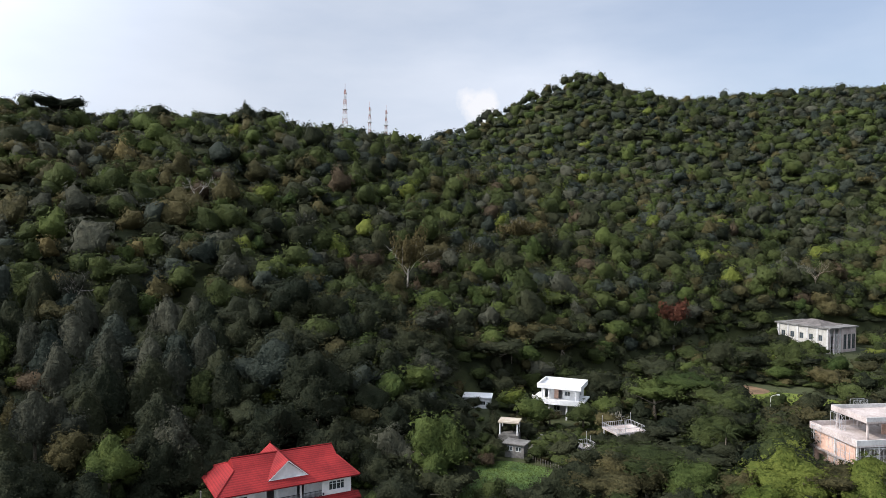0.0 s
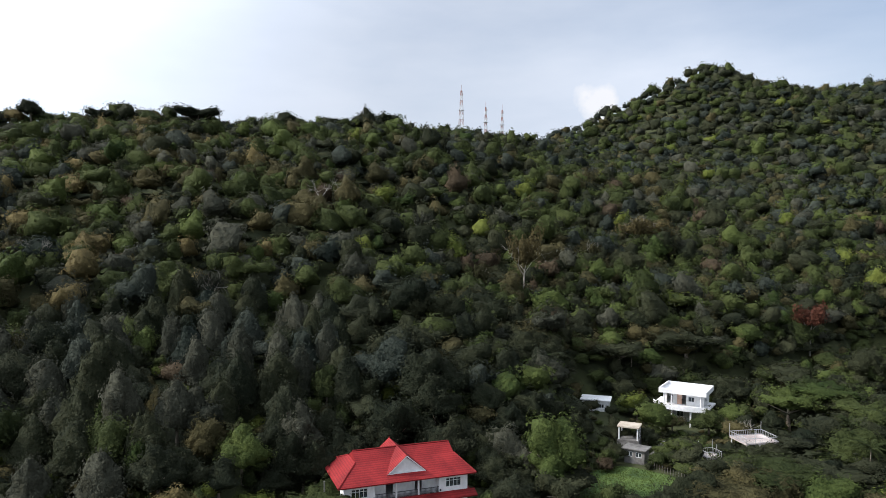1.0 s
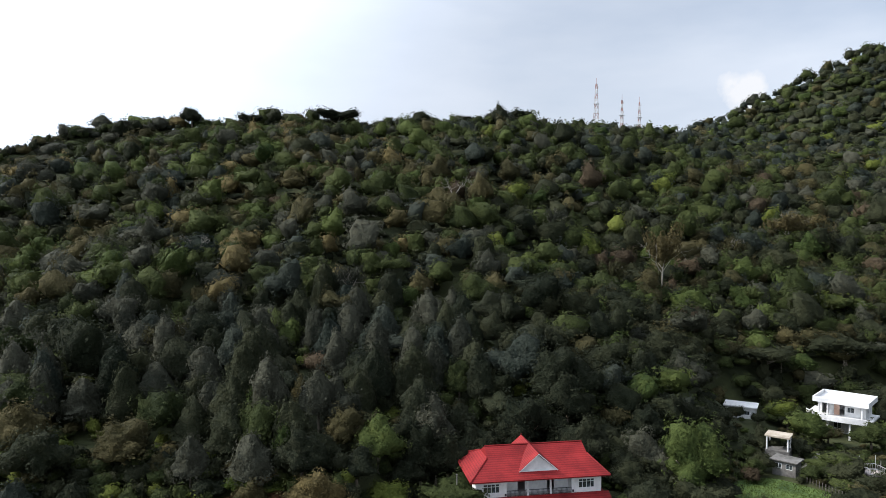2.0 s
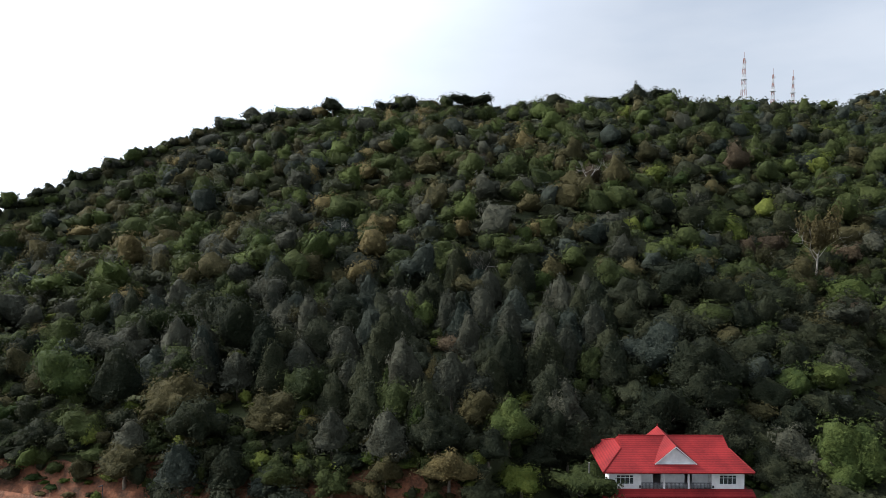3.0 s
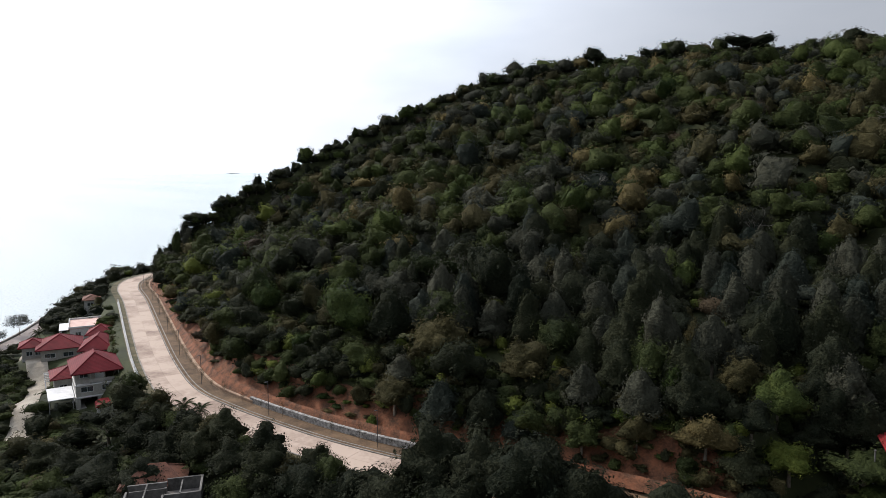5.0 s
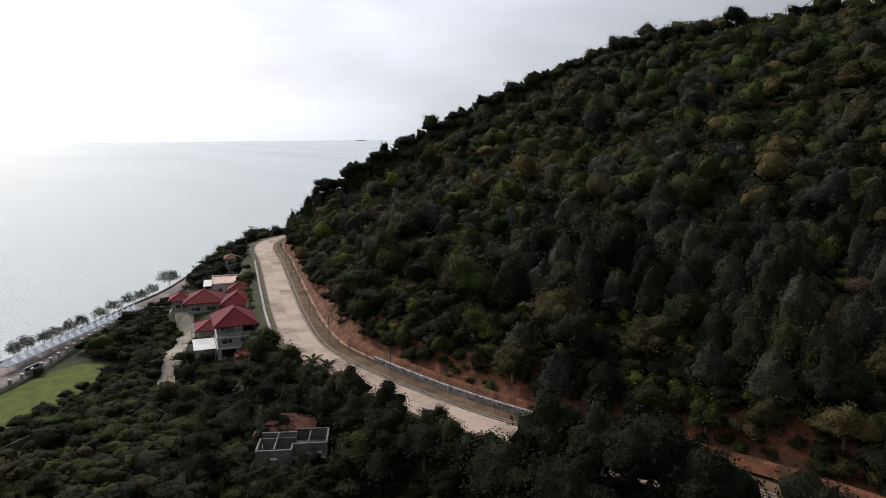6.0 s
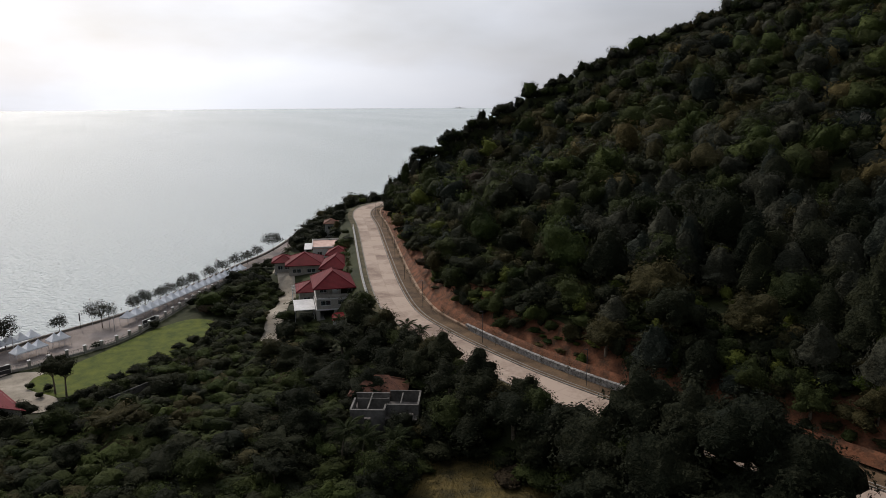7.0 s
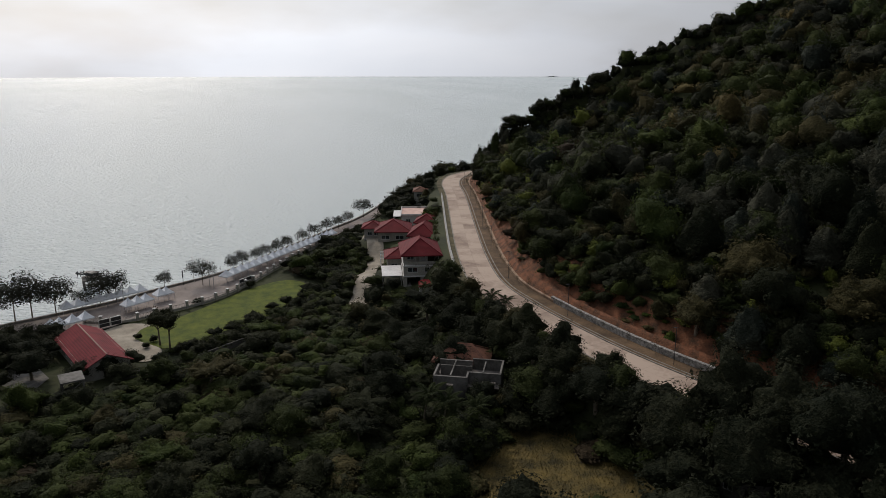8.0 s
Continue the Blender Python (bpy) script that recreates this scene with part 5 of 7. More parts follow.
shed = thing("outbuilding", pose(9.0, 178.5, 16.5, 0, 0, -8), "small white flat-roofed outbuilding among trees", "outbuilding")
four_walls(shed, 6.6, 4.5, 2.7, 0, white_wall, front=[(4.2, 0.9, 1.2, 1.0)], doors=((1.2, 0.02, 0.95, 2.05),))
part("roof", boxes((-3.7, -0.5, 2.7, 3.7, 4.9, 2.95)), white_wall, shed)
part("door", boxes((-2.08, 0.12, 0.02, -1.17, 0.18, 2.03)), grey_wall, shed)
pav = thing("pavilion", pose(14.6, 153.2, 15.3, 0, 0, -15), "small open pavilion with a tan flat roof", "pavilion")
part("roof", boxes((-2.3, -0.4, 4.5, 2.3, 3.6, 4.8)), tan_roof, pav)
for x in (-1.9, 1.9):
    for y in (0.1, 3.1):
        post(pav, x, y, -0.4, 4.5, 0.16, white_wall, "column")
part("floor", boxes((-2.2, -0.3, -0.4, 2.2, 3.5, 1.9)), ruin_wall, pav)
hut = thing("outbuilding", pose(15.3, 147.6, 14.6, 0, 0, -25), "low grey outbuilding with a flat concrete roof", "outbuilding")
part("foundation", boxes((-2.1, 0.0, -2.4, 2.1, 3.0, 0.0)), ruin_wall, hut)
four_walls(hut, 4.2, 3.0, 2.3, 0, ruin_wall, front=[(0.5, 0.8, 1.2, 1.0), (2.4, 0.8, 1.2, 1.0)])
part("roof", boxes((-2.5, -0.5, 2.3, 2.5, 3.4, 2.5)), ruin_wall, hut)


def terrace_deck(x, y, z, w, d, turn, legs):
    dk = thing("viewing_deck", pose(x, y, z, 0, 0, turn), "raised white concrete deck with thin grey railings", "deck", "viewing decks")
    part("slab", boxes((-w / 2, -d / 2, -0.35, w / 2, d / 2, 0)), site_slab, dk)
    for px_, py_, tr, ln in ((-w / 2, -d / 2, 0, w), (w / 2, -d / 2, 90, d), (w / 2, d / 2, 180, w), (-w / 2, d / 2, -90, d)):
        railing(dk, pose(px_, py_, 0, 0, 0, tr), ln, 1.05, steel, 0.5)
    for px_ in (-w / 2 + 0.3, w / 2 - 0.3):
        for py_ in (-d / 2 + 0.3, d / 2 - 0.3):
            post(dk, px_, py_, -legs, -0.35, 0.15, grey_wall, "column")
    for px_, py_ in ((-w / 2, d / 2), (w / 2, d / 2), (-w / 2 + 2, -d / 2)):
        post(dk, px_, py_, 0, 2.6, 0.05, steel, "lamp_post")
    return dk


terrace_deck(39.5, 152.6, 18.9, 7.2, 5.8, 20, 4.2)
terrace_deck(30.0, 147.6, 16.6, 3.2, 3.0, 25, 2.2)

# ring pond, steps, garden wall and picket fence below the white house
pond = thing("pond", pose(22.5, 155.0, height(22.5, 155) + 0.05), "round walled garden pond of pale concrete", "pond")
V, F = [], []
for k in range(24):
    c, s_ = math.cos(k * math.pi / 12), math.sin(k * math.pi / 12)
    V += [(2.2 * c, 2.2 * s_, -0.6), (2.2 * c, 2.2 * s_, 0.5), (1.95 * c, 1.95 * s_, 0.5), (1.95 * c, 1.95 * s_, -0.6)]
for k in range(24):
    j = (k + 1) % 24
    F += [(4 * k + i, 4 * j + i, 4 * j + i + 1, 4 * k + i + 1) for i in range(3)]
solid("rim", V, F, tan_roof, pond)
part("bed", boxes((-1.35, -1.35, -0.2, 1.35, 1.35, 0.15)), ruin_wall, pond)
steps_ob = thing("steps", pose(19.0, 150.0, height(19, 150), 0, 0, -38), "worn grey concrete garden steps", "steps")
for k in range(14):
    part("step", boxes((-1.1, 0.45 * k, -0.6, 1.1, 0.45 * k + 0.5, 0.17 * k + 0.1)), ruin_wall, steps_ob)
fence = thing("picket_fence", pose(20.0, 137.5, 0), "weathered wooden picket fence round a garden bed", "fence")
for k in range(22):
    fx, fy = -1.5 + 0.42 * k, 8.0 - 0.62 * k
    hz = height(20 + fx, 137.5 + fy)
    part("picket", boxes((fx - 0.07, fy - 0.03, hz - 0.2, fx + 0.07, fy + 0.03, hz + 1.25)), weathered_wood, fence)
lamp_a = thing("street_lamp", pose(78.0, 167.5, height(78, 167.5)), "slim white street lamp with a curved arm", "street lamp", "street lamps")
post(lamp_a, 0, 0, -0.3, 6.6, 0.06, grey_wall, "pole")
V, F = [], []
for k in range(6):
    a0, a1 = math.pi / 2 * k / 6, math.pi / 2 * (k + 1) / 6
    tube(V, F, (1.5 * (1 - math.cos(a0)), 0, 6.6 + 0.8 * math.sin(a0)), (1.5 * (1 - math.cos(a1)), 0, 6.6 + 0.8 * math.sin(a1)), 0.05, 0.05, 6)
solid("arm", V, F, grey_wall, lamp_a)
part("lamp_head", boxes((1.4, -0.12, 7.32, 2.1, 0.12, 7.46)), white_wall, lamp_a)

# ---------------------------------------------------------------- the unfinished grey building
grey = thing("unfinished_building", pose(137.5, 244.3, 20.0, 0, 0, 28), "unfinished two-storey grey concrete building with tall windows", "building")
# its long side turns to the left, its columned front to the valley
GW, GD, GH = 17.0, 20.0, 8.6
facade(grey, pose(-GW / 2 + 2.2, GD, 0, 0, 0, -90), GD - 0.3, GH, [(1.6 + 3.6 * k, 4.2, 1.5, 2.0) for k in range(5)] + [(1.6 + 3.6 * k, 0.9, 1.5, 2.0) for k in range(5)], cream_wall, frame_mat=ruin_wall)
facade(grey, pose(-GW / 2 + 2.2, 2.4, 0), GW - 4.4, GH, [(1.2, 0.8, 1.6, 5.4)], grey_wall, doors=((4.2, 0.02, 2.2, 5.6),), frame_mat=ruin_wall)
facade(grey, pose(0.5, 0, 0), GW / 2 - 0.5, GH, [(1.0, 1.2, 1.7, 5.2), (3.4, 1.2, 1.7, 5.2), (5.8, 1.2, 1.7, 5.2)], site_slab, frame_mat=ruin_wall)
facade(grey, pose(GW / 2, 0.25, 0, 0, 0, 90), GD - 0.3, GH, [(2 + 4 * k, 4.2, 1.5, 2.0) for k in range(4)], grey_wall, frame_mat=ruin_wall)
facade(grey, pose(GW / 2 - 0.3, GD + 0.3, 0, 0, 0, 180), GW - 2.5, GH, [], grey_wall)
part("wall", boxes((0.25, 0.25, 0, 0.5, 2.4, GH)), grey_wall, grey)
for x in (-5.9, -3.2, -0.6):
    post(grey, x, 0.5, -0.4, GH, 0.32, site_slab, "column")
for k in range(6):
    part("pilaster", boxes((-GW / 2 + 1.95, 0.4 + 3.75 * k, 0, -GW / 2 + 2.2, 0.9 + 3.75 * k, GH)), grey_wall, grey)
part("cornice", boxes((-GW / 2 + 1.6, -0.6, GH, GW / 2 + 0.6, GD + 0.9, GH + 0.45)), ruin_wall, grey)
hip_roof(grey, 11.5, 14, GH + 0.45, 1.5, 0.0, dark_roof, y0=3.5, x0=0.8)
part("porch_slab", boxes((-GW / 2 + 1.2, -1.2, -1.2, GW / 2 + 0.4, GD, 0.0)), grey_wall, grey)


def scaffold(parent_pose, w, h, bays, lifts, label, depth=1.1):
    """Steel scaffold of standards, ledgers and cross braces."""
    sc = thing("scaffold", parent_pose, label, "scaffold", "scaffolds")
    for k in range(bays + 1):
        for y in (0, depth):
            post(sc, w * k / bays, y, -0.3, h, 0.045, steel, "standard")
    for j in range(1, lifts + 1):
        for y in (0, depth):
            V, F = [], []
            tube(V, F, (0, y, h * j / lifts - 0.05), (w, y, h * j / lifts - 0.05), 0.04, 0.04, 5)
            solid("ledger", V, F, steel, sc)
        for k in range(bays):
            V, F = [], []
            z0, z1 = h * (j - 1) / lifts, h * j / lifts
            x0, x1 = w * k / bays, w * (k + 1) / bays
            tube(V, F, (x0, 0, z0), (x1, 0, z1), 0.03, 0.03, 4)
            tube(V, F, (x1, 0, z0), (x0, 0, z1), 0.03, 0.03, 4)
            solid("brace", V, F, steel, sc)
    return sc


gm = Matrix(grey.matrix_world)
scaffold(gm @ pose(-GW / 2 + 2.5, -1.4, 0), 3.4, 7.0, 2, 4, "rusty grey tube scaffold against the unfinished building")
scaffold(gm @ pose(GW / 2 + 0.5, 0.4, 0, 0, 0, 60), 2.4, 7.6, 1, 4, "rusty grey tube scaffold against the unfinished building")

# ---------------------------------------------------------------- the building in scaffolding
site = thing("construction_site_building", pose(79.2, 134.2, 13.9, 0, 0, 0), "raw brick and concrete building shell under construction", "building")
# front corner at the origin; one face runs to the far left, one to the right
SW, SD = 18.0, 13.0
U, Vv = Vector((1, 0.12, 0)).normalized(), Vector((-0.16, 1, 0)).normalized()
turn = 7.5
body = at(new("frame_body"), pose(0, 0, 0, 0, 0, turn))
body.parent = site
for fl, z0 in enumerate((0.0, 3.75)):
    for x in (0.0, 4.4, 8.8, 13.2, 17.6):
        for y in (0.0, 6.2, 12.6):
            part("column", boxes((x, y, z0 - (0.8 if fl == 0 else 0), x + 0.4, y + 0.4, z0 + 3.4)), grey_wall, body)
    part("slab", boxes((-0.5, -0.5, z0 + 3.4, SW + 0.5, SD + 0.5, z0 + 3.75)), site_slab, body)
    at(part("brick_wall", wall_bm(SD - 1.0, 3.4, 0.22, [(1.4, 0.9, 3.0, 2.5), (8.0, 0.9, 9.6, 2.5)] if fl == 0 else []), brick_wall, body, "raw orange brick infill wall"), pose(0.1, SD - 0.3, z0, 0, 0, -90))
    at(part("brick_wall", wall_bm(SW - 2, 3.4, 0.22, [(1 + 4.4 * k, 0.1, 4.2 + 4.4 * k, 3.1) for k in range(3)]), grey_wall, body), pose(1.0, 4.0, z0))
for r in ((-0.5, -0.5, 7.15 + 0.35, SW + 0.5, -0.3, 8.5), (-0.5, -0.3, 7.5, -0.3, SD + 0.5, 8.5), (-0.3, SD + 0.3, 7.5, SW + 0.5, SD + 0.5, 8.5)):
    part("parapet", boxes(r), site_slab if r[1] > -0.4 else grey_wall, body)
for x, y in ((4.4, 3.0), (4.4, 11.6), (9.0, 3.0), (13.6, 3.0), (13.6, 11.6), (9.0, 11.6)):
    part("column", boxes((x, y, 7.5, x + 0.35, y + 0.35, 10.9)), site_slab, body)
part("slab", boxes((3.6, 2.2, 10.9, SW, 12.6, 11.25)), site_slab, body)
for r in ((3.6, 2.2, 11.25, SW, 2.4, 12.05), (3.6, 2.4, 11.25, 3.8, 12.6, 12.05), (3.8, 12.4, 11.25, SW, 12.6, 12.05)):
    part("parapet", boxes(r), site_slab if r[3] < 4 else grey_wall, body)
part("brick_wall", boxes((10.0, 6.0, 7.5, 13.0, 6.2, 9.6)), brick_wall, body)
sm = Matrix(site.matrix_world) @ pose(0, 0, 0, 0, 0, turn)
scaffold(sm @ pose(0.0, -1.9, 0), 12.0, 7.4, 6, 4, "grey steel scaffold along the building shell")
scaffold(sm @ pose(-0.7, 12.6, 5.0, 0, 0, -90), 3.0, 3.2, 1, 2, "grey steel scaffold along the building shell", 0.9)
scaffold(sm @ pose(-1.7, 6.0, 0, 0, 0, -90), 5.0, 7.4, 2, 4, "grey steel scaffold along the building shell", 0.9)
scaffold(sm @ pose(9.0, 12.9, 0), 3.2, 12.8, 2, 6, "tall grey steel scaffold behind the building shell")
scaffold(sm @ pose(4.2, 9.0, 7.5, 0, 0, 90), 3.4, 3.3, 2, 2, "steel props under the upper slab", 0.8)

# ---------------------------------------------------------------- radio towers on the saddle


def radio_tower(x, y, h, base, label):
    z = height(x, y)
    tw = thing("radio_tower", pose(x, y, z), label, "radio tower", "radio towers")
    levels = 12
    for k in range(levels):
        V, F = [], []
        z0, z1 = h * k / levels, h * (k + 1) / levels
        r0, r1 = base * (1 - 0.8 * k / levels), base * (1 - 0.8 * (k + 1) / levels)
        c = [(math.cos(a), math.sin(a)) for a in (0.5, 2.07, 3.64, 5.21)]
        for i in range(4):
            j = (i + 1) % 4
            tube(V, F, (r0 * c[i][0], r0 * c[i][1], z0 - (1 if k == 0 else 0)), (r1 * c[i][0], r1 * c[i][1], z1), 0.2, 0.18, 4)
            tube(V, F, (r0 * c[i][0], r0 * c[i][1], z0), (r1 * c[j][0], r1 * c[j][1], z1), 0.1, 0.1, 3)
            tube(V, F, (r1 * c[i][0], r1 * c[i][1], z1), (r1 * c[j][0], r1 * c[j][1], z1), 0.1, 0.1, 3)
        solid("lattice", V, F, tower_red if k % 2 else tower_white, tw, "red-painted lattice" if k % 2 else "white-painted lattice")
    for k in range(7):
        zz, a = h * (0.5 + 0.07 * k), k * 2.1
        part("antenna", boxes((1.2 * math.cos(a) - 0.25, 1.2 * math.sin(a) - 0.25, zz, 1.2 * math.cos(a) + 0.25, 1.2 * math.sin(a) + 0.25, zz + 1.8)), white_wall, tw)
    part("platform", boxes((-1.9, -1.9, h * 0.66, 1.9, 1.9, h * 0.66 + 0.25)), steel, tw)
    post(tw, 0, 0, h, h + 4.5, 0.12, tower_red, "mast")
    return tw


radio_tower(-77, 556, 45.0, 3.2, "tall red and white lattice radio tower on the ridge")
radio_tower(-61, 587, 36.5, 2.2, "slim red and white lattice radio tower on the ridge")
radio_tower(-50, 618, 38.0, 2.2, "slim red and white lattice radio tower with panel antennas")

# ---------------------------------------------------------------- villas between road and sea


def villa(x, y, z, w, d, turn, floors, hgt, rise, mt, label, over=0.9, columns=False, wall_mt=None):
    wall_mt = wall_mt or cream_wall
    v = thing("villa", pose(x, y, z, 0, 0, turn), label, "villa", "villas by the sea")
    part("foundation", boxes((-w / 2 - 0.1, -0.1, -2.5, w / 2 + 0.1, d + 0.1, 0.0)), grey_wall, v)
    for f in range(floors):
        z0 = f * hgt
        if columns and f == floors - 1:
            # open gallery on top: parapet, posts and a set-back wall
            part("parapet", boxes((-w / 2, 0, z0 + 0.25, w / 2, 0.2, z0 + 1.0)), wall_mt, v)
            for k in range(4):
                xx = -w / 2 + 0.2 + (w - 0.4) * k / 3
                post(v, xx, 0.1, z0, z0 + hgt, 0.14, wall_mt, "column")
            facade(v, pose(-w / 2, 2.4, z0), w, hgt, [(1.0, 0.9, 1.8, 1.4)], wall_mt, doors=((4.2, 0.02, 2.4, 2.2),))
            side = d - 2.4
            facade(v, pose(-w / 2, d, z0, 0, 0, -90), side - 0.3, hgt, [(2, 0.9, 1.6, 1.4)], wall_mt)
            facade(v, pose(w / 2, 2.65, z0, 0, 0, 90), side - 0.3, hgt, [(2, 0.9, 1.6, 1.4)], wall_mt)
        else:
            big = floors > 1 and f == 0
            wins = [] if big else [(1.0, 0.9, w * 0.28, 1.3), (w * 0.58, 0.9, w * 0.28, 1.3)]
            doors = ((0.8, 0.02, w * 0.38, 2.3), (w * 0.6, 0.7, w * 0.2, 1.5)) if big else ()
            four_walls(v, w, d, hgt - 0.25, z0, wall_mt, front=wins, doors=doors, left=[(2, 0.9, 1.6, 1.3), (d - 5, 0.9, 1.6, 1.3)], right=[(2, 0.9, 1.6, 1.3), (d - 5, 0.9, 1.6, 1.3)])
        part("floor_band", boxes((-w / 2 - 0.15, -0.15, z0 + hgt - 0.25, w / 2 + 0.15, d + 0.15, z0 + hgt)), white_wall if f < floors - 1 else wall_mt, v)
    hip_roof(v, w, d, floors * hgt, rise, over, mt)
    return v


v1 = villa(-172.6, 37.6, 7.0, 9.2, 13.0, 82, 3, 2.75, 3.3, maroon_tile, "three-storey grey-green villa with a maroon tiled roof", 0.8, True)
part("awning", boxes((-10.2, 1.0, 2.5, -4.9, 11.0, 2.62)), white_wall, v1, "pale flat carport canopy")
for xx in (-10.0, -5.2):
    for yy in (1.2, 6.0, 10.8):
        post(v1, xx, yy, -0.5, 2.5, 0.07, steel, "canopy_post")
wing = villa(-187.5, 34.5, 7.0, 6.5, 8.0, 82, 1, 3.9, 1.9, maroon_tile, "single-storey side house with a maroon tiled roof")
villa(-221.2, 38.8, 7.0, 9.6, 11.0, 78, 1, 3.6, 2.9, maroon_tile, "single-storey cream villa with a broad maroon hip roof", 1.3, wall_mt=cream_wall)
villa(-228.0, 33.2, 7.0, 5.5, 6.5, 78, 1, 3.5, 1.8, maroon_tile, "small cream garden house with a maroon hip roof", 1.0)
villa(-205.3, 44.8, 8.0, 7.0, 12.0, 70, 1, 4.4, 3.0, maroon_tile, "cream villa with a steep maroon hip roof", 1.1)
villa(-219.0, 49.0, 8.2, 6.0, 7.0, 70, 1, 5.2, 2.2, maroon_tile, "narrow cream villa with a maroon hip roof", 0.9)
pink = thing("flat_roofed_building", pose(-239.5, 50.2, 8.0, 0, 0, 78), "low white building with a pink flat roof terrace", "building")
four_walls(pink, 10.0, 14.0, 3.4, 0, white_wall, front=[(1.5, 1.0, 1.6, 1.3), (6.0, 1.0, 1.6, 1.3)], left=[(3, 1, 2, 1.3), (8, 1, 2, 1.3)])
part("roof", boxes((-5.3, -0.3, 3.4, 5.3, 14.3, 3.6)), pink_roof, pink, "pink tiled roof terrace")
for r in ((-5.3, -0.3, 3.6, 5.3, -0.1, 4.1), (-5.3, 14.1, 3.6, 5.3, 14.3, 4.1), (-5.3, -0.1, 3.6, -5.1, 14.1, 4.1), (5.1, -0.1, 3.6, 5.3, 14.1, 4.1)):
    part("parapet", boxes(r), white_wall, pink)
part("roof_slab", boxes((-8.0, 1.0, 2.9, -5.35, 12.0, 3.1)), white_wall, pink)
for yy in (1.3, 11.7):
    post(pink, -7.7, yy, -0.5, 2.9, 0.12, white_wall, "column")
far_v = villa(-289.0, 64.0, 8.0, 8.0, 8.0, 75, 1, 3.3, 1.9, rust_tile, "grey house with a dull dark red roof", 0.7, wall_mt=grey_wall)
small = thing("shed", pose(-163.8, 36.8, height(-163.8, 36.8) + 0.2, 0, 0, 80), "small shed with a rounded red roof", "shed")
part("wall", boxes((-1.6, 0, -1.5, 1.6, 3.5, 1.9)), grey_wall, small)
V = []
for k in range(9):
    a = math.pi * k / 8
    V += [(-1.9 * math.cos(a), -0.3, 1.9 + 0.9 * math.sin(a)), (-1.9 * math.cos(a), 3.8, 1.9 + 0.9 * math.sin(a))]
solid("roof", V, [(2 * k, 2 * k + 1, 2 * k + 3, 2 * k + 2) for k in range(8)] + [tuple(2 * k for k in range(8, -1, -1)), tuple(2 * k + 1 for k in range(9))], red_tile, small)

# garden wall of the villas with white rails, below the road
line = even(beside(ROAD[(ROAD[:, 0] > -262) & (ROAD[:, 0] < -150)], -4.5), 3.0)
rail = thing("roadside_fence", pose(0, 0, 0), "white painted post and rail fence between road and villas", "fence")
for i, q in enumerate(line):
    part("post", boxes((q[0] - 0.09, q[1] - 0.09, 13.0, q[0] + 0.09, q[1] + 0.09, 16.1)), white_wall, rail)
for a, b in zip(line, line[1:]):
    for zz in (15.35, 15.9):
        V, F = [], []
        tube(V, F, (a[0], a[1], zz), (b[0], b[1], zz), 0.06, 0.06, 4)
        solid("rail", V, F, white_wall, rail)
ribbon("retaining_wall", line, [(0.3, -7), (0.3, 0.1), (-0.3, 0.1), (-0.35, -7)], grey_wall, "grey retaining wall holding up the road above the villas", category="wall")
pg = thing("pergola", pose(-192.5, 30.2, 6.9, 0, 0, 82), "white timber pergola beside the drive", "pergola")
for k in range(6):
    part("beam", boxes((-0.2, 1.6 * k, 2.4, 3.2, 1.6 * k + 0.15, 2.6)), white_wall, pg)
    for xx in (0.0, 2.9):
        post(pg, xx, 1.6 * k + 0.07, -0.4, 2.4, 0.08, white_wall)

# ---------------------------------------------------------------- ruin in the trees
ruin = thing("ruined_house", pose(-104.4, 25.0, 9.2, 0, 0, 66) @ Matrix.Scale(0.85, 4), "roofless grey concrete ruin with empty window holes", "ruin")
for m, w, holes in ((pose(-0.6, 0, -0.6), 6.6, [(2.6, 2.6, 3.9, 3.9)]), (pose(-0.6, 5.6, -0.6, 0, 0, -90), 5.4, [(2.0, 2.4, 3.2, 3.8)]), (pose(6.0, 0.25, -0.6, 0, 0, 90), 2.6, []),
                    (pose(6.0, 2.6, -0.6), 6.2, [(2.3, 2.4, 3.6, 3.7), (4.2, 2.4, 5.2, 3.7)]), (pose(12.2, 2.85, -0.6, 0, 0, 90), 6.4, [(2.0, 2.3, 3.4, 3.7)]),
                    (pose(12.2, 9.5, -0.6, 0, 0, 180), 6.2, []), (pose(6.0, 8.2, -0.6, 0, 0, 180), 6.6, []), (pose(5.9, 5.4, -0.6), 0.3, [])):
    at(part("wall", wall_bm(w, 5.2, 0.25, holes), ruin_wall, ruin), m)
    at(part("coping", boxes((-0.05, -0.06, 5.2, w + 0.05, 0.31, 5.38)), ruin_wall, ruin, "pale coping along the wall top"), m)
# dark floor colour stands in for the shade between the ruin's walls
part("floor", boxes((-0.5, 0.2, 2.6, 12.1, 8.4, 2.8)), dark_roof, ruin)
for xx in (2.6, 8.6):
    part("beam", boxes((xx, 0.25 if xx < 6 else 2.85, 4.6, xx + 0.25, 8.0, 4.9)), ruin_wall, ruin)
part("inner_wall", boxes((0.0, 5.2, 2.8, 5.8, 5.4, 4.8)), ruin_wall, ruin)
ruin2 = thing("ruined_house", pose(-111.2, 31.0, 7.5, 0, 0, 66), "old house with a broken red tiled roof", "ruin")
four_walls(ruin2, 9.0, 6.0, 4.6, 0, ruin_wall, front=[(1.5, 1.6, 1.4, 1.4)])
hip_roof(ruin2, 9.0, 6.0, 4.6, 2.2, 0.6, rust_tile)
roof_solid("roof_patch", [(-4.4, -0.3, 5.0), (4.6, -0.3, 5.0), (1.7, 2.9, 7.1), (-1.4, 2.9, 7.1)], 0.06, [[0, 1, 2, 3]], rust_tile, ruin2, "rust-red broken roof tiles")

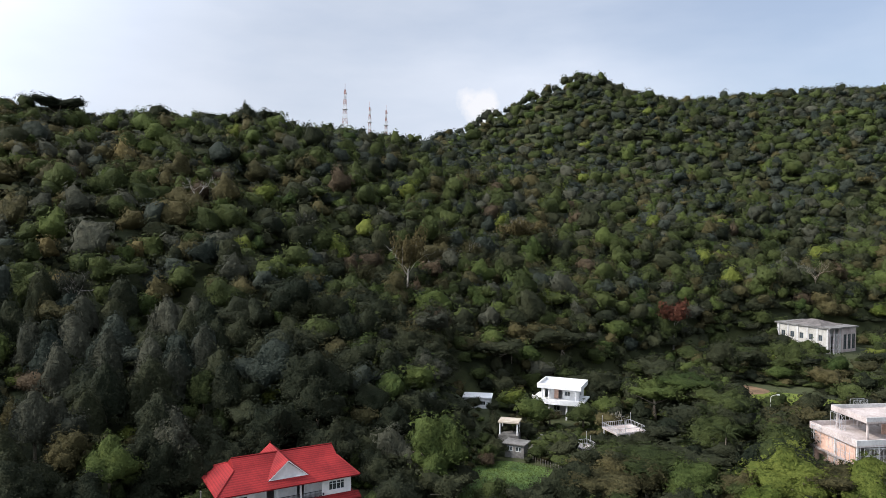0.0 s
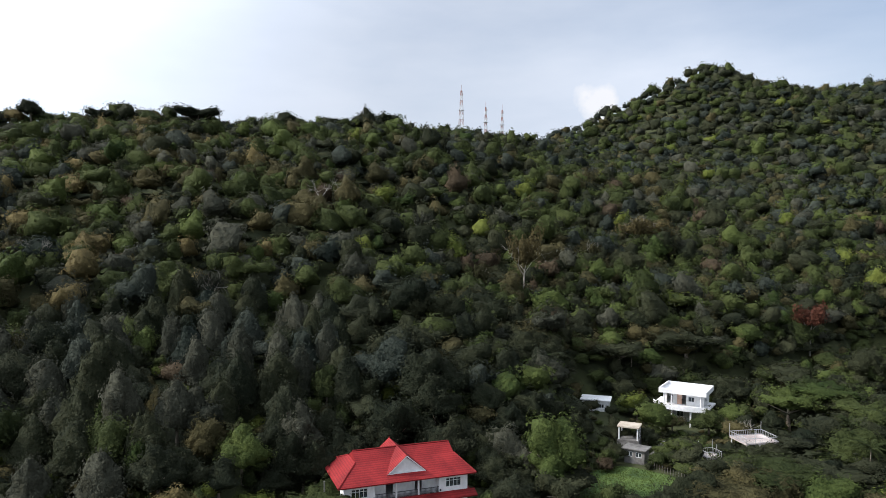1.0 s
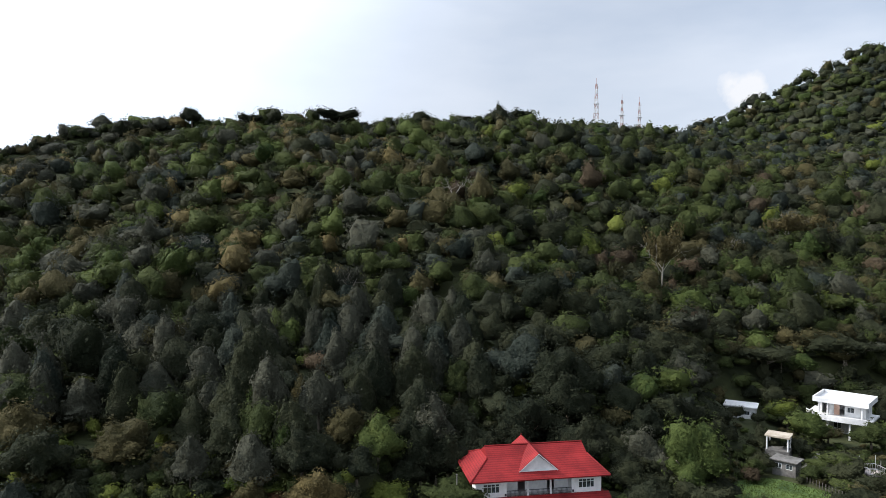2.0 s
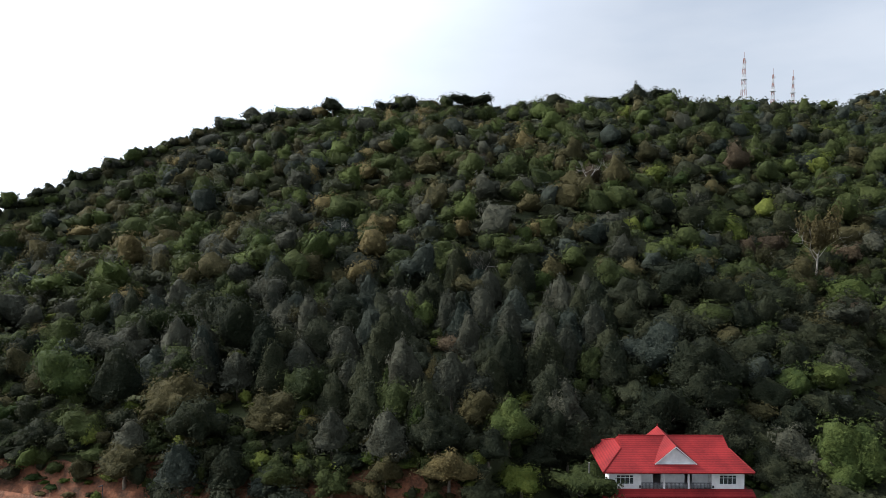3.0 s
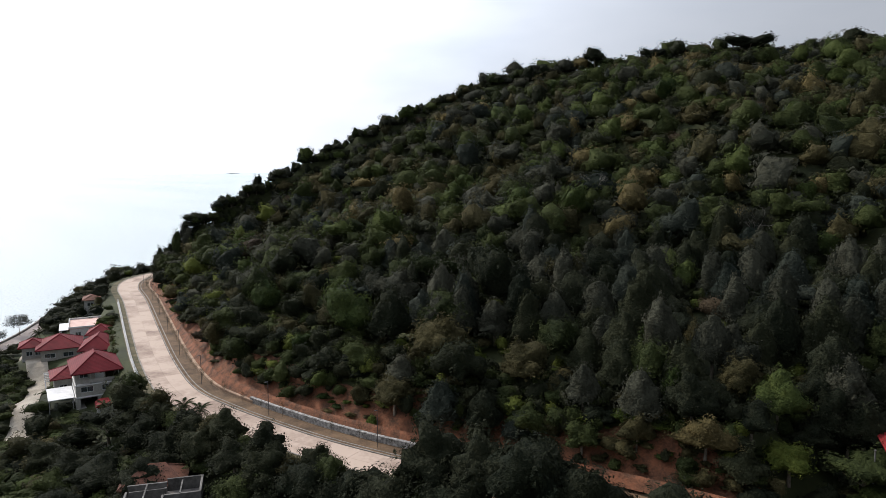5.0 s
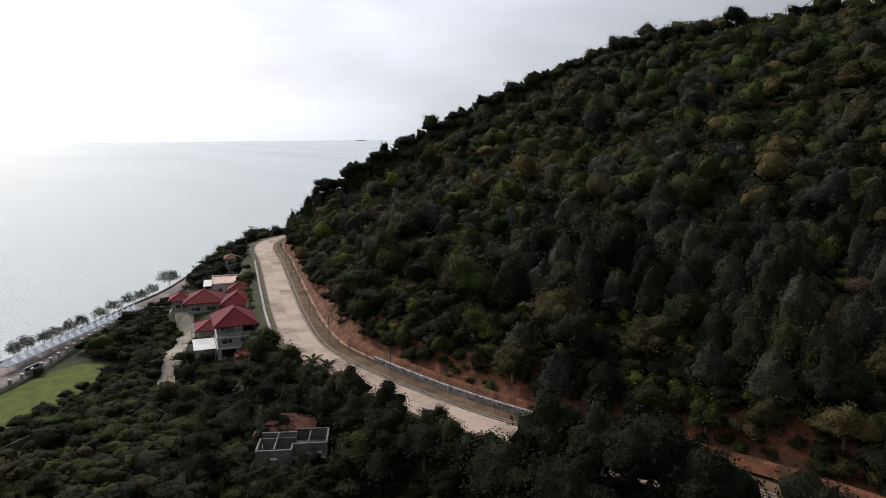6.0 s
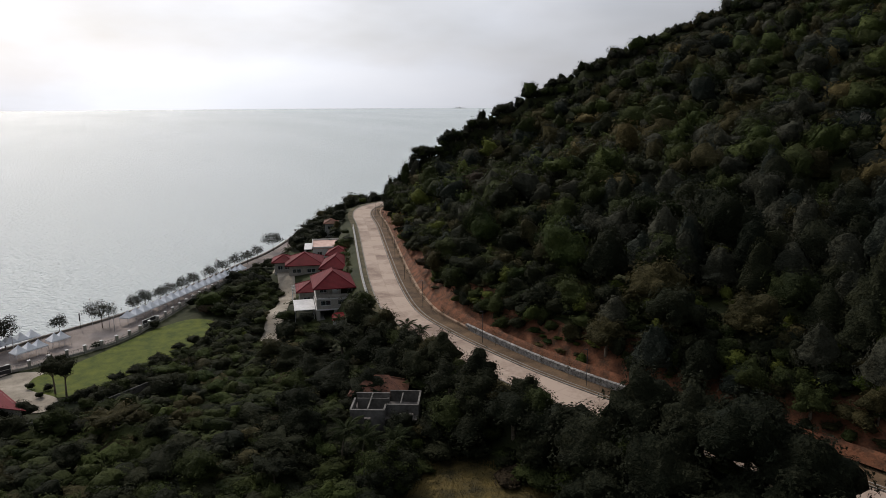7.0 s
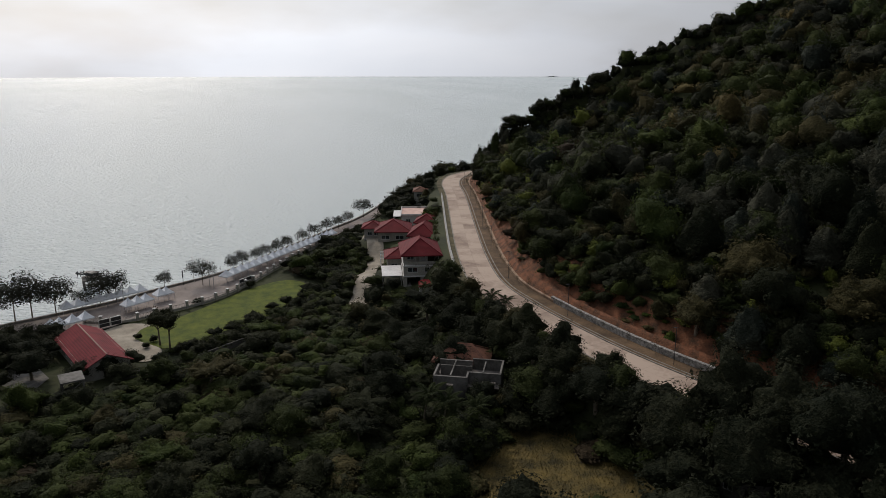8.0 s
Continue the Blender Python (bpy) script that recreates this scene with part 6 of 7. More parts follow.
hut2 = thing("hut", pose(-64.5, 52.5, 11.5, 0, 0, 30), "dark-roofed hut under the trees", "hut")
four_walls(hut2, 6.0, 5.0, 2.6, 0, ruin_wall, front=[(1.2, 0.9, 1.2, 1.0)], doors=((3.8, 0.02, 0.95, 2.0),))
roof_solid("roof", [(-3.5, -0.6, 2.4), (3.5, -0.6, 2.4), (3.5, 2.5, 4.2), (-3.5, 2.5, 4.2), (3.5, 5.6, 2.4), (-3.5, 5.6, 2.4)], 0.12, [[0, 1, 2, 3], [3, 2, 4, 5]], dark_roof, hut2)

# ---------------------------------------------------------------- seaside compound
long_shed = thing("long_house", pose(-149.6, -36.6, 3.2, 0, 0, 26), "long low building with a red metal gable roof", "building")
LW = 21.0
facade(long_shed, pose(-LW / 2, -4.2, 0), LW, 3.2, [(1.6 + 4.2 * k, 0.9, 1.5, 1.3) for k in range(4)], cream_wall)
facade(long_shed, pose(LW / 2, 4.2, 0, 0, 0, 180), LW, 3.2, [(1.6 + 4.2 * k, 0.9, 1.5, 1.3) for k in range(4)], cream_wall)
for x, tr in ((-LW / 2, -90), (LW / 2, 90)):
    facade(long_shed, pose(x, 3.95 if tr < 0 else -3.95, 0, 0, 0, tr), 7.9, 3.2, [], cream_wall, doors=((3.2, 0.02, 1.6, 2.2),))
    solid("gable_wall", [(x - 0.1, -4.2, 3.2), (x - 0.1, 4.2, 3.2), (x - 0.1, 0, 4.95), (x + 0.1, -4.2, 3.2), (x + 0.1, 4.2, 3.2), (x + 0.1, 0, 4.95)],
          [(0, 1, 2), (5, 4, 3), (0, 3, 4, 1), (1, 4, 5, 2), (2, 5, 3, 0)], cream_wall, long_shed)
hl = LW / 2 + 0.7
roof_solid("roof", [(-hl, -4.8, 2.9), (hl, -4.8, 2.9), (hl, 0, 5.2), (-hl, 0, 5.2), (hl, 4.8, 2.9), (-hl, 4.8, 2.9)], 0.12, [[0, 1, 2, 3], [3, 2, 4, 5]], maroon_tile, long_shed, "dull red corrugated gable roof")
V, F = [], []
tube(V, F, (-hl, 0, 5.22), (hl, 0, 5.22), 0.14, 0.14, 6)
solid("ridge_cap", V, F, tower_red, long_shed)
plat = thing("water_tank_stand", pose(-132.8, -36.6, 4.2, 0, 0, 20), "stained grey concrete slab standing on thin concrete legs", "stand")
part("slab", boxes((-2.3, -2.0, 2.8, 2.3, 2.0, 3.05)), ruin_wall, plat)
for xx in (-2.0, 2.0):
    for yy in (-1.7, 1.7):
        post(plat, xx, yy, -0.6, 2.8, 0.13, ruin_wall, "leg")
    V, F = [], []
    tube(V, F, (xx, -1.7, 0.3), (xx, 1.7, 2.6), 0.07, 0.07, 4)
    solid("brace", V, F, ruin_wall, plat)
sheet("yard", [(-152, -52), (-147, -46), (-142, -43), (-138, -44), (-140, -50), (-147, -55)], ruin_wall, "cracked grey concrete yard", 0.2, "yard")
gt = curved([(-176.5, -44, 0), (-174.2, -36.0, 0), (-179.0, -26.5, 0), (-190.6, -11.4, 0), (-221, 5.6, 0), (-252, 23.5, 0)], 6)
gt[:, 2] = 2.7
posts = even(gt, 4.2)
for a, b in zip(posts, posts[1:]):
    ang = math.degrees(math.atan2(b[1] - a[1], b[0] - a[0]))
    fx = thing("boundary_fence", pose(a[0], a[1], 2.6, 0, 0, ang), "cream wall panel with railing between square pillars", "fence", "boundary fence panels")
    part("pillar", boxes((-0.28, -0.28, 0, 0.28, 0.28, 1.9)), cream_wall, fx)
    part("pillar_cap", boxes((-0.36, -0.36, 1.9, 0.36, 0.36, 2.05)), white_wall, fx)
    part("base_wall", boxes((0.28, -0.1, 0, 3.9, 0.1, 0.6)), cream_wall, fx)
    railing(fx, pose(0.28, -0.04, 0.6), 3.62, 0.9, cream_wall, 0.4)
for gx_, gy_, tr in ((-172.6, -37.6, 120), (-199.0, -7.2, 140)):
    g = thing("gate", pose(gx_, gy_, 2.7, 0, 0, tr), "dark sheet-metal double gate with pale frame", "gate", "gates")
    for x0 in (-2.6, 0.05):
        part("leaf", boxes((x0, -0.05, 0.15, x0 + 2.5, 0.05, 2.0)), dark_rail, g)
        part("leaf_frame", boxes((x0, -0.08, 0.1, x0 + 0.12, 0.08, 2.1), (x0 + 2.4, -0.08, 0.1, x0 + 2.52, 0.08, 2.1), (x0, -0.08, 2.0, x0 + 2.5, 0.08, 2.12), (x0, -0.08, 1.0, x0 + 2.5, 0.08, 1.1)), white_wall, g)
gw = thing("garden_wall", pose(0, 0, 0), "dark stained concrete garden wall behind the lawn", "wall")
for a, b in (((-140.5, -21), (-152, -7)), ((-152, -7), (-166, 4.5)), ((-138, -31), (-140.5, -21))):
    ang = math.degrees(math.atan2(b[1] - a[1], b[0] - a[0]))
    ln = math.hypot(b[0] - a[0], b[1] - a[1])
    at(part("wall_panel", boxes((0, -0.12, -0.8, ln, 0.12, 1.3)), ruin_wall, gw), pose(a[0], a[1], height(*a), 0, 0, ang))

# market tents
tent = thing("tent", pose(-170.0, -49.5, 2.72, 0, 0, 60), "white peaked market tent on thin steel legs", "tent", "market tents")
V = [(-1.5, -1.5, 2.1), (1.5, -1.5, 2.1), (1.5, 1.5, 2.1), (-1.5, 1.5, 2.1)]
F, n_ring = [], 5
for k in range(1, n_ring + 1):
    t = k / n_ring
    r = 1.5 * (1 - t) ** 1.35 + 0.02
    V += [(sx * r, sy * r, 2.1 + 1.75 * t) for sx, sy in ((-1, -1), (1, -1), (1, 1), (-1, 1))]
for k in range(n_ring):
    for i in range(4):
        j = (i + 1) % 4
        F.append((4 * k + i, 4 * k + j, 4 * k + 4 + j, 4 * k + 4 + i))
F.append((4 * n_ring, 4 * n_ring + 1, 4 * n_ring + 2, 4 * n_ring + 3))
solid("canopy", V, F, canvas, tent)
part("valance", boxes((-1.52, -1.52, 1.82, 1.52, -1.48, 2.1), (-1.52, 1.48, 1.82, 1.52, 1.52, 2.1), (-1.52, -1.48, 1.82, -1.48, 1.48, 2.1), (1.48, -1.48, 1.82, 1.52, 1.48, 2.1)), canvas, tent)
leg = post(tent, -1.45, -1.45, 0, 2.0, 0.04, steel, "leg")
for sx, sy in ((1, -1), (1, 1), (-1, 1)):
    o = new("leg", leg.data)
    o.parent = tent
    o.location = ((sx + 1) * 1.45, (sy + 1) * 1.45, 0)
ROWS = [((-168.5, -51.5), (-175.2, -42.0), 4), ((-183.0, -50.5), (-194.8, -33.0), 8), ((-181.5, -36.0), (-186.0, -30.5), 3), ((-188.6, -29.2), (-190.6, -26.4), 2), ((-201.5, -13.5), (-250, 22.5), 19)]
for (ax, ay), (bx, by), k in ROWS:
    for i in range(k):
        t = (i + 0.5) / k
        if (ax, i) != (-168.5, 0):
            copy_thing(tent, pose(ax + (bx - ax) * t, ay + (by - ay) * t, 2.72, 0, 0, math.degrees(math.atan2(by - ay, bx - ax))))

# promenade lamp posts and a dark bollard sign
lp = thing("street_lamp", pose(-184.5, -36.5, 2.7), "slim grey promenade lamp post", "street lamp", "street lamps")
post(lp, 0, 0, 0, 7.5, 0.08, steel, "pole")
part("lamp_head", boxes((-0.1, -0.12, 7.35, 0.9, 0.12, 7.5)), grey_wall, lp)
for px_, py_ in ((-200.2, -17.0), (-196.5, -15.6), (-225.5, 9.0), (-205.0, -21.5), (-243, 13.5)):
    copy_thing(lp, pose(px_, py_, 2.7))
sg = thing("sign_post", pose(-203.0, -24.2, 2.7), "dark narrow upright sign on a post at the sea wall", "sign")
post(sg, 0, 0, 0, 2.2, 0.06, dark_rail, "post")
part("board", boxes((-0.35, -0.12, 2.2, 0.35, 0.12, 4.2)), dark_rail, sg)

# crab sculpture on its plinth in the water
pl = thing("plinth", pose(-216, -50.5, 0, 0, 0, 15), "dark concrete platform on piles in the sea", "plinth")
part("deck", boxes((-2.6, -2.6, 2.6, 2.6, 2.6, 3.0)), ruin_wall, pl)
for xx in (-2.2, 2.2):
    for yy in (-2.2, 2.2):
        post(pl, xx, yy, -2.5, 2.6, 0.35, ruin_wall, "pile")
V, F = [], []
for k in range(12):
    a = 2 * math.pi * k / 12
    V += [(2.3 * math.cos(a), 1.5 * math.sin(a), 1.0), (2.0 * math.cos(a), 1.3 * math.sin(a), 1.45), (1.9 * math.cos(a), 1.2 * math.sin(a), 0.7)]
for k in range(12):
    j = (k + 1) % 12
    F += [(3 * k, 3 * j, 3 * j + 1, 3 * k + 1), (3 * k + 2, 3 * j + 2, 3 * j, 3 * k)]
F += [tuple(3 * k + 1 for k in range(12)), tuple(3 * k + 2 for k in range(11, -1, -1))]
for sgn in (-1, 1):
    for k in range(3):
        y0 = -0.7 + 0.6 * k
        tube(V, F, (sgn * 1.9, y0, 0.9), (sgn * 3.0, y0 * 1.6, 1.3), 0.14, 0.12, 5)
        tube(V, F, (sgn * 3.0, y0 * 1.6, 1.3), (sgn * 3.3, y0 * 1.9, -0.02), 0.12, 0.06, 5)
    tube(V, F, (sgn * 1.6, -1.1, 1.0), (sgn * 2.3, -2.3, 1.5), 0.2, 0.2, 6)
    tube(V, F, (sgn * 2.3, -2.3, 1.5), (sgn * 1.2, -3.0, 2.3), 0.3, 0.08, 6)
crab = solid("statue", V, F, dark_rail)
crab.matrix_world = pose(-216, -50.5, 3.02, 0, 0, 60) @ Matrix.Scale(1.15, 4)
tagged(crab, "dark crab sculpture with raised claws on a plinth", "statue")

# low islet at the horizon
islet = solid("islet", [(-60 + 120 * k / 12, (1 if j else -1) * 8 * math.sin(math.pi * k / 12), (9 * math.sin(math.pi * k / 12) * (0.7 + 0.3 * math.sin(k * 2.1)) if j else -1)) for j in (0, 1) for k in range(13)],
              [(k, k + 1, 14 + k, 13 + k) for k in range(12)], LEAF[DARK])
islet.matrix_world = pose(-4380, 1820, 0, 0, 0, 66) @ Matrix.Scale(0.75, 4)
tagged(islet, "low dark islet far out on the sea", "island")

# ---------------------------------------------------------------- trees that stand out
# mostly darkest leaves: shade round the house put into the crowns' colour
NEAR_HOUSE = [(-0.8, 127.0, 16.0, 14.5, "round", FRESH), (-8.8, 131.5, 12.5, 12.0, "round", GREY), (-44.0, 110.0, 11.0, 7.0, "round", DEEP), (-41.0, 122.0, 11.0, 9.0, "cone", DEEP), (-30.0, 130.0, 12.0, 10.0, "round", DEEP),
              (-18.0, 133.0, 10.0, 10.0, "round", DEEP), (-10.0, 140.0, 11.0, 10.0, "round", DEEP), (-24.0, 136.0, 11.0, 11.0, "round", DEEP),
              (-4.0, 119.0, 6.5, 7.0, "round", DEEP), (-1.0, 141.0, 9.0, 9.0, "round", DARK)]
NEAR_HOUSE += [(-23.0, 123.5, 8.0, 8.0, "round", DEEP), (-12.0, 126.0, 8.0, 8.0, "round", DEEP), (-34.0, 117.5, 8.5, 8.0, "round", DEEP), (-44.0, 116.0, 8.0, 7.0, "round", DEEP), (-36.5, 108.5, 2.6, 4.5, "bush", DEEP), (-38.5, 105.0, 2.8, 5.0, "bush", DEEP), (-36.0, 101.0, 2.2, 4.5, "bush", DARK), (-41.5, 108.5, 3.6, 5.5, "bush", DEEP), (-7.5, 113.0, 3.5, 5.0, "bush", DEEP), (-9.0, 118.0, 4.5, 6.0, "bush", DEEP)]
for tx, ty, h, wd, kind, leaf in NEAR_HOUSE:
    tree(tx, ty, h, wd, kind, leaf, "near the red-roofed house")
SLOPE_CONES = [
        (-44.5, 116.8, 12.1, 8.7, GREY), (-60.5, 94.2, 8.6, 5.5, FRESH), (-78.3, 100.0, 10.6, 7.9, GREY), (-62.9, 109.2, 12.2, 8.0, GREY),
        (-69.2, 127.4, 12.3, 6.9, GREY), (-68.1, 111.9, 8.3, 4.8, OLIVE), (-99.3, 92.9, 9.9, 8.0, GREY), (-53.6, 125.0, 11.6, 7.8, DARK),
        (-75.2, 107.3, 6.4, 3.7, FRESH), (-110.3, 117.3, 11.1, 10.9, GREY), (-104.3, 124.0, 10.5, 9.0, GREY), (-68.1, 140.3, 10.1, 6.8, BLUISH)]
for tx, ty, h, wd, leaf in SLOPE_CONES:
    tree(tx, ty, h, wd, "cone", leaf, "standing out on the slope")
SLOPE_ROUNDS = [
        (-49.3, 105.0, 9.4, 7.4, FRESH), (-44.7, 99.4, 6.5, 8.5, BRIGHT), (-100.7, 80.6, 11.5, 12.1, OLIVE), (-52.8, 90.8, 7.1, 7.9, STRAW),
        (-83.8, 85.9, 8.5, 10.7, OLIVE), (-131.9, 92.3, 11.5, 13.4, GREY), (-101.2, 102.5, 4.4, 3.4, BRIGHT), (-128.4, 109.9, 9.6, 10.1, GREY),
        (-68.4, 82.3, 5.5, 7.2, GREEN), (-99.4, 69.0, 7.5, 9.1, OLIVE), (-61.4, 86.4, 6.2, 5.0, OLIVE), (-86.5, 101.0, 4.3, 6.3, OLIVE),
        (-46.1, 136.4, 9.3, 8.0, GREEN)]
for tx, ty, h, wd, leaf in SLOPE_ROUNDS:
    tree(tx, ty, h, wd, "round", leaf, "standing out on the slope")
VALLEY = [(57.8, 116.5, 10.5, 14.0, "round", BRIGHT), (68.0, 114.0, 10.0, 13.0, "round", BRIGHT), (50.5, 110.5, 7.5, 9.0, "round", BRIGHT), (52, 172, 9.0, 15.0, "flat", FRESH),
          (62, 180, 9.5, 16.0, "flat", FRESH), (66, 168, 8.0, 15.0, "flat", GREEN), (15, 196, 10.0, 18.0, "flat", DARK), (36, 210, 11.0, 21.0, "flat", DARK),
          (85, 214, 13.0, 11.0, "round", DARK), (107, 218, 11.0, 14.0, "round", GREEN), (36, 128, 7.5, 18.0, "flat", GREEN), (48, 132, 6.0, 17.0, "flat", DARK),
          (33.5, 166, 6.5, 9.0, "round", GREEN), (26.0, 169, 4.8, 6.5, "round", OLIVE), (8.0, 173.5, 3.6, 5.0, "bush", DARK), (12.5, 174.5, 3.0, 4.0, "bush", DARK), (72, 150, 10.0, 13.0, "round", DARK), (80, 158, 8.5, 13.0, "flat", OLIVE),
          (118, 226, 9.0, 10.0, "round", GREEN), (95, 160, 9.0, 12.0, "flat", DARK), (-3, 174, 9.0, 9.0, "round", DARK), (3, 152, 7.0, 8.0, "round", DARK), (19, 178, 5.0, 7.0, "round", DARK),
          (-3, 164, 9.0, 10.0, "round", GREY), (56, 146, 9.0, 12.0, "round", GREEN), (46, 118, 7.0, 10.0, "flat", GREEN), (60, 200, 9.0, 14.0, "flat", DARK), (44, 192, 9.0, 12.0, "round", DARK)]
for tx, ty, h, wd, kind, leaf in VALLEY:
    tree(tx, ty, h, wd, kind, leaf, "in the valley of the white house")
# nearly all darkest leaves: shade of these backlit trees put into their colour
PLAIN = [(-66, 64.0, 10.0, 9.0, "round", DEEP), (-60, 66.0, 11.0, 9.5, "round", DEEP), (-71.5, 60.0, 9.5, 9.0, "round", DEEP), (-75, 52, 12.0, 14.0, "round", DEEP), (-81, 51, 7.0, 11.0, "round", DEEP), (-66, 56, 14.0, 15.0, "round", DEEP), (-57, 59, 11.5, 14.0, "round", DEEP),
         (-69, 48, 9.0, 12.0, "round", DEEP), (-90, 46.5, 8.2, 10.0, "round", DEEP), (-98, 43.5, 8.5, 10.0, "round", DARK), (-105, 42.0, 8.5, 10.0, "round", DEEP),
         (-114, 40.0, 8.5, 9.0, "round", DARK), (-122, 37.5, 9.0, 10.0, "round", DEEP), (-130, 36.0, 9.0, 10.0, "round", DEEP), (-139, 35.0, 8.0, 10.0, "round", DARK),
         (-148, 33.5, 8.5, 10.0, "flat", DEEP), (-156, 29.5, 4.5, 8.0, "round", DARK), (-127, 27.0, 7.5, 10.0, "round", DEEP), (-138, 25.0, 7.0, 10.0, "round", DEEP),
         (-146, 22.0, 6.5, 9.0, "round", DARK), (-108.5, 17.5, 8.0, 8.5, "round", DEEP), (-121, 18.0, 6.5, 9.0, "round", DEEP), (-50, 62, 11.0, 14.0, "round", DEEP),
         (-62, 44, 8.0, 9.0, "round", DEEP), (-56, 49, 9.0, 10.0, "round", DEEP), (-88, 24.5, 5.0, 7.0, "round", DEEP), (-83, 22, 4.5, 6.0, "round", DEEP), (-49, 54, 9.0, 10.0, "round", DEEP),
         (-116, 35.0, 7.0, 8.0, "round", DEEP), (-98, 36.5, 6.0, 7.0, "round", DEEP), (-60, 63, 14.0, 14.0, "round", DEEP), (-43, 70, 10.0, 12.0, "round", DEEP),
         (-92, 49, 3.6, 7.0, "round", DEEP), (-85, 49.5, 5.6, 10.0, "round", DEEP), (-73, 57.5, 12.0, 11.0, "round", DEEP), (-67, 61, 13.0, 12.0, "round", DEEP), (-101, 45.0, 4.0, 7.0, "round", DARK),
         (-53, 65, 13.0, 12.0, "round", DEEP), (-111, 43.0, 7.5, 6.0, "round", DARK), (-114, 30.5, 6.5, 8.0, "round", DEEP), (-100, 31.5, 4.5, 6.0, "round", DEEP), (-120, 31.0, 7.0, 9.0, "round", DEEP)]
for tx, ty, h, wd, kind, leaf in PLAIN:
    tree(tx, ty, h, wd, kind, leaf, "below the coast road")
for tx, ty, h, wd, kind, leaf in [(-142, -46, 7.0, 9.0, "round", DEEP), (-153, -56, 7.5, 10.0, "round", DEEP), (-160, -56, 7.0, 10.0, "round", DARK), (-136, -29, 4.5, 7.0, "round", DARK),
                                  (-158, -46.5, 4.5, 6.0, "round", DARK), (-129, -43, 4.0, 7.0, "round", DARK)]:
    tree(tx, ty, h, wd, kind, leaf, "around the seaside yard")
for tx, ty in ((-155.2, -24.4), (-153.2, -22.2)):
    tree(tx, ty, 8.0, 6.0, "flat", DARK, "on the mown lawn")
for tx, ty, h in ((-160, -29.5, 1.8), (-158, -26, 2.0), (-154, -27, 1.6), (-150.5, -20, 2.4), (-155, -12.5, 2.2), (-185, -19, 2.2), (-178, -26, 2.4), (-168.5, -24.5, 1.6), (-197, -6, 2.6), (-164, -5.5, 3.0), (-158, -8.5, 2.2)):
    tree(tx, ty, h, h * 1.3, "bush", DARK, "on the mown lawn", name="shrub")
for k in range(16):
    tx, ty = -141.5 - 2.6 * k + 0.8 * math.sin(k * 5.1), -19.5 + 2.15 * k + 0.8 * math.sin(k * 3.3)
    tree(tx, ty, 2.4 + 0.7 * math.sin(k * 2.7), 4.0, "bush", DARK if k % 3 else DEEP, "along the garden wall", name="shrub")
    tree(tx - 4.6 - 0.9 * math.sin(k * 1.9), ty - 3.8, 2.2 + 0.8 * math.sin(k * 4.3), 3.8, "bush", (DARK, GREEN, DEEP)[k % 3], "along the garden wall", name="shrub")
    tree(tx - 2.2, ty + 1.9, 3.0 + 1.2 * math.sin(k * 3.1), 4.2, "round", (GREEN, DARK, DARK)[k % 3], "along the garden wall", name="shrub")
for tx, ty, h in ((41.5, 148.0, 4.3), (37.0, 148.2, 4.2), (45.0, 149.8, 4.4), (33.8, 150.0, 3.8), (39.0, 147.0, 4.2), (42, 144, 4.2)):
    tree(tx, ty, h, h * 1.5, "bush", DARK, "beneath the viewing deck", name="shrub")
for tx, ty, h in ((121, 242, 6.0), (128, 238, 3.2), (115, 245, 6.5), (137, 232, 2.6), (111, 238, 7.5), (117, 232, 5.0)):
    tree(tx, ty, h, h * 1.4, "round", GREEN, "below the unfinished building")
GARDEN = [(-193, 13), (-201, 5), (-212, 1.5), (-232, 12), (-256, 27), (-264, 36), (-246, 31), (-226, 30), (-208, 27), (-196, 24), (-181, 20), (-168, 15), (-160, 8), (-172, 6)]
x, y, rng = scatter(-266, 0, -160, 38, 4.3, 61)
ok = inside(x, y, GARDEN)
rows = []
for tx, ty in zip(x[ok], y[ok]):
    h = rng.uniform(2.2, 5.2)
    rows.append((tx, ty, height(tx, ty) - 0.2, h, h * rng.uniform(1.1, 1.5), "bush" if rng.random() < 0.5 else "round", int(rng.choice([DARK, DEEP, GREEN], p=[0.4, 0.2, 0.4]))))
wood("garden_thicket", rows, "dark rounded garden bushes between lawn and villas", MID_CROWNS, "bushes")
x, y, rng = scatter(-420, 40, -255, 130, 5.0, 62)
dr, sr, _, _ = along(x, y, ROAD)
ds, ss, _, _ = along(x, y, SHORE)
ok = (sr < 0) & (dr > 8) & (-ds * ss > 4) & (np.hypot(x + 248, y - 53) > 11) & (np.hypot(x + 287, y - 64) > 9) & ((x < -282) | (-ds * ss > 21))
rows = []
for tx, ty in zip(x[ok], y[ok]):
    h = rng.uniform(4.0, 7.0)
    rows.append((tx, ty, height(tx, ty) - 0.2, h, h * rng.uniform(1.1, 1.4), "round", int(rng.choice([DARK, DEEP]))))
wood("shore_wood", rows, "dark low trees on the strip between road and sea", LOW_CROWNS)
for k in range(26):
    a = k * 2.4
    tx, ty = -107 + (8.0 + 1.5 * math.sin(k * 7.1)) * math.cos(a), 30 + (8.0 + 1.5 * math.sin(k * 7.1)) * math.sin(a)
    tree(tx, ty, 2.2 + 0.9 * math.sin(k * 3.7), 4.2, "bush", DARK if k % 3 else DEEP, "round the ruined house", name="shrub")
x, y, rng = scatter(-6, 136, 46, 176, 2.6, 63)
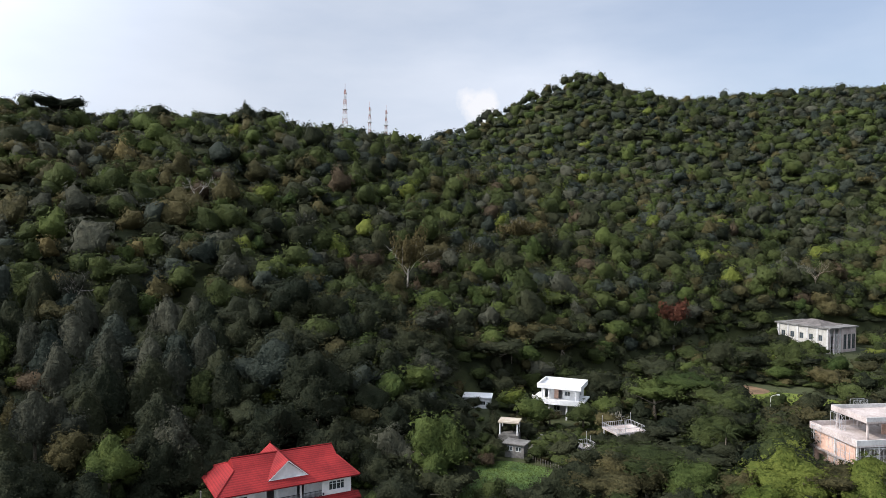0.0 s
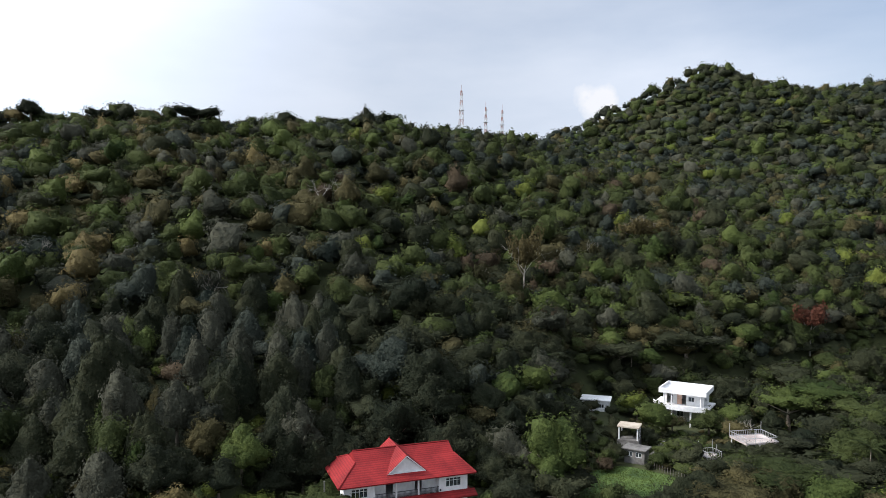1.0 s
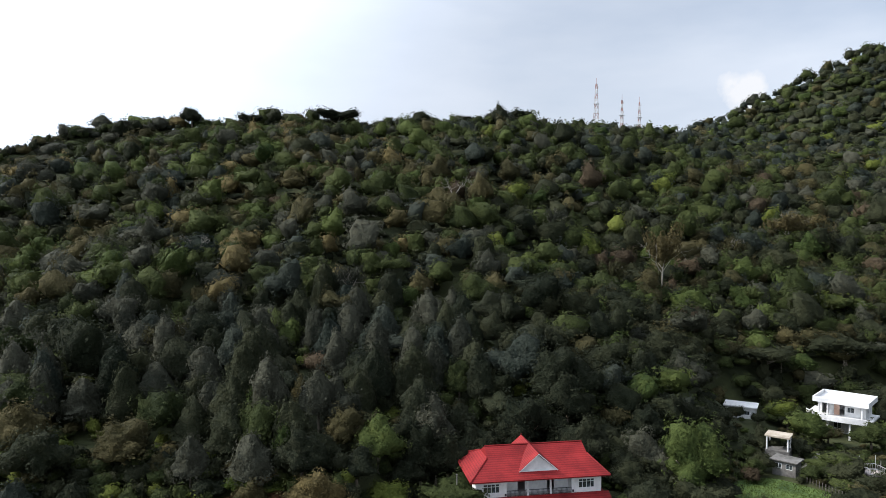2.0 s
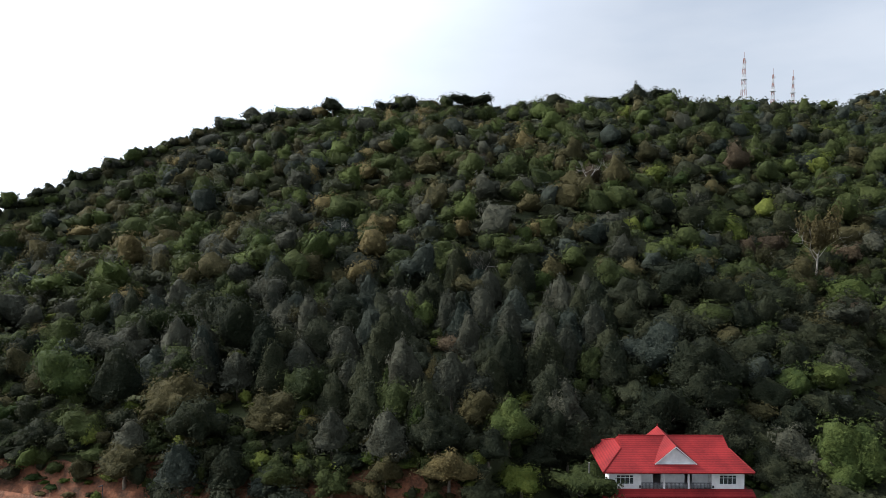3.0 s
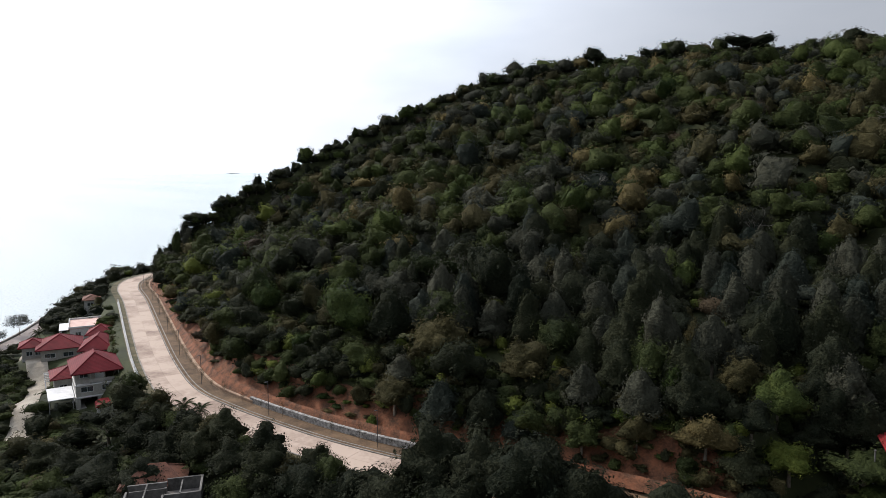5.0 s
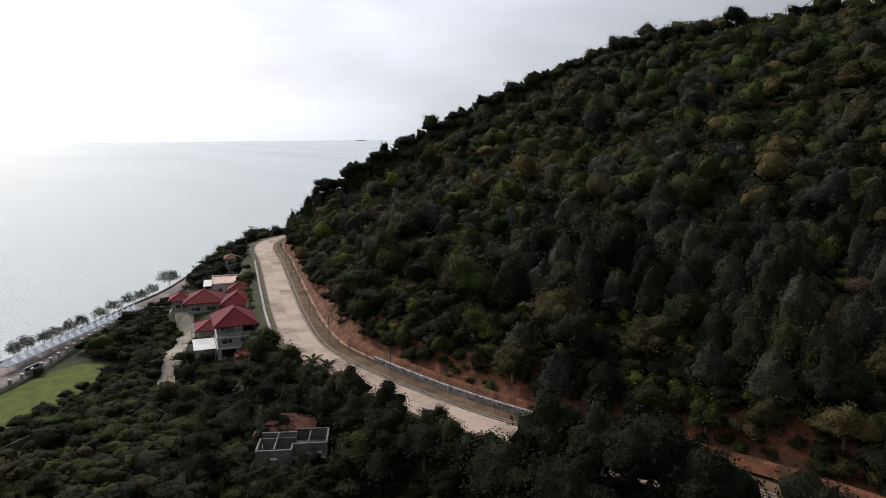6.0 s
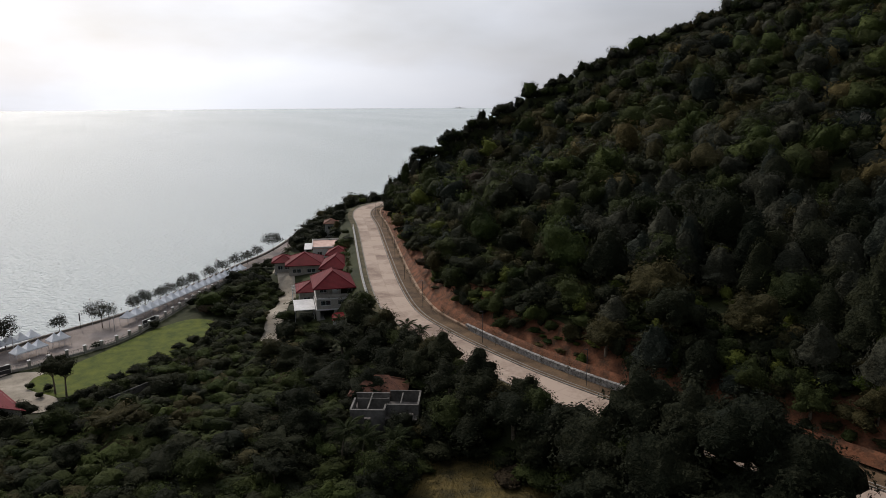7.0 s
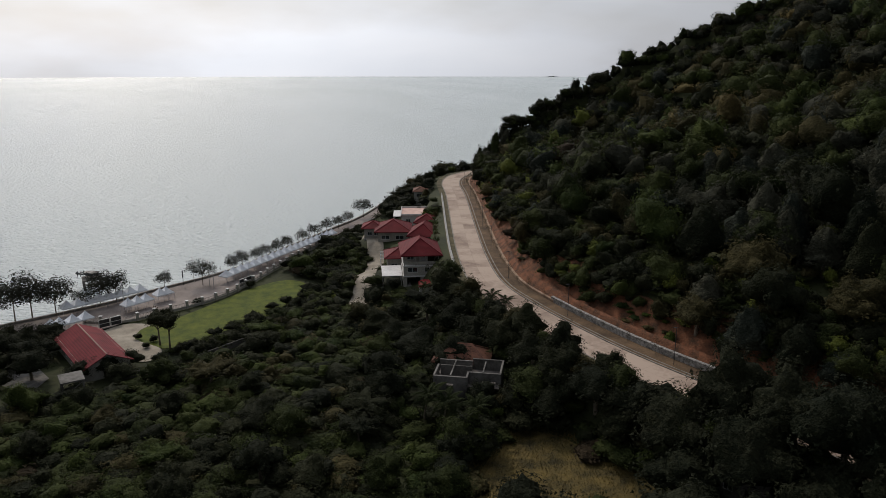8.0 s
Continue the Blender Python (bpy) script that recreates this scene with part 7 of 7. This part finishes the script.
ok = (np.hypot(x - 22.5, y - 155) > 3.6) & (np.hypot(x - 14.6, y - 154.6) > 3.6) & (np.hypot(x - 15.3, y - 148.6) > 3.4) & (np.hypot(x - 9, y - 180) > 7) & (np.hypot(x - 39.5, y - 152.6) > 3.5)
ok &= (np.hypot(x - 30, y - 178) > 9) & ~inside(x, y, OPEN_AREAS[3]) & (np.abs((x - 19) + (y - 150) * 0.75) > 1.8) & (rng.random(len(x)) < 0.8)
rows = [(x[i], y[i], height(x[i], y[i]) - 0.2, rng.uniform(0.9, 2.3), rng.uniform(2.0, 3.6), "bush", int(rng.choice([GREEN, DARK, OLIVE, FRESH]))) for i in np.nonzero(ok)[0]]
wood("garden_shrubs", rows, "overgrown low green shrubs in the valley gardens", LOW_CROWNS, "bushes")
x, y, rng = scatter(-8, 178, 190, 312, 5.7, 64)
ok = ~inside(x, y, OPEN_AREAS[4]) & (np.hypot(x - 30, y - 182) > 10) & (np.hypot(x - 9, y - 180) > 6.5) & (np.hypot(x - 139, y - 254) > 15.5) & (np.hypot(x - 136, y - 243) > 10)
ok &= ~((np.hypot(x - 33, y - 168) < 9) | (np.hypot(x - 92, y - 144) < 17)) & (np.degrees(np.arctan2(x, y)) < 34)
before = (np.hypot(x, y) < 268) & (np.abs(np.degrees(np.arctan2(x, y)) - 27.5) < 5)
rows = [(x[i], y[i], height(x[i], y[i]) - 0.3, rng.uniform(1.2, 2.4) if before[i] else rng.uniform(4.0, 7.5), rng.uniform(4.5, 8.0), "round", int(rng.choice([GREEN, DARK, OLIVE, FRESH, DEEP], p=[0.3, 0.3, 0.1, 0.15, 0.15]))) for i in np.nonzero(ok)[0]]
x, y, rng = scatter(84, 240, 124, 276, 4.0, 65)
rows += [(x[i], y[i], height(x[i], y[i]) - 0.3, rng.uniform(3.0, 5.5), rng.uniform(4.5, 6.5), "bush", int(rng.choice([GREEN, DARK, DEEP]))) for i in range(len(x)) if x[i] < 0.455 * y[i]]
wood("valley_wood", rows, "mixed green trees closing the valley behind the houses", LOW_CROWNS)
for tx, ty, h in ((-157.5, -51.5, 7.5), (-160.5, -46.8, 6.5), (-150.5, -49.5, 6.0), (-141, -32.5, 5.0), (-144, -28.5, 4.2), (-139, -37, 4.5), (-152, -46, 5.0), (-157, -49, 5.5)):
    tree(tx, ty, h, h * 1.3, "round", DEEP, "beside the long red-roofed building")
for k, q in enumerate(even(beside(ROAD[(ROAD[:, 0] > -324) & (ROAD[:, 0] < -282)], 15.5), 4.5)):
    tree(q[0], q[1], (9.5 if height(q[0], q[1]) < 26 else 5.0) + 1.0 * math.sin(k * 2.1), 9.0, "bush", (DARK, GREEN, DEEP, GREY)[k % 4], "above the bend of the road")
    tree(q[0] - 1.0, q[1] + 1.0, 6.5, 9.0, "bush", DARK, "above the bend of the road", name="shrub")
for k, q in enumerate(even(beside(ROAD[(ROAD[:, 0] > -320) & (ROAD[:, 0] < -292)], 11.8), 4.2)):
    tree(q[0], q[1], 10.5 + 1.2 * math.sin(k * 1.7), 7.0, "bush", (DARK, GREEN, DARK)[k % 3], "above the bend of the road")
    tree(q[0] + 0.8, q[1] + 0.8, 5.5, 7.5, "bush", DARK, "above the bend of the road", name="shrub")
for k in range(9):
    tree(-303.5 - 0.7 * k, 104.0 + 4.4 * k, 6.0, 5.5, "bush", (DARK, GREEN)[k % 2], "along the falling crest above the sea", name="shrub")
for k, q in enumerate(even(beside(ROAD[(ROAD[:, 0] > -242) & (ROAD[:, 0] < -184)], -7.0), 3.2)):
    tree(q[0], q[1], 6.6 + 0.8 * math.sin(k * 2.9), 4.6, "bush", (FRESH, GREEN, OLIVE)[k % 3], "behind the roadside fence", 9.2, name="shrub")
# dark leaf kinds carry the shade behind the house in their colour
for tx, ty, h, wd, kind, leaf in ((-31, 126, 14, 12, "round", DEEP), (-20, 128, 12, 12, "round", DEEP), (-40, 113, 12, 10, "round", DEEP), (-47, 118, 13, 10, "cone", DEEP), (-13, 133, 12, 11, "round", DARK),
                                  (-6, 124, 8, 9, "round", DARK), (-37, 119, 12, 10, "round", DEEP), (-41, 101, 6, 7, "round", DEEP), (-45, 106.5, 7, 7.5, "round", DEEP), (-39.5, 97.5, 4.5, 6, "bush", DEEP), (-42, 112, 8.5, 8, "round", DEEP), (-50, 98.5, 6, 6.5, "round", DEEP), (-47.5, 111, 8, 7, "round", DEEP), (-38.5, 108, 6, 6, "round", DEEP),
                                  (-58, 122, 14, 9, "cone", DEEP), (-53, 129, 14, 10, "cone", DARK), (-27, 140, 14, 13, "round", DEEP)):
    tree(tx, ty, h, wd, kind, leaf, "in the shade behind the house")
for tx, ty, h, wd in ((11.5, 149.0, 4.6, 5.5), (10.0, 145.5, 4.0, 5.0), (19.0, 156.5, 5.0, 6.0), (12.5, 157.5, 6.0, 6.5), (20.0, 145.0, 3.6, 5.0), (25.5, 147.0, 4.6, 5.5)):
    tree(tx, ty, h, wd, "round", DARK if h > 4.3 else GREEN, "round the garden pavilion")
for k, q in enumerate(even(beside(ROAD[(ROAD[:, 0] > -150) & (ROAD[:, 0] < -82)], -8.0), 4.0)):
    tree(q[0] + math.sin(k * 5.3), q[1] + 0.9 * math.sin(k * 2.2), 5.4 + 1.3 * math.sin(k * 1.7), 6.2, "round", (DARK, GREEN, DEEP, DARK, OLIVE)[k % 5], "beside the coast road")
for tx, ty, top in ((-303.8, 93.5, 27.5), (-304.4, 97.0, 30.5), (-304.6, 100.5, 34.0), (-304.8, 104.5, 38.0), (-304.6, 108.5, 41.5), (-301.5, 95.5, 27.0), (-301.5, 99.5, 31.0), (-301.8, 104.0, 35.5)):
    tree(tx, ty, top - height(tx, ty), 6.0, "round", (DARK, GREEN, GREY)[int(top) % 3], "on the nose of the headland")
# trees of the hill crest
for tx, ty, h, wd, kind, leaf in ((-182.3, 339.0, 16.5, 25.0, "flat", DEEP), (-311.5, 141, 9.5, 6.0, "round", DEEP), (-106.0, 385.5, 19.0, 11.0, "round", DEEP), (-95.0, 391.0, 14.5, 13.0, "flat", DARK),
                                  (-243.0, 297.0, 12.5, 12.0, "round", DEEP), (-262, 268, 12.5, 8.0, "round", DEEP), (52.0, 716.0, 14.0, 14.0, "round", DARK), (146.0, 764.0, 13.0, 18.0, "flat", DARK), (-220, 314, 13.5, 15.0, "flat", DEEP)):
    tree(tx, ty, h, wd, kind, leaf, "standing out on the hill crest", height(tx, ty) - 0.8)


def bare_tree(x, y, h, seed, bark_mt, leaf=None, wd=0.0, label="", lean=0.0):
    """A pale trunk with forking limbs, and a thin crown where it has leaves."""
    rng = np.random.default_rng(seed)
    z = height(x, y)
    tr = thing("bare_tree", pose(x, y, z), label, "tree", "pale trees on the slope")
    V, F = [], []
    top = Vector((lean, 0, h * 0.55))
    tube(V, F, (0, 0, -0.5), top, 0.32, 0.22, 7)
    solid("trunk", V, F, bark_mt, tr)
    for k in range(4):
        V, F = [], []
        a = k * 1.57 + rng.uniform(-0.4, 0.4)
        limbs(V, F, top * rng.uniform(0.75, 1.0), (math.cos(a), math.sin(a), rng.uniform(0.9, 1.8)), h * 0.21, 0.14, 3, rng, 0.5)
        solid("limb", V, F, bark_mt, tr)
    if leaf is not None:
        v, t, _, _ = crown("flat", seed, 0, 1400, 0.034)
        me = bpy.data.meshes.new("crown")
        me.from_pydata((v * (wd, wd, h * 1.05)).tolist(), [], t.tolist())
        me.materials.append(LEAF[leaf])
        c = new("crown", me)
        c.parent = tr
    return tr


dead_label, thin_label = "dead pale grey tree with bare forking branches", "pale-trunked tree with a thin olive crown"
bare_tree(-82.4, 238.2, 14.5, 1, pale_bark, None, 0, dead_label)
bare_tree(-77.8, 250.2, 13.5, 2, pale_bark, None, 0, dead_label)
bare_tree(-48.0, 247.4, 15.0, 3, pale_bark, GREY, 7.0, thin_label)
bare_tree(-11.5, 227.7, 22.0, 4, pale_bark, STRAW, 12.0, thin_label, 0.5)
bare_tree(29.6, 285.5, 16.5, 5, pale_bark, STRAW, 15.0, thin_label)
bare_tree(38.5, 288.5, 15.0, 6, pale_bark, STRAW, 14.0, thin_label, 1.0)
bare_tree(10.4, 254.8, 13.0, 7, pale_bark, OLIVE, 8.0, thin_label)
bare_tree(-25.1, 219.6, 12.5, 8, pale_bark, OLIVE, 9.0, thin_label)
bare_tree(78.0, 238.6, 15.0, 9, pale_bark, RUST, 11.0, "sparse rust-red tree with pale branches")
bare_tree(151.1, 287.8, 17.0, 10, bark, None, 0, "dead brownish tree with many bare twigs")
bare_tree(-134.8, 166.2, 12.5, 11, pale_bark, None, 0, dead_label)
bare_tree(-87.0, 168.0, 12.0, 12, pale_bark, GREY, 8.0, thin_label)
bare_tree(-104.0, 118.0, 11.0, 13, pale_bark, OLIVE, 9.0, thin_label)
bare_tree(40.0, 158.0, 6.0, 14, pale_bark, None, 0, dead_label)
tree(9.6, 143.5, 3.4, 4.2, "bush", BROWN, "beside the garden fence", name="shrub")

# coconut palms
FROND = {}


def frond_mesh(droop):
    """A long feathered leaf along x, its leaflets hanging from the rib."""
    if droop not in FROND:
        V, F = [], []
        k = 20
        rib = [(3.4 * t, 0.0, 1.25 * math.sin(1.9 * t) * (1 - 0.55 * t) - droop * t * t) for t in (i / k for i in range(k + 1))]
        for a, b in zip(rib, rib[1:]):
            tube(V, F, a, b, 0.035, 0.03, 4)
        for i in range(1, k):
            p0, ln = Vector(rib[i]), 0.85 * math.sin(math.pi * (0.12 + 0.85 * i / k))
            for sgn in (-1, 1):
                n0 = len(V)
                q = p0 + Vector((0.32, sgn * ln, -0.35 * ln))
                V += [tuple(p0 + Vector((-0.11, 0, 0))), tuple(p0 + Vector((0.11, 0, 0))), tuple(q)]
                F.append((n0, n0 + 1, n0 + 2))
        me = bpy.data.meshes.new("frond")
        me.from_pydata(V, [], F)
        me.materials.append(LEAF[GREEN])
        FROND[droop] = me
    return FROND[droop]


def palm(x, y, h, seed):
    rng = random.Random(seed)
    pm = thing("palm", pose(x, y, height(x, y)), "coconut palm with a slim leaning trunk", "palm", "coconut palms")
    lx, ly = rng.uniform(-0.7, 0.7), rng.uniform(-0.7, 0.7)
    V, F = [], []
    pts = [(lx * t * t, ly * t * t, h * t - 0.3) for t in (0, 0.25, 0.5, 0.75, 1.0)]
    for i, (a, b) in enumerate(zip(pts, pts[1:])):
        tube(V, F, a, b, 0.2 - 0.03 * i, 0.18 - 0.03 * i, 7)
    solid("trunk", V, F, bark, pm)
    for k in range(15):
        f = new("frond", frond_mesh((0.5, 1.3, 2.3)[k % 3]))
        f.parent = pm
        f.matrix_local = pose(lx, ly, h - 0.35, 0, -22 + 16 * (k % 3), k * 137.5 + rng.uniform(-12, 12)) @ Matrix.Scale(rng.uniform(0.85, 1.1) * (1.0 if x > -101 else 0.72), 4)
    return pm


for i, (tx, ty, h) in enumerate(((-97.3, 24.5, 5.2), (-94.4, 28.6, 5.0), (-100.0, 22.0, 5.4), (-133.0, 38.6, 5.0), (-126.0, 42.0, 4.0), (-123.6, 43.0, 3.6), (-152.5, 37.5, 3.5), (-158.5, 36.0, 3.8),
                                 (-155.5, 37.8, 4.6), (19.6, 199.0, 7.0), (56.0, 139.0, 7.5), (-160.5, 1.5, 3.5), (-238.0, 36.0, 6.0), (60, 158, 6.5))):
    palm(tx, ty, h, i)

# feathery trees along the sea wall
CASU = []
for sd in range(4):
    v, t, _, _ = crown("round", 300 + sd, 0, 1700, 0.028)
    me = bpy.data.meshes.new("crown")
    me.from_pydata(v.tolist(), [], t.tolist())
    me.attributes.new("spray", "FLOAT", "POINT").data.foreach_set("value", np.full(len(v), 0.97, np.float32))
    me.materials.append(LEAF[GREY])
    CASU.append(me)
SHORE_TREES = [(-182, -60.6, 11), (-182.7, -57.0, 12), (-179.5, -66, 11), (-183.5, -51.9, 10.5), (-187.6, -46.8, 5.5), (-189.6, -43.0, 9.0), (-191.6, -39.5, 9.0), (-200.0, -28.8, 5.5), (-201.6, -18.9, 8.0), (-213.0, -11.6, 5.5),
               (-216.5, -8.4, 6.0), (-221.0, -4.4, 5.5), (-225.5, -1.2, 5.5), (-230.5, 2.0, 5.5), (-235.5, 5.6, 5.5), (-243.0, 11.0, 5.5), (-250.0, 15.6, 6.0), (-257.0, 20.5, 6.0), (-264.0, 25.5, 5.5), (-271, 30, 5.5), (-283.0, 37.6, 8.5)]
for i, (tx, ty, h) in enumerate(SHORE_TREES):
    ob = new("casuarina")
    ob.matrix_world = Matrix.LocRotScale((tx, ty, 2.7), Euler((0, 0, i * 1.7)), (h * 1.15, h * 1.15, h))
    c, st = new("crown", CASU[i % 4]), new("trunk", STEM_MESH["round"])
    c.parent = st.parent = ob
    st.scale = (0.42, 0.42, 1.0)
    tagged(ob, "thin feathery grey-green tree on the promenade", "tree", "promenade trees")

# young trees and lamp posts along the verge of the road
v, t, _, _ = crown("round", 340, 0, 130, 0.04)
TWIGGY = bpy.data.meshes.new("crown")
TWIGGY.from_pydata(v.tolist(), [], t.tolist())
TWIGGY.materials.append(LEAF[OLIVE])
verge_line = even(beside(ROAD[(ROAD[:, 0] > -300) & (ROAD[:, 0] < -82)], 7.4), 6.5)
for i, q in enumerate(verge_line):
    ob = new("sapling")
    h = 2.6 + 0.7 * math.sin(i * 2.3)
    ob.matrix_world = Matrix.LocRotScale((q[0], q[1], 15.0), Euler((0, 0, i * 2.1)), (h * 0.45, h * 0.45, h))
    c, st = new("crown", TWIGGY), new("stem", STEM_MESH["round"])
    c.parent = st.parent = ob
    tagged(ob, "spindly young tree planted in the dry verge", "tree", "verge saplings")
first = None
for q in even(beside(ROAD[(ROAD[:, 0] > -310) & (ROAD[:, 0] < -85)], 6.4), 27.0):
    if first is None:
        first = thing("street_lamp", pose(q[0], q[1], 15.0), "thin grey roadside lamp post with a short arm", "street lamp", "street lamps")
        post(first, 0, 0, -0.3, 6.5, 0.055, dark_rail, "pole")
        part("lamp_head", boxes((-0.07, -0.6, 6.42, 0.07, 0.08, 6.52)), dark_rail, first)
    else:
        copy_thing(first, pose(q[0], q[1], 15.0))

# rank grass: tufts on the clearings
def tufts(name, areas, gap, size, leaf, label):
    V, T, n0 = [], [], 0
    for k, area in enumerate(areas):
        xs, ys = [p[0] for p in area], [p[1] for p in area]
        gx_, gy_, rng = scatter(min(xs), min(ys), max(xs), max(ys), gap, 400 + k)
        keep = inside(gx_, gy_, area) & (rng.random(len(gx_)) < 0.85)
        gx_, gy_ = gx_[keep], gy_[keep]
        gz = ground(gx_, gy_)
        for px_, py_, pz in zip(gx_, gy_, gz):
            for _ in range(4):
                a, lean, h = rng.uniform(0, 6.3), rng.uniform(0.5, 1.6), size * rng.uniform(0.5, 1.3)
                dx, dy = math.cos(a), math.sin(a)
                V += [(px_ - dy * h * 0.2, py_ + dx * h * 0.2, pz + 0.05), (px_ + dy * h * 0.2, py_ - dx * h * 0.2, pz + 0.05), (px_ + dx * h * lean, py_ + dy * h * lean, pz + h)]
                T.append((n0, n0 + 1, n0 + 2))
                n0 += 3
    return tagged(soup(name, V, T, [leaf]), label, "grass", kind="stuff")


tufts("dry_grass_tufts", [rounded([(-95, 34), (-91.5, 42), (-82, 46), (-74, 49.5), (-65.5, 45.5), (-64.5, 36), (-72, 24.5), (-80, 22), (-87.5, 26)])], 0.36, 0.34, dry_grass, "tangled dry yellow grass stalks in the clearing")
tufts("grass_tufts", [rounded([(4, 118), (24, 120), (30, 134), (22, 140), (12, 146), (4, 138)])], 0.4, 0.36, LEAF[BRIGHT], "tall rank green weeds in the clearing")
